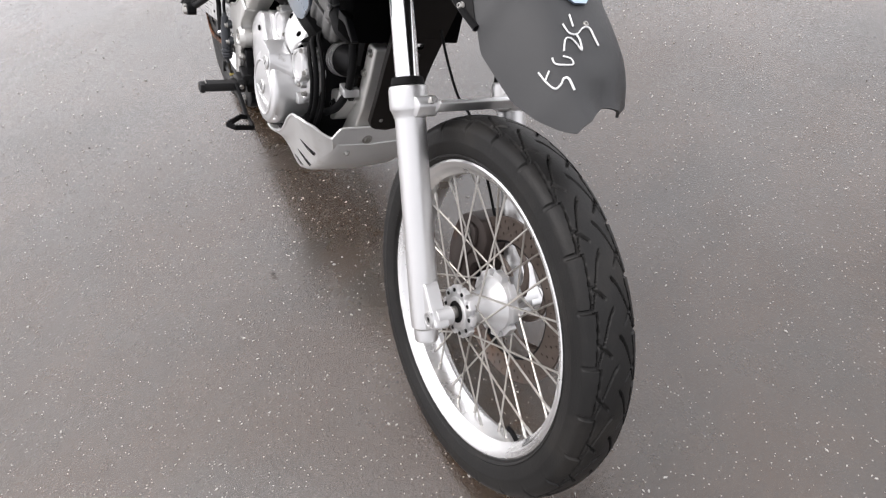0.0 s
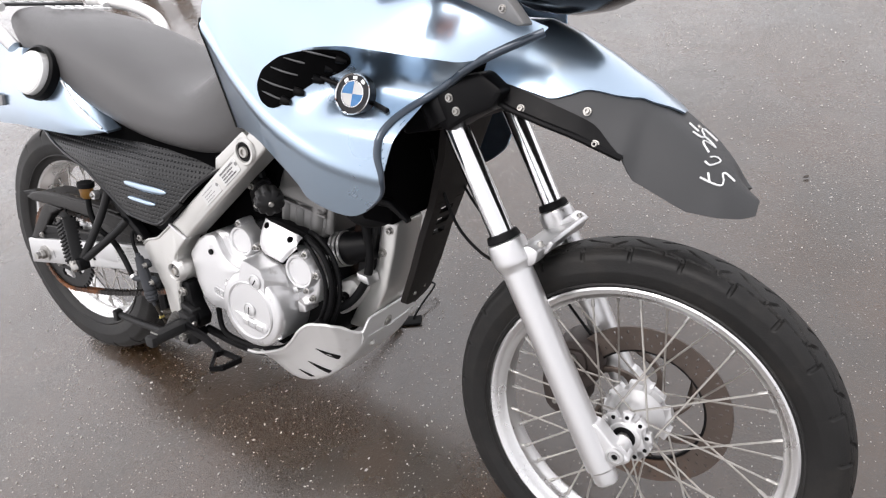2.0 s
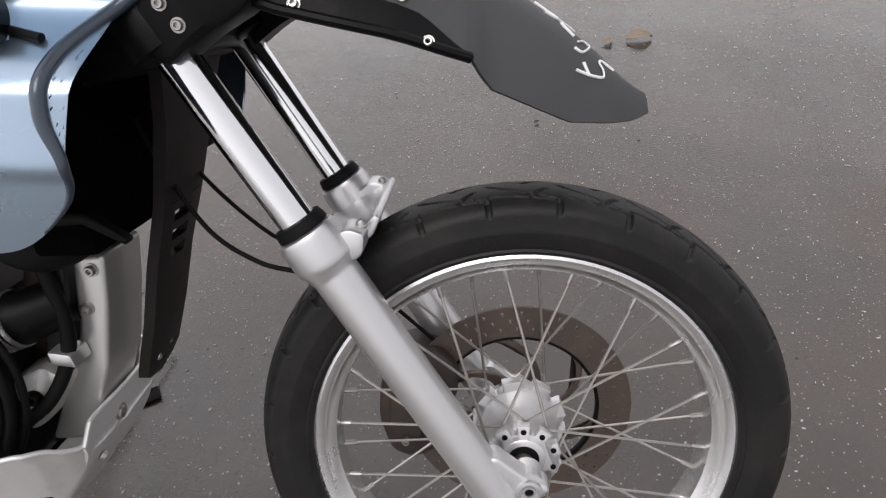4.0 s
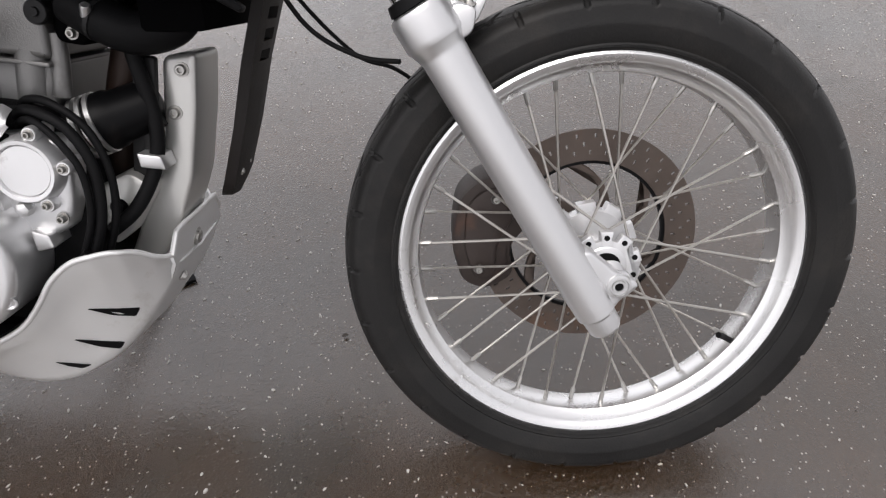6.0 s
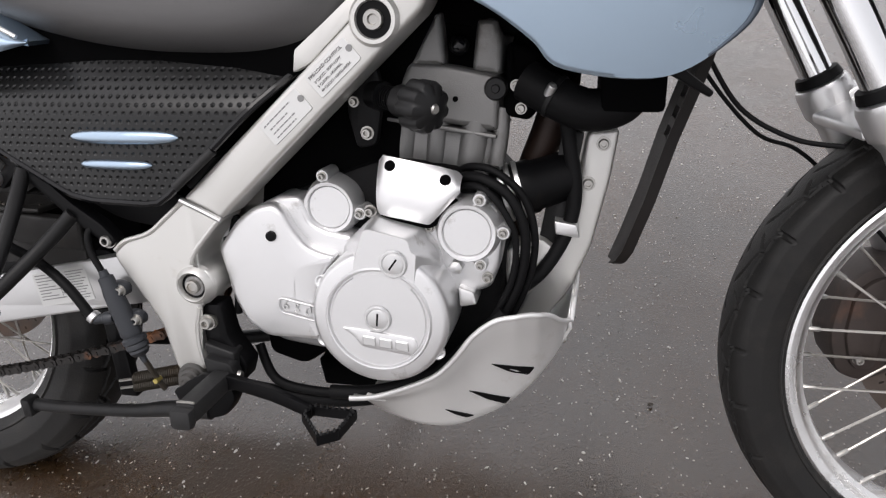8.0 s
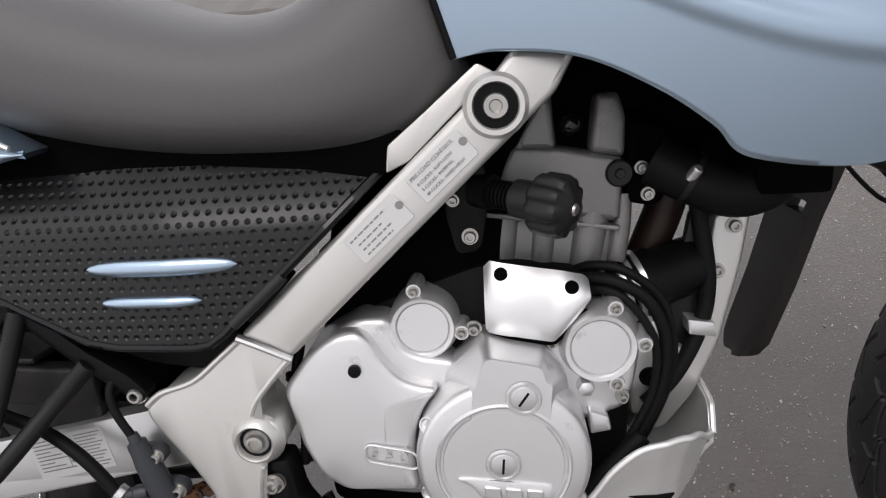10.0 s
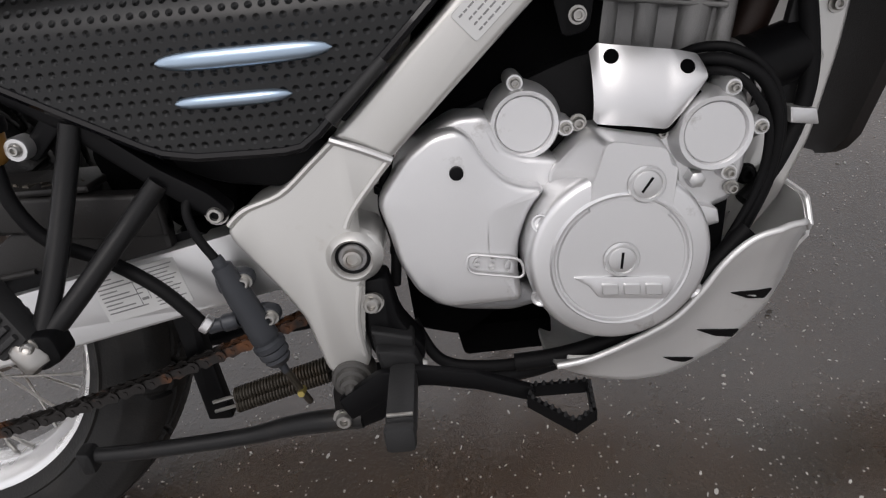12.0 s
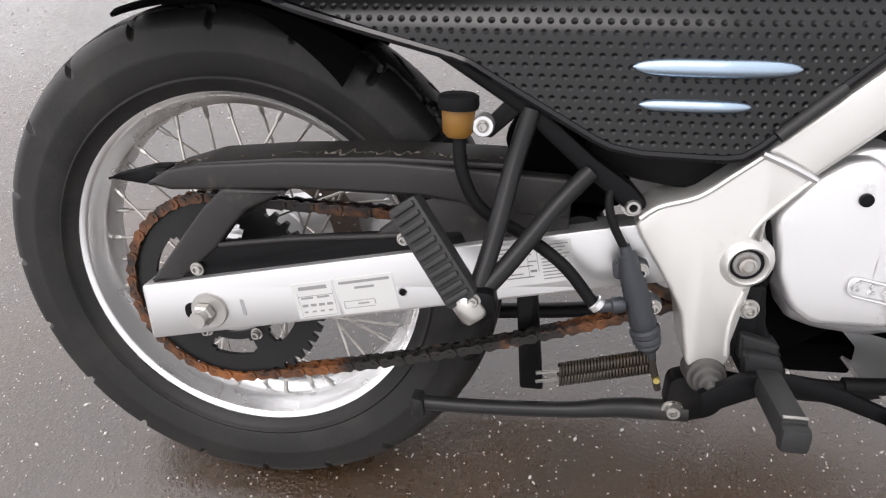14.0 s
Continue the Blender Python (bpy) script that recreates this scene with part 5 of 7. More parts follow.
def chain_guard():
    beam = [(-0.051, 0.143), (-0.024, 0.159), (0.012, 0.166), (0.097, 0.173), (0.207, 0.176), (0.294, 0.172), (0.388, 0.166), (0.388, 0.126), (0.299, 0.132), (0.278, 0.138), (0.242, 0.142), (0.117, 0.144), (0.040, 0.140), (-0.024, 0.137)]
    ob = part("chain_guard", slab(rounded(beam, 0.004), -0.146, -0.128, 0.004, 3), GUARD, bike, "dusty black plastic chain guard with an open window")
    part("guard_top", slab(rounded([(-0.040, 0.152), (0.012, 0.168), (0.097, 0.176), (0.207, 0.181), (0.330, 0.179), (0.330, 0.172), (0.207, 0.174), (0.097, 0.169), (0.012, 0.160)], 0.003), -0.143, -0.075, 0.003), GUARD, ob)
    part("guard_tip", slab(rounded([(-0.102, 0.143), (-0.054, 0.156), (-0.028, 0.158), (-0.040, 0.146), (-0.057, 0.138)], 0.003), -0.134, -0.110, 0.002), BLACK, ob)
    strut = [(0.034, 0.142), (0.010, 0.120), (-0.015, 0.090), (-0.064, 0.029), (-0.030, 0.034), (0.000, 0.058), (0.022, 0.078), (0.038, 0.098), (0.058, 0.119), (0.085, 0.132), (0.105, 0.142)]
    part("guard_strut", slab(rounded(strut, 0.004), -0.148, -0.132, 0.004, 3), GUARD, ob)
    part("guard_base", slab(rounded([(-0.062, 0.028), (0.214, 0.072), (0.290, 0.090), (0.282, 0.108), (0.185, 0.097), (0.108, 0.089), (0.018, 0.078)], 0.004), -0.144, -0.130, 0.003), BLACK, ob)
    part("window_sill", tube([(0.022, -0.145, 0.078), (0.108, -0.145, 0.090), (0.185, -0.145, 0.097), (0.262, -0.144, 0.105)], 0.0030, 8, 4), GUARD, ob)
    part("guard_web", slab(rounded([(0.192, 0.098), (0.244, 0.138), (0.262, 0.147), (0.388, 0.150), (0.388, 0.112), (0.300, 0.092), (0.240, 0.082), (0.200, 0.080)], 0.006), -0.143, -0.130, 0.004), GUARD, ob)
    bolt(ob, -0.006, -0.149, 0.049, 0.0065, 0.004)
    rng = random.Random(21)
    crust = [(x, -0.128 + rng.uniform(-0.009, 0.012), lerp([(-0.03, 0.160), (0.02, 0.1685), (0.11, 0.1765), (0.21, 0.1812), (0.33, 0.179)], x)) for x in [-0.02 + 0.0030 * k for k in range(114)]]
    part("mud_crust", tube(crust, [rng.uniform(0.0004, 0.0030) * rng.random() for p in crust], 6, 1), material("dried_mud", (0.085, 0.075, 0.062), 0.9, 0, 0.7, 60, 0.8, 200), ob, "crust of dried mud", smooth=0)
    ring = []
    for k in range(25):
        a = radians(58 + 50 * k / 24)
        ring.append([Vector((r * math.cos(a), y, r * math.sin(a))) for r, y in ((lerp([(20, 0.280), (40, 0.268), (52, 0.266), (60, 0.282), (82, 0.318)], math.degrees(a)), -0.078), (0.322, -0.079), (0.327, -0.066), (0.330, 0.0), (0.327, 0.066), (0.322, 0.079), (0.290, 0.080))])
    # the mudguard's black carries the shade above the tyre
    part("inner_mudguard", thicken(loft(ring, closed=False), 0.003), VOID, ob, "rear inner mudguard in shade black")


chain_guard()


def reservoir():
    ob = part("fluid_reservoir", lathe([(0.0, -0.026), (0.010, -0.026), (0.0135, -0.022), (0.0145, -0.010), (0.0152, 0.002), (0.0, 0.002)], (0.282, -0.178, 0.238), (0.02, 0, 1), 32), BRAKE_FLUID, bike, "small yellowed brake fluid reservoir")
    part("cap", lathe([(0.0, 0.012), (0.015, 0.012), (0.018, 0.010), (0.0185, 0.003), (0.0175, -0.001), (0.0, -0.001)], (0.282, -0.178, 0.238), (0.02, 0, 1), 32), RUBBER, ob, "black screw cap")
    part("clip", lathe([(0.0, 0.002), (0.009, 0.002), (0.010, 0.0), (0.010, -0.014)], (0.304, -0.178, 0.222), n=20), ALU, ob)
    bolt(ob, 0.304, -0.180, 0.222, 0.005, 0.004)
    part("bracket", slab(rounded([(0.296, 0.215), (0.330, 0.250), (0.345, 0.240), (0.310, 0.208)], 0.004), -0.168, -0.160, 0.002), BLACK, ob)
    part("fluid_hose", tube([(0.283, -0.178, 0.215), (0.286, -0.180, 0.180), (0.304, -0.178, 0.145), (0.345, -0.172, 0.118), (0.385, -0.178, 0.090), (0.416, -0.182, 0.052)], 0.0062, 12, 8), RUBBER, ob, "black rubber hose")


reservoir()


def foot_brake():
    """Rear brake: master cylinder with its bolts and line, and the long lever."""
    a, b = Vector((0.4395, -0.178, 0.108)), Vector((0.4745, -0.178, 0.000))
    d = (b - a).normalized()
    ob = part("brake_cylinder", lathe([(0.0, -0.008), (0.0050, -0.008), (0.0058, -0.001), (0.0090, 0.001), (0.0096, 0.012), (0.0112, 0.022), (0.0120, 0.040), (0.0126, 0.068), (0.0130, 0.076), (0.0118, 0.078), (0.0118, 0.080), (0.0146, 0.082), (0.0146, 0.087), (0.0128, 0.089), (0.0138, 0.092), (0.0136, 0.095), (0.0116, 0.097), (0.0122, 0.100), (0.0090, 0.105), (0.0042, 0.107), (0.0034, 0.116)], a, d, 28), CYLBLUE, bike, "blue-grey rear brake master cylinder")
    for x, z in ((0.455, 0.090), (0.471, 0.053)):
        part("ear", slab(rounded([(x - 0.026, z + 0.006), (x - 0.004, z + 0.011), (x + 0.008, z + 0.006), (x + 0.008, z - 0.006), (x - 0.004, z - 0.010), (x - 0.024, z - 0.012)], 0.006), -0.176, -0.164, 0.003), CYLBLUE, ob)
        bolt(ob, x, -0.1765, z, 0.0062, 0.006)
    part("inlet", lathe([(0.006, 0.0), (0.008, 0.004), (0.008, 0.012), (0.006, 0.014), (0.0065, 0.026)], (0.444, -0.180, 0.056), (-1, -0.05, -0.15), 18), CYLBLUE, ob)
    part("hose_clip", lathe([(0.007, 0.0), (0.0085, 0.001), (0.0085, 0.007), (0.007, 0.008)], (0.420, -0.182, 0.053), (-0.7, 0, 0.6), 18, closed=True), ALU, ob)
    part("brake_line", tube([(0.4365, -0.178, 0.114), (0.424, -0.176, 0.138), (0.420, -0.170, 0.160), (0.430, -0.155, 0.172)], 0.004, 10, 8), RUBBER, ob)
    part("push_rod", tube([(0.4745, -0.177, 0.000), (0.481, -0.172, -0.022), (0.488, -0.165, -0.046)], 0.0035, 8, 2), SPRING, ob)
    part("banjo_bolt", lathe([(0.0, 0.004), (0.0035, 0.004), (0.0042, 0.0), (0.0042, -0.006)], (0.4835, -0.172, -0.030), n=6), material("brass", (0.55, 0.45, 0.15), 0.35, 0.9, 0.1, 40), ob)
    lever = [(0.520, -0.030), (0.560, -0.004), (0.597, -0.003), (0.649, -0.0135), (0.700, -0.0355), (0.698, -0.0500), (0.648, -0.0315), (0.600, -0.0206), (0.575, -0.028), (0.530, -0.052)]
    pedal = part("brake_pedal", slab(rounded(lever, 0.004), -0.194, -0.186, 0.0025), BLACK, bike, "black foot brake lever with a toothed hollow tread")
    loop = [Vector(p) for p in ((0.697, -0.186, -0.042), (0.749, -0.187, -0.042), (0.744, -0.229, -0.042), (0.726, -0.243, -0.042), (0.693, -0.203, -0.042))]
    tooth = mesh_of("tread_tooth", lathe([(0.0, 0.0040), (0.001, 0.0036), (0.0022, 0.0)], axis=(0, 0, 1), n=6), SATIN)
    for a, b in zip(loop, loop[1:] + loop[:1]):
        across = Vector((0, 0, 1)).cross(b - a).normalized() * 0.0022
        tall = Vector((0, 0, 0.0058))
        end = (b - a).normalized() * 0.0018
        part("tread_bar", loft([[p + across + tall, p - across + tall, p - across - tall, p + across - tall] for p in (a - end, b + end)]), BLACK, pedal)
        for k in range(int((b - a).length / 0.007)):
            part("tread_tooth", tooth, SATIN, pedal, at=Matrix.Translation(a.lerp(b, (k + 0.5) / int((b - a).length / 0.007)) + tall))
    part("pivot_boss", lathe([(0.0, 0.024), (0.004, 0.024), (0.0055, 0.021), (0.0065, 0.017), (0.0100, 0.016), (0.0110, 0.012), (0.0112, 0.010), (0.0145, 0.009), (0.0155, 0.005), (0.0157, 0.003), (0.0190, 0.002), (0.0200, -0.003), (0.0215, -0.02)], (0.532, -0.168, -0.024), n=40), BOSS, pedal, "stepped grey rubber pivot boot")
    return pedal


foot_brake()


def ribbed_peg(name, a, b, w, t, label, ribs=11):
    """A rubber foot peg with cross ribs on its upper face, from its hinge a to its end b."""
    d = b - a
    m = Matrix.Translation(a) @ frame_to(d)
    ln = d.length
    ob = part(name, box(-w / 2, w / 2, -t / 2, t / 2, 0, ln, 0.006), PEG, bike, label, at=m)
    rib = mesh_of("rib", box(-w / 2 + 0.004, w / 2 - 0.004, -0.004, 0.004, -0.0024, 0.0024, 0.0014), PEG)
    for k in range(ribs):
        for s in (-1, 1):
            part("rib", rib, PEG, ob, at=Matrix.Translation((0, s * t / 2, ln * (0.08 + 0.86 * k / (ribs - 1)))))
    part("hinge", lathe([(0.0, -0.020), (0.010, -0.020), (0.013, -0.016), (0.014, 0.004), (0.011, 0.008), (0.0, 0.008)], (0, 0, 0), (0, 0, 1), 20), BOLT, ob, "worn dull steel hinge")
    return ob


ribbed_peg("passenger_footpeg", Vector((0.297, -0.238, 0.079)), Vector((0.238, -0.213, 0.160)), 0.031, 0.028, "folded black rubber passenger footpeg")


def rider_peg():
    """The rider's worn rubber peg, which stands out of its folded bracket."""
    ob = part("rider_footpeg", box(0.5695, 0.5945, -0.264, -0.180, -0.025, -0.001, 0.007), PEG, bike, "worn black rubber rider footpeg")
    part("end_stop", box(0.5685, 0.5940, -0.275, -0.260, -0.028, -0.004, 0.006), PEG, ob)
    part("wear_groove", box(0.5715, 0.5925, -0.2615, -0.2585, -0.002, 0.0004, 0.0006), BOLT, ob, "worn bright edge")
    part("hinge", slab(rounded([(0.558, 0.014), (0.594, 0.008), (0.602, -0.016), (0.594, -0.030), (0.566, -0.030)], 0.006), -0.184, -0.166, 0.004), SATIN, ob, "black steel peg hinge")
    part("hinge_pin", lathe([(0.0, 0.004), (0.005, 0.004), (0.006, 0.0)], (0.600, -0.176, -0.010), (1, 0, 0), 14), BOLT, ob)


rider_peg()


def peg_hanger():
    ob = part("peg_hanger", tube([(0.346, -0.168, 0.236), (0.333, -0.180, 0.190), (0.318, -0.208, 0.125), (0.304, -0.232, 0.078)], 0.0088, 12, 6), SATIN, bike, "black tubular passenger peg hanger")
    part("hanger_tube", tube([(0.402, -0.168, 0.182), (0.372, -0.180, 0.150), (0.335, -0.210, 0.108), (0.304, -0.232, 0.076)], 0.0088, 12, 6), SATIN, ob)
    part("hanger_plate", slab(rounded([(0.445, 0.140), (0.456, 0.152), (0.440, 0.170), (0.405, 0.194), (0.345, 0.246), (0.250, 0.305), (0.245, 0.290), (0.335, 0.232), (0.398, 0.176)], 0.006), -0.170, -0.152, 0.004), BLACK, ob)
    part("peg_mount", slab(rounded([(0.286, 0.074), (0.300, 0.092), (0.322, 0.090), (0.326, 0.068), (0.306, 0.058)], 0.006), -0.245, -0.222, 0.004), BLACK, ob)
    bolt(ob, 0.304, -0.246, 0.083, 0.006, 0.005), bolt(ob, 0.224, -0.150, 0.098, 0.006, 0.006)
    part("lower_bracket", slab(rounded([(0.548, 0.072), (0.575, 0.074), (0.582, 0.030), (0.604, -0.004), (0.596, -0.030), (0.570, -0.030), (0.552, 0.0)], 0.006), -0.160, -0.130, 0.004), BLACK, ob, "black folded steel peg bracket")
    part("bracket_fold", slab(rounded([(0.5555, 0.0275), (0.594, 0.0165), (0.5935, -0.013), (0.558, -0.001)], 0.003), -0.172, -0.150, 0.003, 3), SATIN, ob)
    bolt(ob, 0.562, -0.162, 0.0513, 0.0075, 0.006)


peg_hanger()


def centre_stand():
    ob = part("centre_stand", tube([(0.228, -0.118, -0.122), (0.30, -0.120, -0.120), (0.40, -0.121, -0.113), (0.450, -0.124, -0.103), (0.485, -0.130, -0.096), (0.530, -0.135, -0.092)], [0.0088, 0.0088, 0.0092, 0.0110, 0.0120, 0.0110], 14, 6), SATIN, bike, "black tubular stand folded under the engine")
    part("stand_foot", slab(rounded([(0.222, -0.108), (0.238, -0.110), (0.240, -0.136), (0.224, -0.138)], 0.005), -0.132, -0.112, 0.004), SATIN, ob)
    part("stand_leg_left", tube([(0.225, 0.118, -0.126), (0.42, 0.122, -0.112), (0.525, 0.135, -0.098)], 0.0115, 12, 6), BLACK, ob)
    part("stand_strut", slab(rounded([(0.338, 0.02), (0.362, 0.02), (0.376, -0.118), (0.348, -0.118)], 0.004), -0.080, -0.066, 0.003), BLACK, ob)
    part("stand_hinge", slab(rounded([(0.505, -0.048), (0.556, -0.036), (0.572, -0.064), (0.556, -0.092), (0.520, -0.104), (0.503, -0.088)], 0.010), -0.142, -0.120, 0.004), BLACK, ob)
    bolt(ob, 0.512, -0.142, -0.086, 0.0095, 0.008)
    for k in range(2):
        coil = []
        z0 = -0.012 * k
        for i in range(30 * 10 + 1):
            a = 2 * math.pi * i / 10
            t = i / 300
            coil.append((0.392 + 0.104 * t, -0.098 + 0.0078 * math.cos(a), -0.076 + 0.028 * t + z0 + 0.0078 * math.sin(a)))
        part("spring", tube(coil, 0.00165, 6, 1), SPRING, ob, "coiled return spring")
    for k in range(2):
        part("spring_hook", tube([(0.366, -0.098, -0.082 - 0.012 * k), (0.394, -0.098, -0.076 - 0.012 * k)], 0.0022, 6, 1), BOLT, ob)


centre_stand()


def side_stand():
    """The prop on the far side, on which the bike leans."""
    ob = part("side_stand", tube([(0.620, 0.110, -0.020), (0.690, 0.215, -0.095), (0.780, 0.332, -0.176)], 0.011, 12, 6), BLACK, bike, "black steel side stand resting on the ground")
    level = bike.matrix_basis.inverted()
    part("stand_plate", box(-0.048, 0.048, -0.016, 0.016, -0.0035, 0.0035, 0.002), BLACK, ob, at=level @ Matrix.Translation((0.785, 0.264, 0.0045)) @ pose(0, 0, 0, 0, 0, 28))
    wire = [(0.770, 0.262, 0.010), (0.776, 0.330, 0.022), (0.790, 0.392, 0.032), (0.804, 0.400, 0.034), (0.812, 0.388, 0.032), (0.808, 0.330, 0.022), (0.806, 0.280, 0.010)]
    part("stand_wire", tube([level @ Vector(p) for p in wire], 0.0028, 8, 6), BLACK, ob)


side_stand()

# ---- hoses and cables round the engine ----
for name, path, r, label in (
    ("wiring_loom", [(0.846, -0.080, 0.212), (0.866, -0.100, 0.226), (0.892, -0.114, 0.225), (0.920, -0.118, 0.206), (0.936, -0.116, 0.165), (0.931, -0.112, 0.110), (0.908, -0.110, 0.054), (0.886, -0.108, 0.013), (0.850, -0.106, -0.028)], 0.0058, "black cable bundle round the pump cap"),
    ("cable", [(0.846, -0.072, 0.222), (0.870, -0.092, 0.236), (0.900, -0.104, 0.233), (0.932, -0.106, 0.206), (0.946, -0.104, 0.160), (0.940, -0.100, 0.105), (0.915, -0.098, 0.045)], 0.0045, "thin black cable"),
    ("cable", [(0.846, -0.084, 0.204), (0.868, -0.106, 0.217), (0.890, -0.120, 0.216), (0.912, -0.124, 0.194), (0.926, -0.122, 0.160), (0.922, -0.118, 0.110), (0.898, -0.115, 0.055)], 0.0040, "thin black cable"),
    ("breather_hose", [(0.968, -0.062, 0.330), (0.978, -0.064, 0.270), (0.988, -0.064, 0.205), (0.980, -0.066, 0.155), (0.955, -0.074, 0.110), (0.925, -0.084, 0.085)], 0.0085, "black breather hose clipped to the frame"),
    ("battery_cable", [(0.590, -0.100, -0.005), (0.614, -0.112, -0.046), (0.660, -0.114, -0.058), (0.725, -0.104, -0.062), (0.800, -0.104, -0.048), (0.850, -0.106, -0.026)], 0.0062, "black cable under the engine"),
    ("engine_bar", [(0.560, -0.110, -0.062), (0.640, -0.108, -0.072), (0.700, -0.098, -0.078), (0.760, -0.076, -0.078)], 0.0095, "black steel rail under the engine"),
    ("oil_line", [(0.690, -0.110, -0.060), (0.740, -0.112, -0.055), (0.790, -0.121, -0.036), (0.830, -0.127, -0.012), (0.862, -0.128, 0.016), (0.890, -0.124, 0.045), (0.915, -0.120, 0.070)], 0.0092, "thick black oil line inside the skid plate"),
    ("shock_hose", [(0.588, -0.120, 0.175), (0.578, -0.124, 0.130), (0.585, -0.128, 0.095), (0.580, -0.126, 0.050)], 0.005, "black hose behind the pivot"),
    ("fork_cable", [(1.090, -0.02, 0.420), (1.115, -0.030, 0.370), (1.160, -0.04, 0.300), (1.215, -0.055, 0.268), (1.262, -0.070, 0.262)], 0.0028, "black cable running to the fork"),
    ("speedometer_cable", [(1.085, 0.03, 0.430), (1.130, 0.04, 0.340), (1.200, 0.05, 0.262), (1.252, 0.055, 0.240), (1.30, 0.060, 0.20), (1.40, 0.062, 0.10)], 0.0026, "grey brake line to the front wheel"),
):
    part(name, tube(path, r, 10, 8), RUBBER, bike, label)
part("hose_band", slab(rounded([(0.966, 0.172), (0.992, 0.168), (0.996, 0.152), (0.968, 0.156)], 0.002), -0.078, -0.044, 0.002), ALU, bike, "bright hose clip")
part("pale_connector", box(0.742, 0.768, -0.126, -0.112, -0.058, -0.050, 0.002), WHITE, bike, "small white cable tag")
for x in (0.585, 0.592):
    part("zip_tie", lathe([(0.0055, -0.003), (0.0075, -0.003), (0.0075, 0.003), (0.0055, 0.003)], (x - 0.006, -0.126, 0.145 if x < 0.59 else 0.085), (0.1, 0, 1), 12, closed=True), BLACK, bike)


def coolant_hose():
    ob = part("radiator_hose", tube([(0.930, -0.075, 0.330), (0.965, -0.088, 0.312), (1.000, -0.092, 0.300), (1.035, -0.085, 0.310), (1.048, -0.070, 0.345), (1.045, -0.050, 0.40)], 0.023, 18, 8), RUBBER, bike, "thick black radiator hose")
    part("hose_clamp", lathe([(0.0225, -0.0025), (0.0245, -0.0025), (0.0245, 0.0025), (0.0225, 0.0025)], (0.962, -0.087, 0.314), (0.85, -0.2, -0.45), 28, closed=True), SATIN, ob, "dark worm-drive clamp")
    part("clamp_screw", lathe([(0.0, 0.008), (0.004, 0.008), (0.0052, 0.006), (0.0052, -0.006)], (0.958, -0.109, 0.322), (0.3, -0.5, 0.6), 12), ALU, ob, "bright clamp screw")
    part("exhaust_pipe", tube([(0.930, -0.02, 0.400), (0.968, -0.020, 0.345), (0.957, -0.020, 0.282), (0.941, -0.018, 0.235), (0.926, -0.014, 0.190), (0.905, 0.0, 0.10), (0.88, 0.02, 0.0)], 0.020, 16, 6), EXHAUST, bike, "dark exhaust header pipe")


coolant_hose()


def radiator_guard():
    """The narrow black plate that hangs ahead of the radiator, facing forward, with its slots."""
    EDGES = [(0.103, 1.040, 0.012), (0.106, 1.043, 0.024), (0.113, 1.047, 0.035), (0.128, 1.054, 0.043), (0.190, 1.074, 0.046), (0.262, 1.093, 0.049), (0.330, 1.115, 0.053), (0.420, 1.138, 0.064), (0.500, 1.155, 0.085)]
    CENTRE, WIDTH = [(r[0], r[1]) for r in EDGES], [(r[0], r[2]) for r in EDGES]

    def panel(z0, z1, u0, u1):
        """A piece of the plate; u: -1 at its right edge, 1 at its left."""
        heights = [z0] + [r[0] for r in EDGES if z0 < r[0] < z1] + [z1]
        secs = []
        for z in heights:
            x, w = lerp(CENTRE, z), lerp(WIDTH, z)
            front = [Vector((x + 0.010 - 0.004 * u * u, w * u, z)) for u in (u0, (u0 + u1) / 2, u1)]
            secs.append(front + [p - Vector((0.013, 0, 0)) for p in front[::-1]])
        return loft(secs)

    ob = part("radiator_guard", panel(0.103, 0.262, -1, 1), HANGING, bike, "black slotted radiator guard")
    part("upper_panel", panel(0.330, 0.500, -1, 1), HANGING, ob)
    part("side_strip", panel(0.262, 0.330, -1, -0.55), HANGING, ob), part("side_strip", panel(0.262, 0.330, 0.25, 1), HANGING, ob)
    for z in (0.274, 0.297, 0.320):
        part("slot_bar", panel(z, z + 0.010, -0.55, 0.25), HANGING, ob)
    for x, y, z in ((1.0635, -0.022, 0.135), (1.0655, 0.006, 0.142)):
        bolt(ob, x, y, z, 0.004, 0.003, (1, 0, 0.1))
    # the radiator's near-black holds the shade behind the fairing
    part("radiator", box(1.010, 1.075, -0.115, 0.115, 0.300, 0.520, 0.006), VOID, bike, "radiator behind the fairing in shade black")
    part("fairing_stay", slab(rounded([(1.045, 0.352), (1.080, 0.350), (1.118, 0.322), (1.114, 0.316), (1.075, 0.338), (1.045, 0.336)], 0.004), -0.130, -0.118, 0.003), BLACK, ob)
    return ob


radiator_guard()


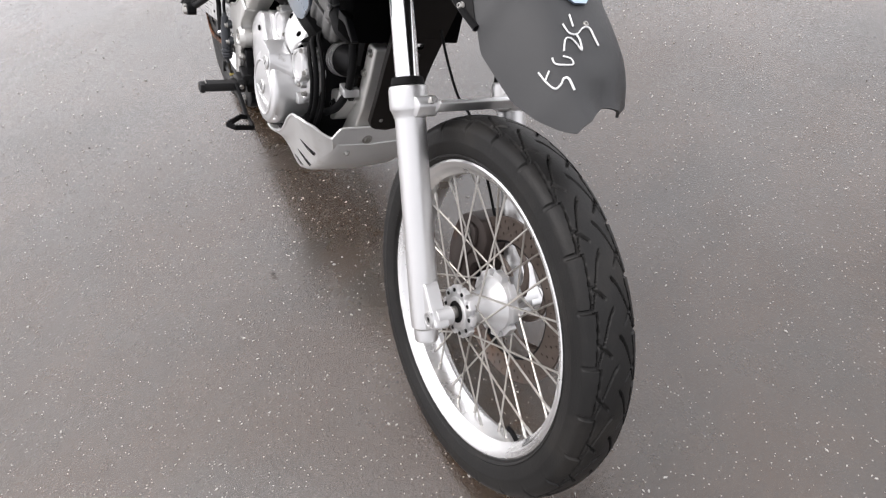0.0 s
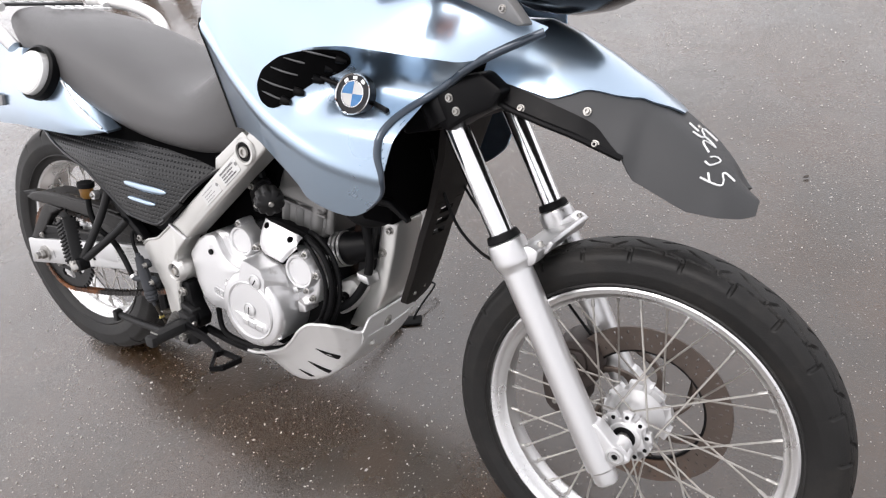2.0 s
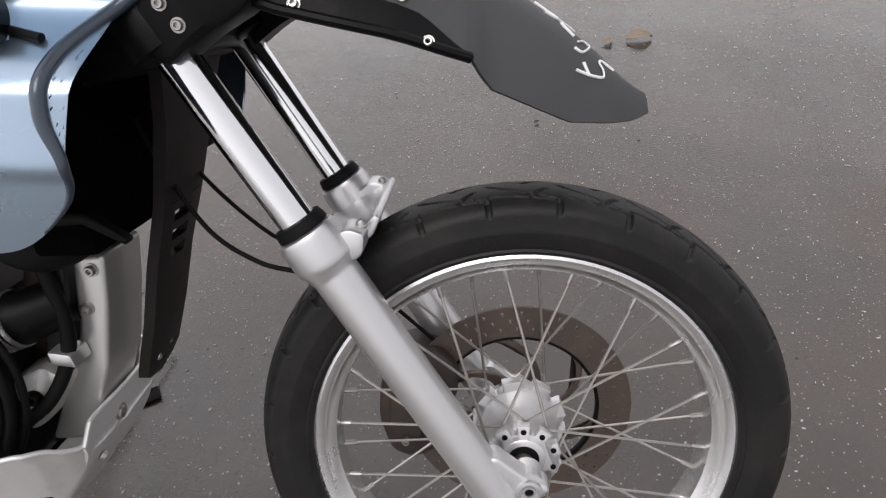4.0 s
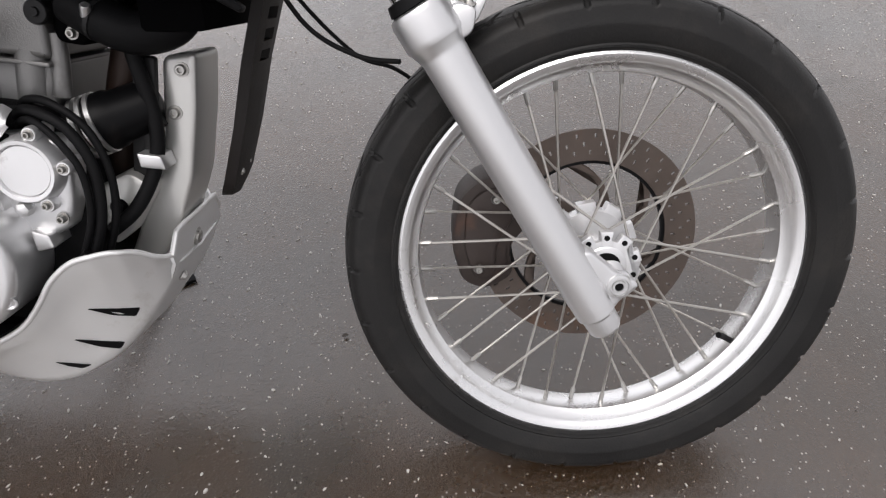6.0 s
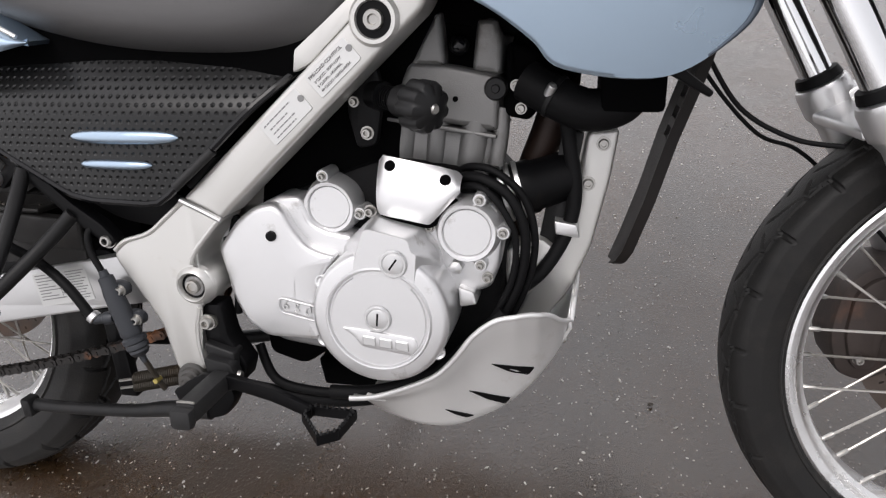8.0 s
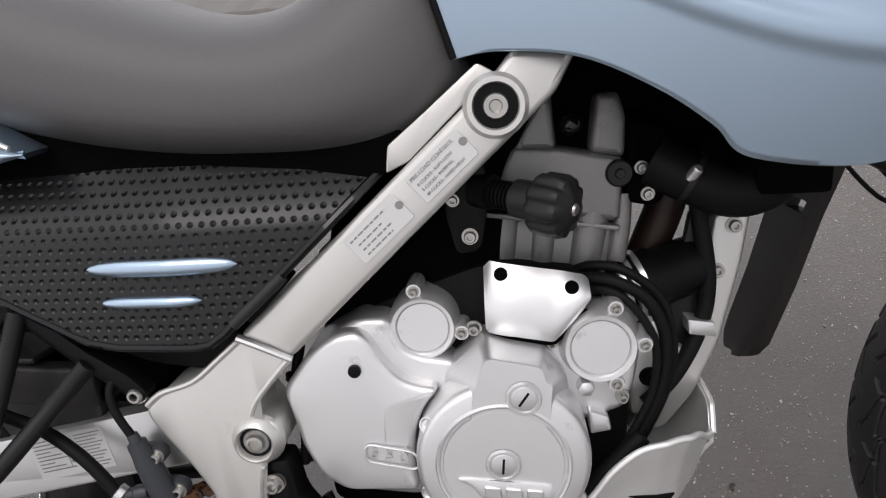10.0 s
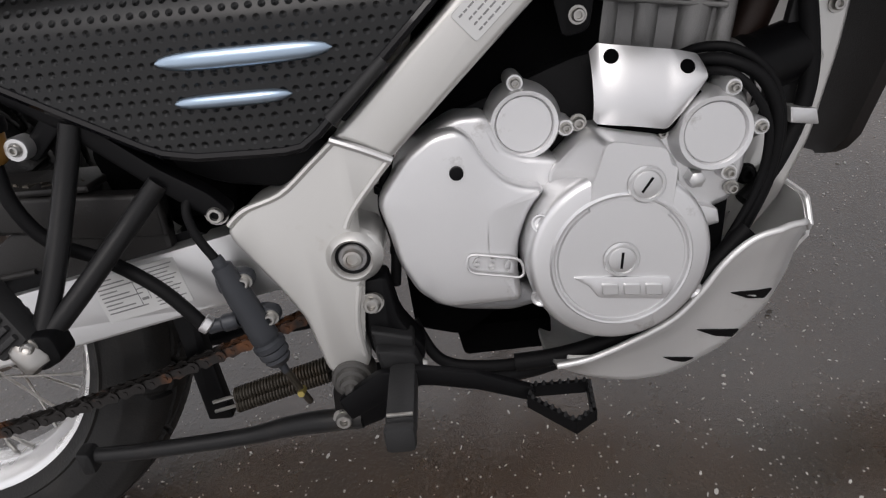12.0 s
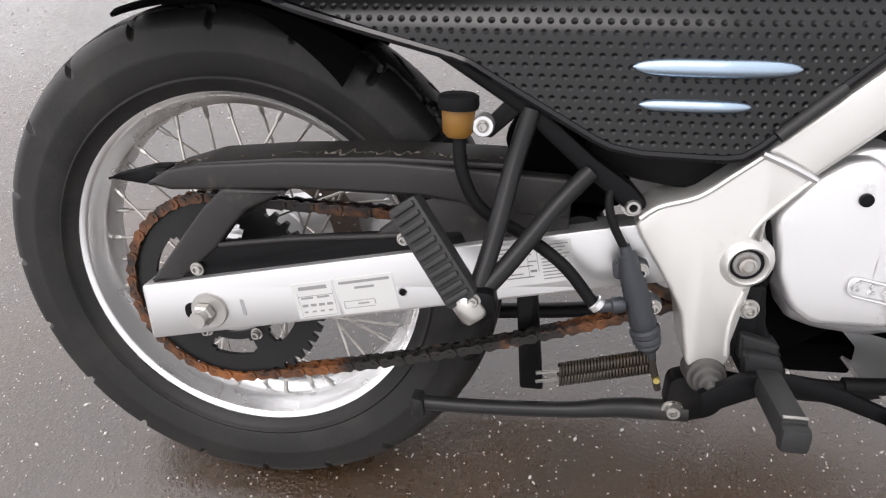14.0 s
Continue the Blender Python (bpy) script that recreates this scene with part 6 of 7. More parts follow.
# ---- bodywork ----
TANK = [  # lower edge, then upper edge, from the rear to the nose
    ((0.756, 0, 0.432), (0.690, 0, 0.652)),
    ((0.790, 0, 0.436), (0.724, 0, 0.686)),
    ((0.850, 0, 0.428), (0.775, 0, 0.710)),
    ((0.905, 0, 0.402), (0.835, 0, 0.722)),
    ((0.945, 0, 0.374), (0.905, 0, 0.722)),
    ((0.975, 0, 0.348), (0.985, 0, 0.712)),
    ((1.062, 0, 0.341), (1.075, 0, 0.698)),
    ((1.118, 0, 0.378), (1.150, 0, 0.686)),
    ((1.130, 0, 0.414), (1.190, 0, 0.679)),
    ((1.121, 0, 0.456), (1.225, 0, 0.671)),
    ((1.134, 0, 0.508), (1.260, 0, 0.661)),
    ((1.203, 0, 0.562), (1.288, 0, 0.653)),
    ((1.262, 0, 0.600), (1.306, 0, 0.647)),
    ((1.324, 0, 0.633), (1.328, 0, 0.639)),
]
LOW, HIGH = curve([t[0] for t in TANK], 7), curve([t[1] for t in TANK], 7)
BROW = [(0.86, 0.530), (0.895, 0.558), (0.93, 0.578), (0.98, 0.592), (1.04, 0.598), (1.12, 0.595), (1.23, 0.587), (1.36, 0.640)]


EDGE = [(0.64, 0.650), (0.700, 0.610), (0.750, 0.570), (0.790, 0.540), (0.875, 0.486), (0.940, 0.457), (1.010, 0.434), (1.080, 0.424), (1.130, 0.420), (1.40, 0.40)]
FULL = [(0.64, 0.160), (0.72, 0.176), (0.80, 0.200), (0.90, 0.222), (1.00, 0.231), (1.08, 0.230), (1.14, 0.220), (1.20, 0.198), (1.27, 0.165), (1.346, 0.128)]
CREST = [(0.64, 0.664), (0.70, 0.696), (0.77, 0.717), (0.85, 0.7225), (0.92, 0.723), (0.985, 0.722), (1.08, 0.738), (1.16, 0.765), (1.25, 0.790), (1.35, 0.800)]


def smooth_lerp(table, x, d=0.03):
    return (lerp(table, x - d) + lerp(table, x - d / 2) + lerp(table, x) + lerp(table, x + d / 2) + lerp(table, x + d)) / 5


def tank_point(u, v, lift=0.0):
    """A place on the fairing's right side; u from rear to nose, v from the lower to the upper edge."""
    k = min(max(u, 0), 1) * (len(LOW) - 1)
    i = min(int(k), len(LOW) - 2)
    lo, hi = LOW[i].lerp(LOW[i + 1], k - i), HIGH[i].lerp(HIGH[i + 1], k - i)
    x, z = lo.x + (hi.x - lo.x) * v, lo.z + (hi.z - lo.z) * v
    edge, full, crest = smooth_lerp(EDGE, x), smooth_lerp(FULL, x), smooth_lerp(CREST, x, 0.02)
    base = min(edge, crest - 0.06)
    t = min(max((z - base) / (crest - base), 0), 1)
    y = -full * max(1 - 0.26 * t - 0.74 * t ** 3.2, 0) ** 0.58
    below = edge - z
    if below > 0:
        y += 0.26 * below * soft_step(0, 0.02, below)
    else:
        y += 0.005 * soft_step(0, 0.012, -below) * (1 - soft_step(0.02, 0.075, -below)) * (1 - soft_step(0.98, 1.08, x))
    gap = smooth_lerp(BROW, x, 0.015) - z
    if gap > 0:
        y += 0.058 * math.sin(math.pi / 2 * min(gap / 0.058, 1)) * (1 - soft_step(0.056, 0.126, gap)) * soft_step(0.92, 1.03, x)
    return Vector((x, y - lift, z))


HOLE = rounded([(0.948, 0.689), (0.959, 0.699), (0.986, 0.705), (1.028, 0.706), (1.053, 0.697), (1.061, 0.685), (1.028, 0.673), (0.986, 0.668), (0.959, 0.677)], 0.006)


def inside(x, z, ring):
    hit = False
    for (ax, az), (bx, bz) in zip(ring, ring[1:] + ring[:1]):
        if (az > z) != (bz > z) and x < (bx - ax) * (z - az) / (bz - az) + ax:
            hit = not hit
    return hit


def tank_shell(side):
    """One side of the fairing, with the opening beside the tank's top on the right."""
    nu, nv = 200, 120
    bm = bmesh.new()
    flat = []
    for i in range(nu + 1):
        u, lo, hi = i / nu, 0.05, 0.95
        for _ in range(22):
            v = (lo + hi) / 2
            p = tank_point(u, v)
            lo, hi = (v, hi) if p.z < smooth_lerp(BROW, p.x, 0.015) else (lo, v)
        flat.append([tank_point(u, lo * j / 70 if j <= 70 else lo + (1 - lo) * (j - 70) / (nv - 70)) for j in range(nv + 1)])
    grid = [[bm.verts.new(Vector((p.x, p.y * side, p.z))) for p in row] for row in flat]
    for i in range(nu):
        for j in range(nv):
            mid = (flat[i][j] + flat[i + 1][j + 1]) / 2
            if side == 1 and 0.94 < mid.x < 1.07 and mid.z > 0.66 and inside(mid.x, mid.z, HOLE):
                continue
            if side == -1 and mid.x > 1.255:
                continue
            bm.faces.new((grid[i][j], grid[i + 1][j], grid[i + 1][j + 1], grid[i][j + 1]))
    bmesh.ops.remove_doubles(bm, verts=bm.verts[:], dist=0.0002)
    rim = [e for e in bm.edges if e.is_boundary]
    faces = bm.faces[:]
    twin = {v: bm.verts.new(v.co + Vector((-0.0018, 0.0022 * side, -0.0008))) for v in bm.verts[:]}
    for f in faces:
        bm.faces.new([twin[v] for v in reversed(f.verts)])
    for e in rim:
        p, q = e.verts
        bm.faces.new((p, q, twin[q], twin[p]))
    return bm


tank = part("tank_fairing", tank_shell(1), PAINT, bike, "pale metallic blue tank fairing", smooth=50)
part("tank_fairing_left", tank_shell(-1), PAINT, tank, smooth=50)
# block added to keep light out; its black is the shade under the shells
part("tank_core", loft([[Vector((x, y, z)) for y, z in ((-w, zb), (-w, zt), (w, zt), (w, zb))] for x, w, zb, zt in ((0.72, 0.08, 0.47, 0.60), (0.85, 0.12, 0.43, 0.66), (1.0, 0.13, 0.41, 0.66), (1.14, 0.10, 0.50, 0.62))]), VOID, tank, "inner tank filler in shade black")
part("seam", tube([tank_point(u, 1.0, -0.001) + Vector((0, -0.001, 0.0005)) for u in [0.28 + 0.012 * k for k in range(8)]], 0.0012, 6, 1), BLACK, tank)
part("cap_seam", tube([tank_point(u, 0.90, 0.0) for u in [0.16 + 0.02 * k for k in range(14)]], 0.0012, 6, 1), PAINT_DARK, tank)
part("front_edge", tube([tank_point(u, 0.004, 0.0) for u in [0.50 + 0.50 * k / 70 for k in range(71)]], [0.0012 + 0.0053 * min(k / 26, 1) for k in range(71)], 10, 1), PAINT_DARK, tank, "darker lower edge of the nose")
part("rear_edge", tube([tank_point(0.0, 0.06 * k, -0.002) + Vector((-0.002, 0, 0)) for k in range(15)], 0.0035, 10, 1), RUBBER, tank, "black rubber edge between tank and seat")


TABLE = np.array([(i / 150, j / 80, *tank_point(i / 150, j / 80).xz) for i in range(30, 150) for j in range(4, 78)])


def find_uv(x, z):
    """The fairing's u and v at a place seen from the side."""
    k = int(np.argmin((TABLE[:, 2] - x) ** 2 + (TABLE[:, 3] - z) ** 2))
    u, v = float(TABLE[k, 0]), float(TABLE[k, 1])
    for _ in range(4):
        p, a, b = tank_point(u, v), tank_point(u + 1e-3, v), tank_point(u, v + 1e-3)
        ax, az, bx, bz = (a.x - p.x) * 1e3, (a.z - p.z) * 1e3, (b.x - p.x) * 1e3, (b.z - p.z) * 1e3
        det = ax * bz - bx * az
        if abs(det) < 1e-9:
            break
        u += min(max(((x - p.x) * bz - (z - p.z) * bx) / det, -0.02), 0.02)
        v += min(max(((z - p.z) * ax - (x - p.x) * az) / det, -0.02), 0.02)
    return u, v


def surface_at(x, z, lift):
    u, v = find_uv(x, z)
    p = tank_point(u, v, lift)
    du, dv = tank_point(u + 0.01, v) - tank_point(u - 0.01, v), tank_point(u, v + 0.012) - tank_point(u, v - 0.012)
    n = du.cross(dv).normalized()
    return p, (n if n.y < 0 else -n)


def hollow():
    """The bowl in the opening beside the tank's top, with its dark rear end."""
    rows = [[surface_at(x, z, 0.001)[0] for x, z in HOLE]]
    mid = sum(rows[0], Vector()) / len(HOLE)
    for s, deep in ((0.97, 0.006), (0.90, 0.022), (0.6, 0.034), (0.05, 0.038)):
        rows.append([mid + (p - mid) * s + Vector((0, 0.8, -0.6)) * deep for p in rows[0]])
    # the bowl's shade is put into its darker colour
    ob = part("tank_recess", loft(rows), PAINT_DARK, tank, "recess beside the tank top, its shade in a darker blue")
    part("recess_rim", tube(rows[0] + rows[0][:2], 0.0022, 8, 1), PAINT, ob)
    p = mid + Vector((-0.045, 0.004, 0.0))
    part("recess_end", slab(rounded([(p.x - 0.004, p.z - 0.004), (p.x + 0.006, p.z + 0.012), (p.x + 0.018, p.z + 0.014), (p.x + 0.012, p.z - 0.014)], 0.004), p.y, p.y + 0.03, 0.002), RUBBER, ob)


hollow()


def vent():
    """The opening behind the badge, a sheet on the skin coloured as the shade inside, with its louvres."""
    out = rounded([(0.870, 0.527), (0.885, 0.552), (0.918, 0.574), (0.956, 0.584), (0.993, 0.589), (1.032, 0.590), (1.040, 0.582), (1.034, 0.571), (1.011, 0.555), (0.975, 0.538), (0.958, 0.522), (0.940, 0.506), (0.919, 0.495), (0.903, 0.493), (0.883, 0.500), (0.873, 0.513)], 0.010, 4)
    mid = Vector((0.940, 0.548))
    rows = []
    for s in (1.0, 0.85, 0.7, 0.55, 0.4, 0.25, 0.02):
        rows.append([surface_at(mid.x + (p[0] - mid.x) * s, mid.y + (p[1] - mid.y) * s, 0.0012 if s == 1.0 else 0.002)[0] for p in out])
    ob = part("side_vent", loft(rows), VOID, tank, "air vent with louvres on a shade-black sheet")
    for ax, az, bx, bz in ((0.965, 0.586, 1.015, 0.577), (0.932, 0.573, 0.992, 0.561), (0.907, 0.557, 0.975, 0.544), (0.886, 0.537, 0.952, 0.525), (0.888, 0.518, 0.934, 0.510)):
        a, m, b = surface_at(ax, az, 0.003)[0], surface_at((ax + bx) / 2, (az + bz) / 2 + 0.001, 0.005)[0], surface_at(bx, bz, 0.004)[0]
        part("louvre", tube([a, m, b], [0.0008, 0.0018, 0.0012], 8, 4), BLADE, ob, "grey louvre blade")
        tip = surface_at(bx + 0.014, bz - 0.004, 0.003)[0]
        part("louvre_tip", tube([b, b.lerp(tip, 0.6), tip], [0.0075, 0.0065, 0.004], 10, 4), BLACK, ob)


vent()


def badge():
    """The round badge as plain shapes: dark ring, four quarters, and short bars."""
    p, n = surface_at(1.055, 0.522, 0.0)
    n = (n * 0.5 + Vector((0.05, -1.0, 0.05))).normalized()
    m = Matrix.Translation(p + n * 0.020) @ frame_to(n) @ Matrix.Diagonal((0.84, 0.84, 1, 1))
    turn = frame_to(n)
    up = (turn.inverted() @ Vector((0, 0, 1))).xy.normalized()
    ob = part("round_badge", lathe([(0.0, 0.004), (0.0345, 0.004), (0.036, 0.006), (0.038, 0.005), (0.039, -0.010), (0.0, -0.010)], (0, 0, 0), (0, 0, 1), 64), GLOSS, tank, "round badge with dark ring and blue and white quarters", at=m)
    part("ring", lathe([(0.0345, 0.0055), (0.0362, 0.0072), (0.0375, 0.006), (0.0362, 0.0045)], (0, 0, 0), (0, 0, 1), 64, closed=True), CHROME, ob)
    part("inner_ring", lathe([(0.0222, 0.004), (0.0228, 0.006), (0.0238, 0.006), (0.0242, 0.004)], (0, 0, 0), (0, 0, 1), 64, closed=True), CHROME, ob)
    base = math.atan2(up.y, up.x)
    for q in range(4):
        bm = bmesh.new()
        c = bm.verts.new((0, 0, 0.0052))
        arc = [bm.verts.new((0.0222 * math.cos(base + math.pi / 2 * (q + k / 8)), 0.0222 * math.sin(base + math.pi / 2 * (q + k / 8)), 0.0052)) for k in range(9)]
        for a, b in zip(arc, arc[1:]):
            bm.faces.new((c, a, b))
        bmesh.ops.solidify(bm, geom=bm.faces[:], thickness=-0.0008)
        part("quarter", bm, BADGE_BLUE if q % 2 == 0 else WHITE, ob, "blue quarter" if q % 2 == 0 else "white quarter", smooth=0)
    for a in (-38, 0, 38):
        d = base + radians(a)
        part("badge_bar", box(-0.0045, 0.0045, -0.0030, 0.0030, 0.004, 0.0052, 0.0005), WHITE, ob, at=Matrix.Translation((0.0292 * math.cos(d), 0.0292 * math.sin(d), 0)) @ pose(0, 0, 0, 0, 0, math.degrees(d) - 90))
    for nm, ends in (("badge_stalk", ((0.985, 0.546), (1.030, 0.531))), ("badge_tail", ((1.085, 0.517), (1.113, 0.510)))):
        part(nm, tube([surface_at(x, z, 0.005)[0] for x, z in ends], 0.0042, 10, 1), BLACK, tank)


badge()

# ---- nose: screen panels, headlamp, indicator ----
NOSE = [(1.150, 0.752, 0.045, 0.095), (1.200, 0.736, 0.060, 0.112), (1.260, 0.724, 0.070, 0.114), (1.310, 0.718, 0.066, 0.106), (1.350, 0.716, 0.056, 0.092), (1.380, 0.716, 0.042, 0.074), (1.393, 0.718, 0.028, 0.055)]
secs = []
for x, zc, h, w in NOSE:
    ring = []
    for k in range(32):
        a = 2 * math.pi * k / 32
        c, s = math.cos(a), math.sin(a)
        ring.append(Vector((x - 0.02 * s, w * abs(c) ** 0.7 * (1 if c > 0 else -1), zc + h * abs(s) ** 0.75 * (1 if s > 0 else -1))))
    secs.append(ring)
nose = part("headlamp_cowl", loft(secs), GLOSS, bike, "gloss black headlamp cowl")
lamp = part("headlamp", lathe([(0.0, -0.012), (0.030, -0.010), (0.044, 0.0), (0.047, 0.004), (0.047, -0.020), (0.0, -0.022)], (0, 0, 0), (0, 0, 1), 40), REFLECTOR, bike, "pale amber-tinted headlamp", at=Matrix.Translation((1.352, -0.086, 0.745)) @ frame_to((0.80, -0.55, 0.22)) @ Matrix.Diagonal((1.35, 1.35, 1.3, 1)))
part("lamp_lens", lathe([(0.047, 0.004), (0.036, 0.012), (0.018, 0.016), (0.0, 0.017), (0.0, 0.014), (0.018, 0.013), (0.035, 0.009), (0.045, 0.003)], (0, 0, 0), (0, 0, 1), 40), LENS, lamp, "clear headlamp lens")
screen = part("screen_side_panel", slab(rounded([(1.120, 0.698), (1.162, 0.742), (1.188, 0.746), (1.246, 0.706), (1.296, 0.668), (1.318, 0.643), (1.308, 0.640), (1.205, 0.674)], 0.008), -0.166, -0.140, 0.004), GREY, bike, "grey plastic screen side panel")
for x, z in ((1.186, 0.730), (1.246, 0.692), (1.284, 0.661)):
    bolt(screen, x, -0.167, z, 0.0048, 0.004)
ind = part("indicator", slab(rounded([(1.178, 0.668), (1.210, 0.671), (1.217, 0.692), (1.210, 0.712), (1.178, 0.714)], 0.013), -0.268, -0.212, 0.006, 3, 0.003), AMBER, bike, "orange turn indicator on a black stalk")
part("indicator_body", slab(rounded([(1.150, 0.676), (1.180, 0.667), (1.180, 0.715), (1.152, 0.706)], 0.008), -0.266, -0.212, 0.006, 3), RUBBER, ind, "black indicator housing")
part("stalk", tube([(1.165, -0.225, 0.690), (1.165, -0.185, 0.694), (1.160, -0.14, 0.700)], 0.010, 12, 4), RUBBER, ind)
part("indicator_back", box(1.176, 1.180, -0.262, -0.216, 0.672, 0.711, 0.002), REFLECTOR, ind)
stem = part("handlebar_mount", slab(rounded([(1.045, 0.690), (1.060, 0.715), (1.092, 0.732), (1.112, 0.726), (1.114, 0.702), (1.085, 0.692), (1.060, 0.676)], 0.010), -0.165, -0.120, 0.008), ALU, bike, "silver steering stop bracket")
bolt(stem, 1.100, -0.167, 0.718, 0.006, 0.005)
part("brake_banjo", tube([(1.120, -0.150, 0.702), (1.105, -0.158, 0.688), (1.088, -0.160, 0.690)], 0.006, 10, 4), CHROME, stem)
part("handlebar", tube([(1.06, -0.38, 0.86), (1.08, -0.22, 0.85), (1.10, -0.08, 0.80), (1.10, 0.08, 0.80), (1.08, 0.22, 0.85), (1.06, 0.38, 0.86)], 0.011, 12, 6), BLACK, bike, "black handlebar")
part("steering_head", tube([(1.155, 0, 0.56), (1.085, 0, 0.78)], 0.035, 16, 1), BLACK, bike, "black steering head")
part("control_cables", tube([(1.03, -0.10, 0.78), (1.045, -0.12, 0.745), (1.075, -0.12, 0.735), (1.11, -0.10, 0.755)], 0.007, 8, 6), RUBBER, bike, "black control cables")

# ---- beak over the front wheel ----
BEAK = [(1.225, 0.112, 0.545, 0.640), (1.285, 0.120, 0.524, 0.640), (1.335, 0.123, 0.512, 0.622), (1.385, 0.120, 0.500, 0.597), (1.425, 0.115, 0.486, 0.574), (1.452, 0.111, 0.477, 0.560), (1.465, 0.109, 0.452, 0.551),
        (1.510, 0.101, 0.431, 0.522), (1.540, 0.095, 0.417, 0.501), (1.580, 0.083, 0.413, 0.469), (1.608, 0.064, 0.412, 0.448), (1.622, 0.052, 0.416, 0.437)]


def beak_point(x, s, lift=0.0):
    """A place on the beak; s: -1 at its right edge, 0 on the ridge, 1 at its left edge."""
    w, e, t = (lerp([(r[0], r[k]) for r in BEAK], x) for k in (1, 2, 3))
    a = abs(s)
    p = lerp([(1.42, 1.9), (1.53, 3.0)], x)
    x -= 0.030 * max(0, s) * soft_step(1.54, 1.622, x)
    x -= 0.022 * max(0, 1 - a / 0.6) * soft_step(1.57, 1.622, x)
    return Vector((x, (w + lift * 0.7) * math.copysign(a ** 0.85, s) * (1 - 0.25 * soft_step(1.54, 1.62, x) if s > 0 else 1), e + (t - e) * (1 - a ** p) + lift * (1 - a) + lift * 0.5))


def beak_skin(x0, x1, edge, lift, thick, nx=44, ns=36):
    bm = bmesh.new()
    grid = []
    for i in range(nx + 1):
        x = x0 + (x1 - x0) * i / nx
        lim = edge(x)
        grid.append([bm.verts.new(beak_point(x, -lim + 2 * lim * j / ns, lift)) for j in range(ns + 1)])
    for i in range(nx):
        for j in range(ns):
            bm.faces.new((grid[i][j], grid[i + 1][j], grid[i + 1][j + 1], grid[i][j + 1]))
    bmesh.ops.remove_doubles(bm, verts=bm.verts[:], dist=0.0002)
    return thicken(bm, thick)


beak = part("front_mudguard", beak_skin(1.225, 1.622, lambda x: 1.0, 0.0, 0.004), PLASTIC, bike, "dark grey plastic beak mudguard with chalk marks", smooth=50)
part("beak_top", beak_skin(1.228, 1.502, lambda x: lerp([(1.228, 0.88), (1.335, 0.84), (1.345, 0.82), (1.364, 0.74), (1.380, 0.65), (1.395, 0.60), (1.440, 0.47), (1.475, 0.29), (1.502, 0.06)], x), 0.004, 0.003), PAINT, beak, "pale metallic blue upper beak", smooth=50)
for x, s in ((1.391, -0.80), (1.413, -0.99), (1.300, -0.97)):
    p = beak_point(x, s, 0.003)
    bolt(beak, p.x, p.y - 0.001, p.z, 0.005, 0.004, (0, -0.95, 0.3))
strip = bmesh.new()
cells = [[strip.verts.new(beak_point(1.228 + 0.224 * i / 24, -1.0 + 0.14 * j / 4 * (1 - soft_step(1.40, 1.452, 1.228 + 0.224 * i / 24) * 0.9), 0.0025)) for j in range(5)] for i in range(25)]
for a, b in zip(cells, cells[1:]):
    for j in range(4):
        strip.faces.new((a[j], b[j], b[j + 1], a[j + 1]))
part("beak_underside", thicken(strip, 0.002), BLACK, beak, "black lower strip of the beak", smooth=50)
part("beak_rib", tube([beak_point(1.23 + 0.22 * k / 12, -1.0, 0.001) for k in range(13)], 0.005, 8, 1), BLACK, beak)
bolt(beak, 1.522, 0.0, 0.513, 0.0045, 0.003, (0.55, 0, 0.83))

STROKES = [
    [(1.547, -0.76), (1.562, -0.75), (1.574, -0.715), (1.575, -0.635), (1.572, -0.575), (1.575, -0.515), (1.588, -0.525)],
    [(1.555, -0.675), (1.56, -0.76)],
    [(1.547, -0.585), (1.554, -0.585), (1.561, -0.485), (1.564, -0.375), (1.558, -0.375), (1.552, -0.465)],
    [(1.548, -0.425), (1.538, -0.35), (1.538, -0.275), (1.545, -0.215), (1.552, -0.175), (1.542, -0.15), (1.534, -0.175)],
    [(1.521, -0.3), (1.532, -0.265), (1.535, -0.165), (1.528, -0.05), (1.528, 0.015), (1.538, 0.035), (1.548, 0.06)],
    [(1.512, -0.165), (1.526, -0.175)],
]


def chalk():
    for k, line in enumerate(STROKES):
        pts = curve([beak_point(x, s, 0.0012) for x, s in line], 5)
        part("chalk_digit", tube(pts, 0.0015, 6, 1, flat=0.7), CHALK, beak, "white chalk numeral")


chalk()
for side in (-1, 1):
    part("beak_bracket", slab(rounded([(1.150, 0.500), (1.180, 0.560), (1.240, 0.575), (1.280, 0.552), (1.262, 0.524), (1.225, 0.505), (1.190, 0.480)], 0.010), side * 0.138, side * 0.085, 0.008), BLACK, bike, "black plastic yoke cover")
yoke_cover = [c for c in bike.children if c.name.startswith("beak_bracket")][0]
bolt(yoke_cover, 1.192, -0.139, 0.533, 0.0055, 0.004), bolt(yoke_cover, 1.205, -0.139, 0.515, 0.0055, 0.004)

# ---- seat, tail and side panel ----
SEATS = [(-0.060, 0.600, 0.095, 0.530), (0.020, 0.600, 0.125, 0.490), (0.120, 0.592, 0.150, 0.452), (0.220, 0.578, 0.163, 0.418), (0.320, 0.554, 0.170, 0.390), (0.420, 0.522, 0.173, 0.366), (0.500, 0.496, 0.174, 0.355),
         (0.570, 0.486, 0.173, 0.351), (0.630, 0.494, 0.170, 0.350), (0.680, 0.524, 0.164, 0.355), (0.718, 0.562, 0.156, 0.368), (0.748, 0.592, 0.142, 0.396)]
secs = []
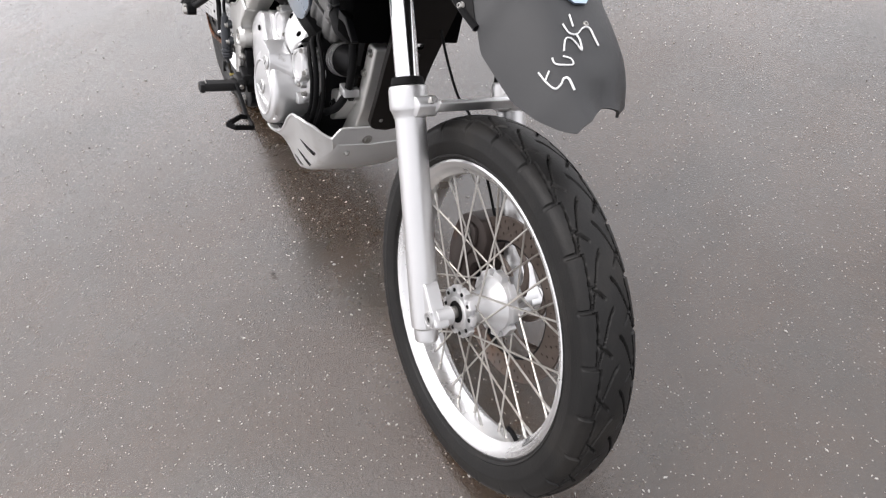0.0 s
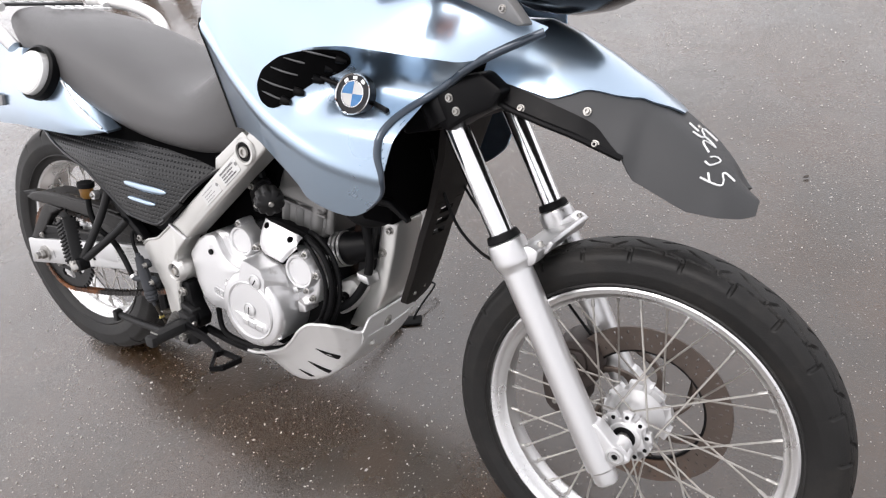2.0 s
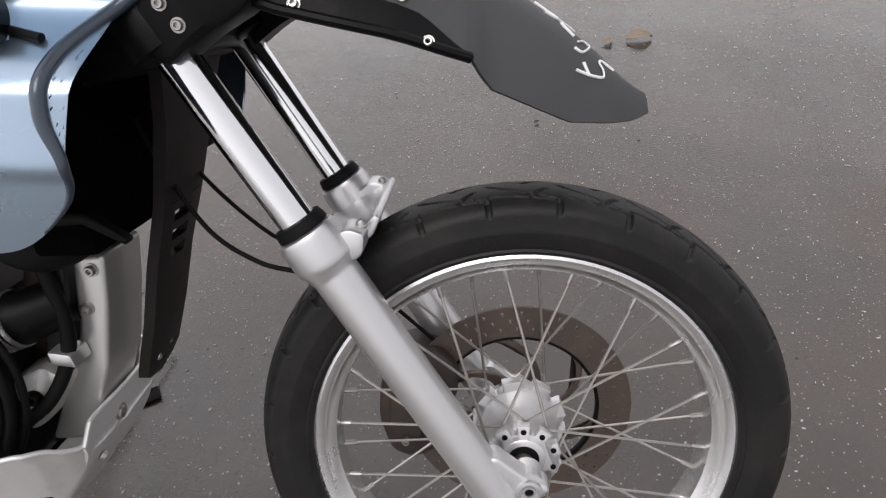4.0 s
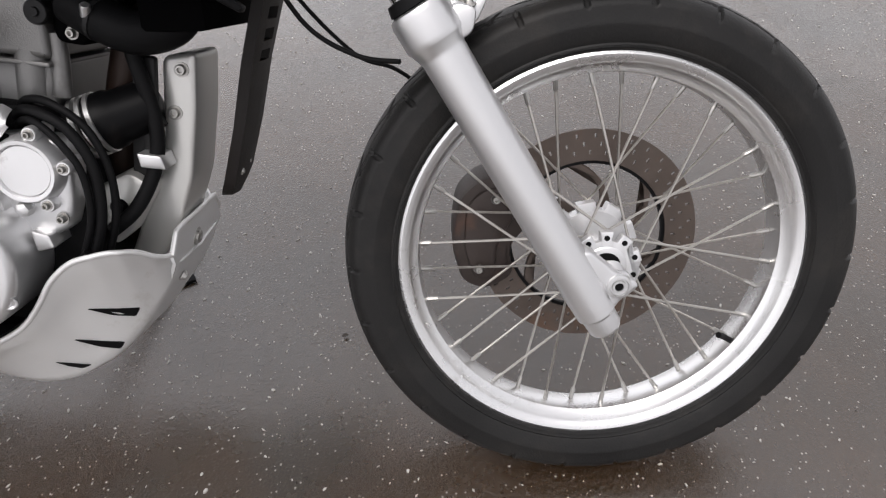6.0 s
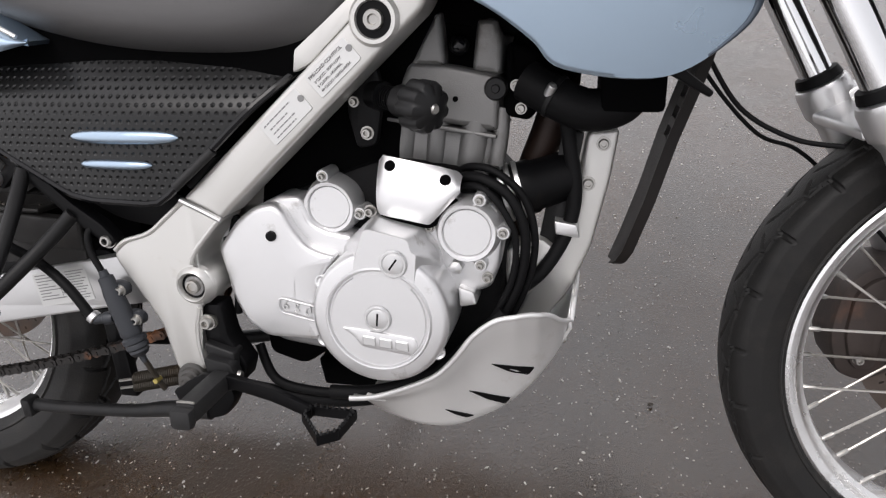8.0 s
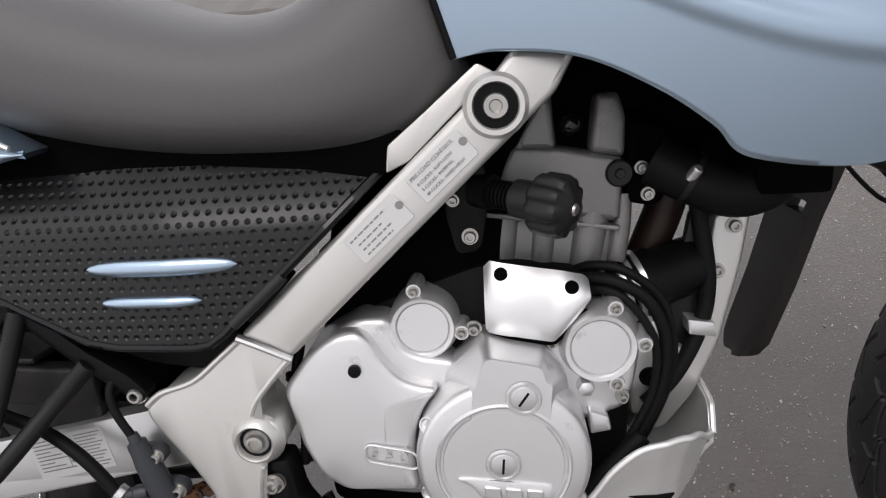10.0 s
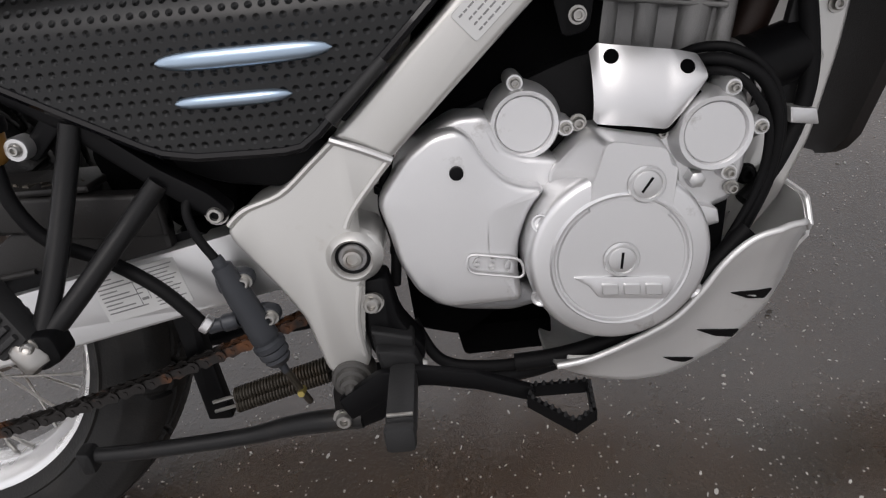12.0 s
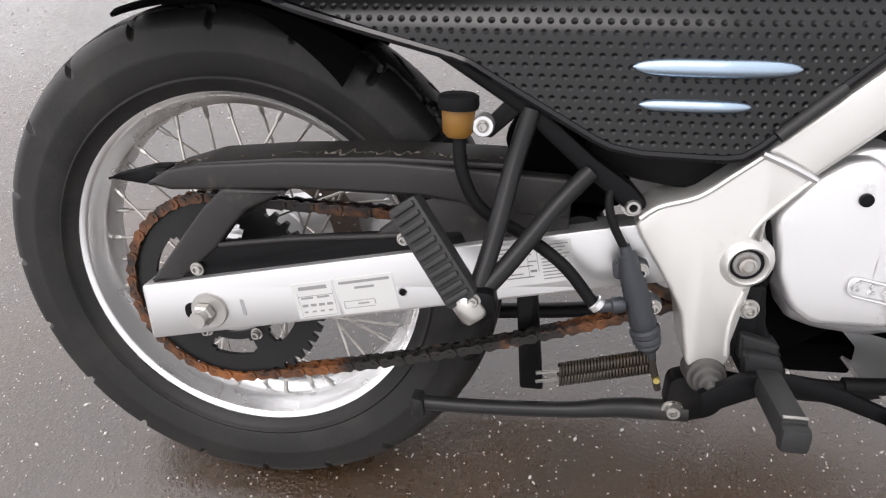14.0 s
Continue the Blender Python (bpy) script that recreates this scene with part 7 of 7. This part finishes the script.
for x, zt, w, zb in [tuple(v) for v in curve([Vector(r) for r in SEATS], 4)]:
    ring = []
    for k in range(40):
        a = 2 * math.pi * k / 40
        c, s = math.cos(a), math.sin(a)
        zc = zb + (zt - zb) * 0.40
        up = zt - zc if s > 0 else zc - zb
        ring.append(Vector((x - 0.03 * s * soft_step(0.50, 0.70, x), w * math.copysign(abs(c) ** 0.62, c), zc + up * math.copysign(abs(s) ** 0.8, s))))
    secs.append(ring)
seat = part("seat", loft(secs), SEAT, bike, "dark grey grained vinyl dual seat", smooth=60)


def panel_y(x, z):
    base = lerp([(0.0, 0.150), (0.13, 0.160), (0.30, 0.174), (0.50, 0.180), (0.62, 0.172), (0.70, 0.160)], x)
    return -(base - 0.045 * soft_step(0.298, 0.375, z))


def side_panel():
    low = [(0.000, 0.352), (0.060, 0.338), (0.129, 0.317), (0.286, 0.278), (0.318, 0.260), (0.411, 0.208), (0.440, 0.202), (0.522, 0.200), (0.535, 0.207), (0.692, 0.350)]
    bm = bmesh.new()
    nx, nz = 70, 22
    grid = []
    for i in range(nx + 1):
        x = 0.692 * i / nx
        z0, z1 = lerp(low, x), lerp([(0.0, 0.41), (0.3, 0.374), (0.45, 0.357), (0.692, 0.354)], x)
        grid.append([bm.verts.new((x, panel_y(x, z0 + (z1 - z0) * j / nz), z0 + (z1 - z0) * j / nz)) for j in range(nz + 1)])
    for i in range(nx):
        for j in range(nz):
            bm.faces.new((grid[i][j], grid[i + 1][j], grid[i + 1][j + 1], grid[i][j + 1]))
    thicken(bm, 0.006)
    ob = part("side_panel", bm, DOTTED, bike, "black dimpled plastic side panel", smooth=50)
    edge = [(x, panel_y(x, lerp(low, x)) + 0.002, lerp(low, x)) for x in [0.692 * k / 50 for k in range(51)]]
    part("panel_edge", tube(edge, 0.0045, 8, 1), GLOSS, ob, "smooth black panel border")
    for x, z, ln, h, name in ((0.494, 0.2755, 0.067, 0.0078, "trim_bar"), (0.4805, 0.2447, 0.0455, 0.0057, "trim_bar")):
        ring = []
        for k in range(-16, 17):
            t = k / 16
            r = h * math.sqrt(max(1 - abs(t) ** 4, 0.002))
            ring.append([Vector((x + ln * t, panel_y(x + ln * t, z) - 0.001 - 0.006 * math.cos(a) * (r / h), z + r * math.sin(a))) for a in [2 * math.pi * j / 14 for j in range(14)]])
        part(name, loft(ring), PAINT, ob, "pale blue trim bar")
    # fillers behind the panel, with the shade there put into their black
    part("inner_box", slab(rounded([(0.05, 0.36), (0.30, 0.29), (0.42, 0.215), (0.52, 0.215), (0.705, 0.354), (0.705, 0.390), (0.05, 0.46)], 0.01), -0.140, 0.140, 0.004), VOID, bike, "under-seat filler in shade black")
    part("inner_fender", slab(rounded([(0.346, 0.240), (0.420, 0.205), (0.445, 0.170), (0.440, 0.120), (0.400, 0.100), (0.366, 0.115), (0.350, 0.160)], 0.012), -0.082, 0.082, 0.006), VOID, bike, "filler ahead of the rear wheel in shade black")
    part("fender_side", slab(rounded([(0.320, 0.196), (0.346, 0.240), (0.425, 0.205), (0.448, 0.170), (0.440, 0.127), (0.338, 0.132)], 0.008), -0.106, -0.080, 0.004), VOID, bike, "filler behind the peg hanger in shade black")
    # undertail box added to keep sky light off the rear tyre
    part("undertail", slab(rounded([(-0.300, 0.430), (-0.150, 0.352), (0.050, 0.345), (0.240, 0.335), (0.260, 0.400), (0.050, 0.470), (-0.280, 0.500)], 0.012), -0.135, 0.135, 0.008), VOID, bike, "undertail added to block sky light over the rear wheel")
    part("panel_lip", slab(rounded([(0.40, 0.215), (0.53, 0.205), (0.56, 0.175), (0.54, 0.150), (0.44, 0.165), (0.40, 0.185)], 0.02), -0.135, -0.08, 0.008), RUBBER, bike, "dark rubber airbox below the panel")


side_panel()


def tail():
    low = [(-0.260, 0.420), (-0.160, 0.356), (-0.060, 0.334), (0.040, 0.345), (0.180, 0.350), (0.300, 0.356), (0.392, 0.376)]
    high = [(-0.260, 0.560), (-0.160, 0.535), (0.000, 0.515), (0.100, 0.520), (0.200, 0.505), (0.260, 0.470), (0.300, 0.435), (0.392, 0.380)]
    bm = bmesh.new()
    nx, nz = 44, 16
    grid = []
    for i in range(nx + 1):
        x = -0.26 + 0.652 * i / nx
        z0, z1 = lerp(low, x), lerp(high, x)
        w = lerp([(-0.26, 0.12), (-0.1, 0.165), (0.1, 0.186), (0.25, 0.192), (0.392, 0.182)], x)
        grid.append([bm.verts.new((x, -(w - 0.016 * (2 * j / nz - 0.7) ** 2 - 0.012 * j / nz), z0 + (z1 - z0) * j / nz)) for j in range(nz + 1)])
    for i in range(nx):
        for j in range(nz):
            bm.faces.new((grid[i][j], grid[i + 1][j], grid[i + 1][j + 1], grid[i][j + 1]))
    other = bm.copy()
    bmesh.ops.scale(other, vec=(1, -1, 1), verts=other.verts[:])
    ob = part("tail_panel", thicken(bm, 0.005), PAINT, bike, "pale metallic blue tail panel", smooth=50)
    part("tail_panel_left", thicken(other, 0.005), PAINT, ob, smooth=50)
    part("fuel_cap", lathe([(0.0, 0.016), (0.043, 0.016), (0.047, 0.012), (0.048, -0.012)], (0.172, -0.186, 0.474), (0.05, -0.93, 0.36), 44), WHITE, ob, "round pale silver fuel cap")
    part("cap_surround", lathe([(0.048, -0.004), (0.053, 0.006), (0.059, 0.002), (0.059, -0.016)], (0.176, -0.184, 0.478), (0.05, -0.93, 0.36), 44, closed=True), BLACK, ob)
    part("panel_stripe", tube([(0.262, -0.180, 0.468), (0.310, -0.184, 0.424), (0.384, -0.182, 0.383)], 0.0026, 8, 6), ALU, ob, "bright strip along the seat edge")
    for k in range(2):
        x = -0.060 + k * 0.035
        part("model_letter_bar", slab(rounded([(x, 0.405), (x + 0.026, 0.410), (x + 0.024, 0.385), (x - 0.002, 0.380)], 0.004), -0.1795, -0.172, 0.001, 1), INK, ob)
    rack = part("luggage_rack", tube([(-0.02, -0.13, 0.600), (-0.12, -0.15, 0.632), (-0.30, -0.15, 0.632), (-0.36, -0.08, 0.632), (-0.36, 0.08, 0.632), (-0.30, 0.15, 0.632), (-0.12, 0.15, 0.632), (-0.02, 0.13, 0.600)], 0.010, 12, 6), WHITE, bike, "white tubular luggage rack")
    for x in (-0.14, -0.24):
        part("rack_bar", tube([(x, -0.15, 0.632), (x, 0.15, 0.632)], 0.007, 10, 1), WHITE, rack)
    grab = part("grab_rail", tube([(0.180, 0.150, 0.520), (0.130, 0.170, 0.575), (0.020, 0.170, 0.605), (-0.12, 0.15, 0.610)], 0.016, 12, 8), WHITE, bike, "white grab rail")
    part("grab_rail_right", tube([(0.060, -0.160, 0.520), (0.020, -0.172, 0.555), (-0.06, -0.172, 0.580), (-0.16, -0.15, 0.600)], 0.015, 12, 8), ALU, grab)
    part("tail_plate", slab(rounded([(-0.20, 0.607), (-0.07, 0.607), (-0.07, 0.600), (-0.20, 0.600)], 0.002), -0.10, 0.10, 0.002), PLASTIC, bike, "grey tail cover with chalk bars")
    for k in range(4):
        part("chalk_bar", box(-0.128, -0.104, -0.080 + k * 0.036, -0.058 + k * 0.036, 0.6068, 0.6082, 0.0004), CHALK, bike)
    for k in range(6):
        y = -0.06 + k * 0.024
        part("seat_chalk", tube([(0.035, y, 0.6045), (0.050, y + 0.010, 0.604), (0.070, y - 0.004, 0.603), (0.090, y + 0.012, 0.601)], 0.0022, 6, 3), CHALK, seat, "chalk scribble")


tail()


# ---- the yard beyond ----
def yard_edge():
    """The broken edge of the asphalt, where wet soil begins."""
    rng = random.Random(8)
    n = 90
    verts, faces = [], []
    for i in range(n + 1):
        x = -1.3 + 8.1 * i / n
        y = 2.72 + 0.03 * math.sin(i * 0.7) + rng.uniform(-0.02, 0.02) + 0.06 * max(0, -x)
        verts += [(x, y, 0.0), (x, y + 0.02, 0.012 + rng.uniform(0, 0.008)), (x, y + 0.8, 0.018), (x, y + 9.0, 0.02)]
    for i in range(n):
        for k in range(3):
            a = i * 4 + k
            faces.append((a, a + 4, a + 5, a + 1))
    me = bpy.data.meshes.new("soil_verge")
    me.from_pydata(verts, [], faces)
    me.materials.append(DIRT)
    tagged(new("soil_verge", me), "wet brown soil beyond the broken asphalt edge", "verge", kind="structure")


yard_edge()
chips(260, 12, 0.6, 4.6, 2.66, 3.15, 0.026, WHITE, "litter_scraps", "white scraps of litter along the asphalt edge")


def leaf(name, x, y, size, turn, mat, label, category="leaf"):
    """A fallen curled leaf or crumb."""
    bm = bmesh.new()
    rows = []
    for i in range(7):
        t = i / 6
        w = size * 0.35 * math.sin(math.pi * (0.08 + 0.88 * t))
        rows.append([bm.verts.new((size * (t - 0.5), w * s, 0.003 + size * (0.10 * abs(s) + 0.12 * math.sin(3 * t)))) for s in (-1, 0, 1)])
    for a, b in zip(rows, rows[1:]):
        for k in range(2):
            bm.faces.new((a[k], a[k + 1], b[k + 1], b[k]))
    thicken(bm, 0.001)
    ob = part(name, bm, mat, None, at=Matrix.Translation((x, y, 0.001)) @ pose(0, 0, 0, 0, 0, turn))
    tagged(ob, label, category)


DRYLEAF = material("dry_leaf", (0.21, 0.17, 0.12), 0.7, 0, 0.3, 90, 0.4, 300)
DARKLEAF = material("rotten_leaf", (0.035, 0.028, 0.022), 0.7, 0, 0.3, 90, 0.4, 300)
leaf("fallen_leaf", 1.131, 0.125, 0.011, 20, DARKLEAF, "small dark leaf lying on wet asphalt")
leaf("fallen_leaf", 0.891, -0.301, 0.012, 70, DARKLEAF, "small dark leaf lying on wet asphalt")
leaf("fallen_leaf", 1.633, 1.235, 0.018, 40, DARKLEAF, "small dark leaf lying on wet asphalt")
leaf("fallen_leaf", 2.03, 1.76, 0.095, 10, DRYLEAF, "large pale brown dry leaf on the asphalt")
leaf("fallen_leaf", 1.92, 1.74, 0.05, 50, DRYLEAF, "pale brown dry leaf on the asphalt")


def trestle():
    """A low brown timber stand at the yard's edge."""
    ob = tagged(new("timber_trestle"), "low brown weathered timber trestle on pale ground", "trestle")
    ob.matrix_basis = Matrix.Translation((-3.05, 2.43, 0)) @ pose(0, 0, 0, 0, 0, 24)
    for x in (-0.60, -0.25, 0.03, 0.286):
        part("post", box(x - 0.04, x + 0.04, -0.04, 0.04, 0, 0.42, 0.006), WOOD, ob, at=pose(0, 0, 0, 0, 6, 0))
    part("top_beam", box(-0.8, 0.34, -0.06, 0.06, 0.22, 0.29, 0.008), WOOD, ob)
    part("lower_beam", box(-0.7, 0.32, 0.045, 0.085, 0.07, 0.12, 0.006), WOOD, ob)


trestle()


def kerb_block(x, y, turn, length, mat, label, h=0.12):
    ob = part("concrete_kerb", box(-length / 2, length / 2, -0.08, 0.08, 0, h, 0.012), mat, None, at=Matrix.Translation((x, y, 0)) @ pose(0, 0, 0, 0, 0, turn))
    tagged(ob, label, "kerb")


kerb_block(-2.35, 3.05, -11, 2.4, CONCRETE, "long pale concrete kerb at the yard's edge", 0.14)
kerb_block(-3.2, 4.1, 10, 3.0, WHITE, "long white-painted kerb behind the timber", 0.12)
kerb_block(1.16, 2.88, -8, 0.10, CONCRETE, "small concrete lump on the soil", 0.03)


def pale_slab():
    ob = part("concrete_slab", box(-5.2, -2.80, 2.60, 3.05, 0, 0.012, 0.004), WHITE, None)
    tagged(ob, "flat white concrete slab behind the trestle", "slab")


pale_slab()
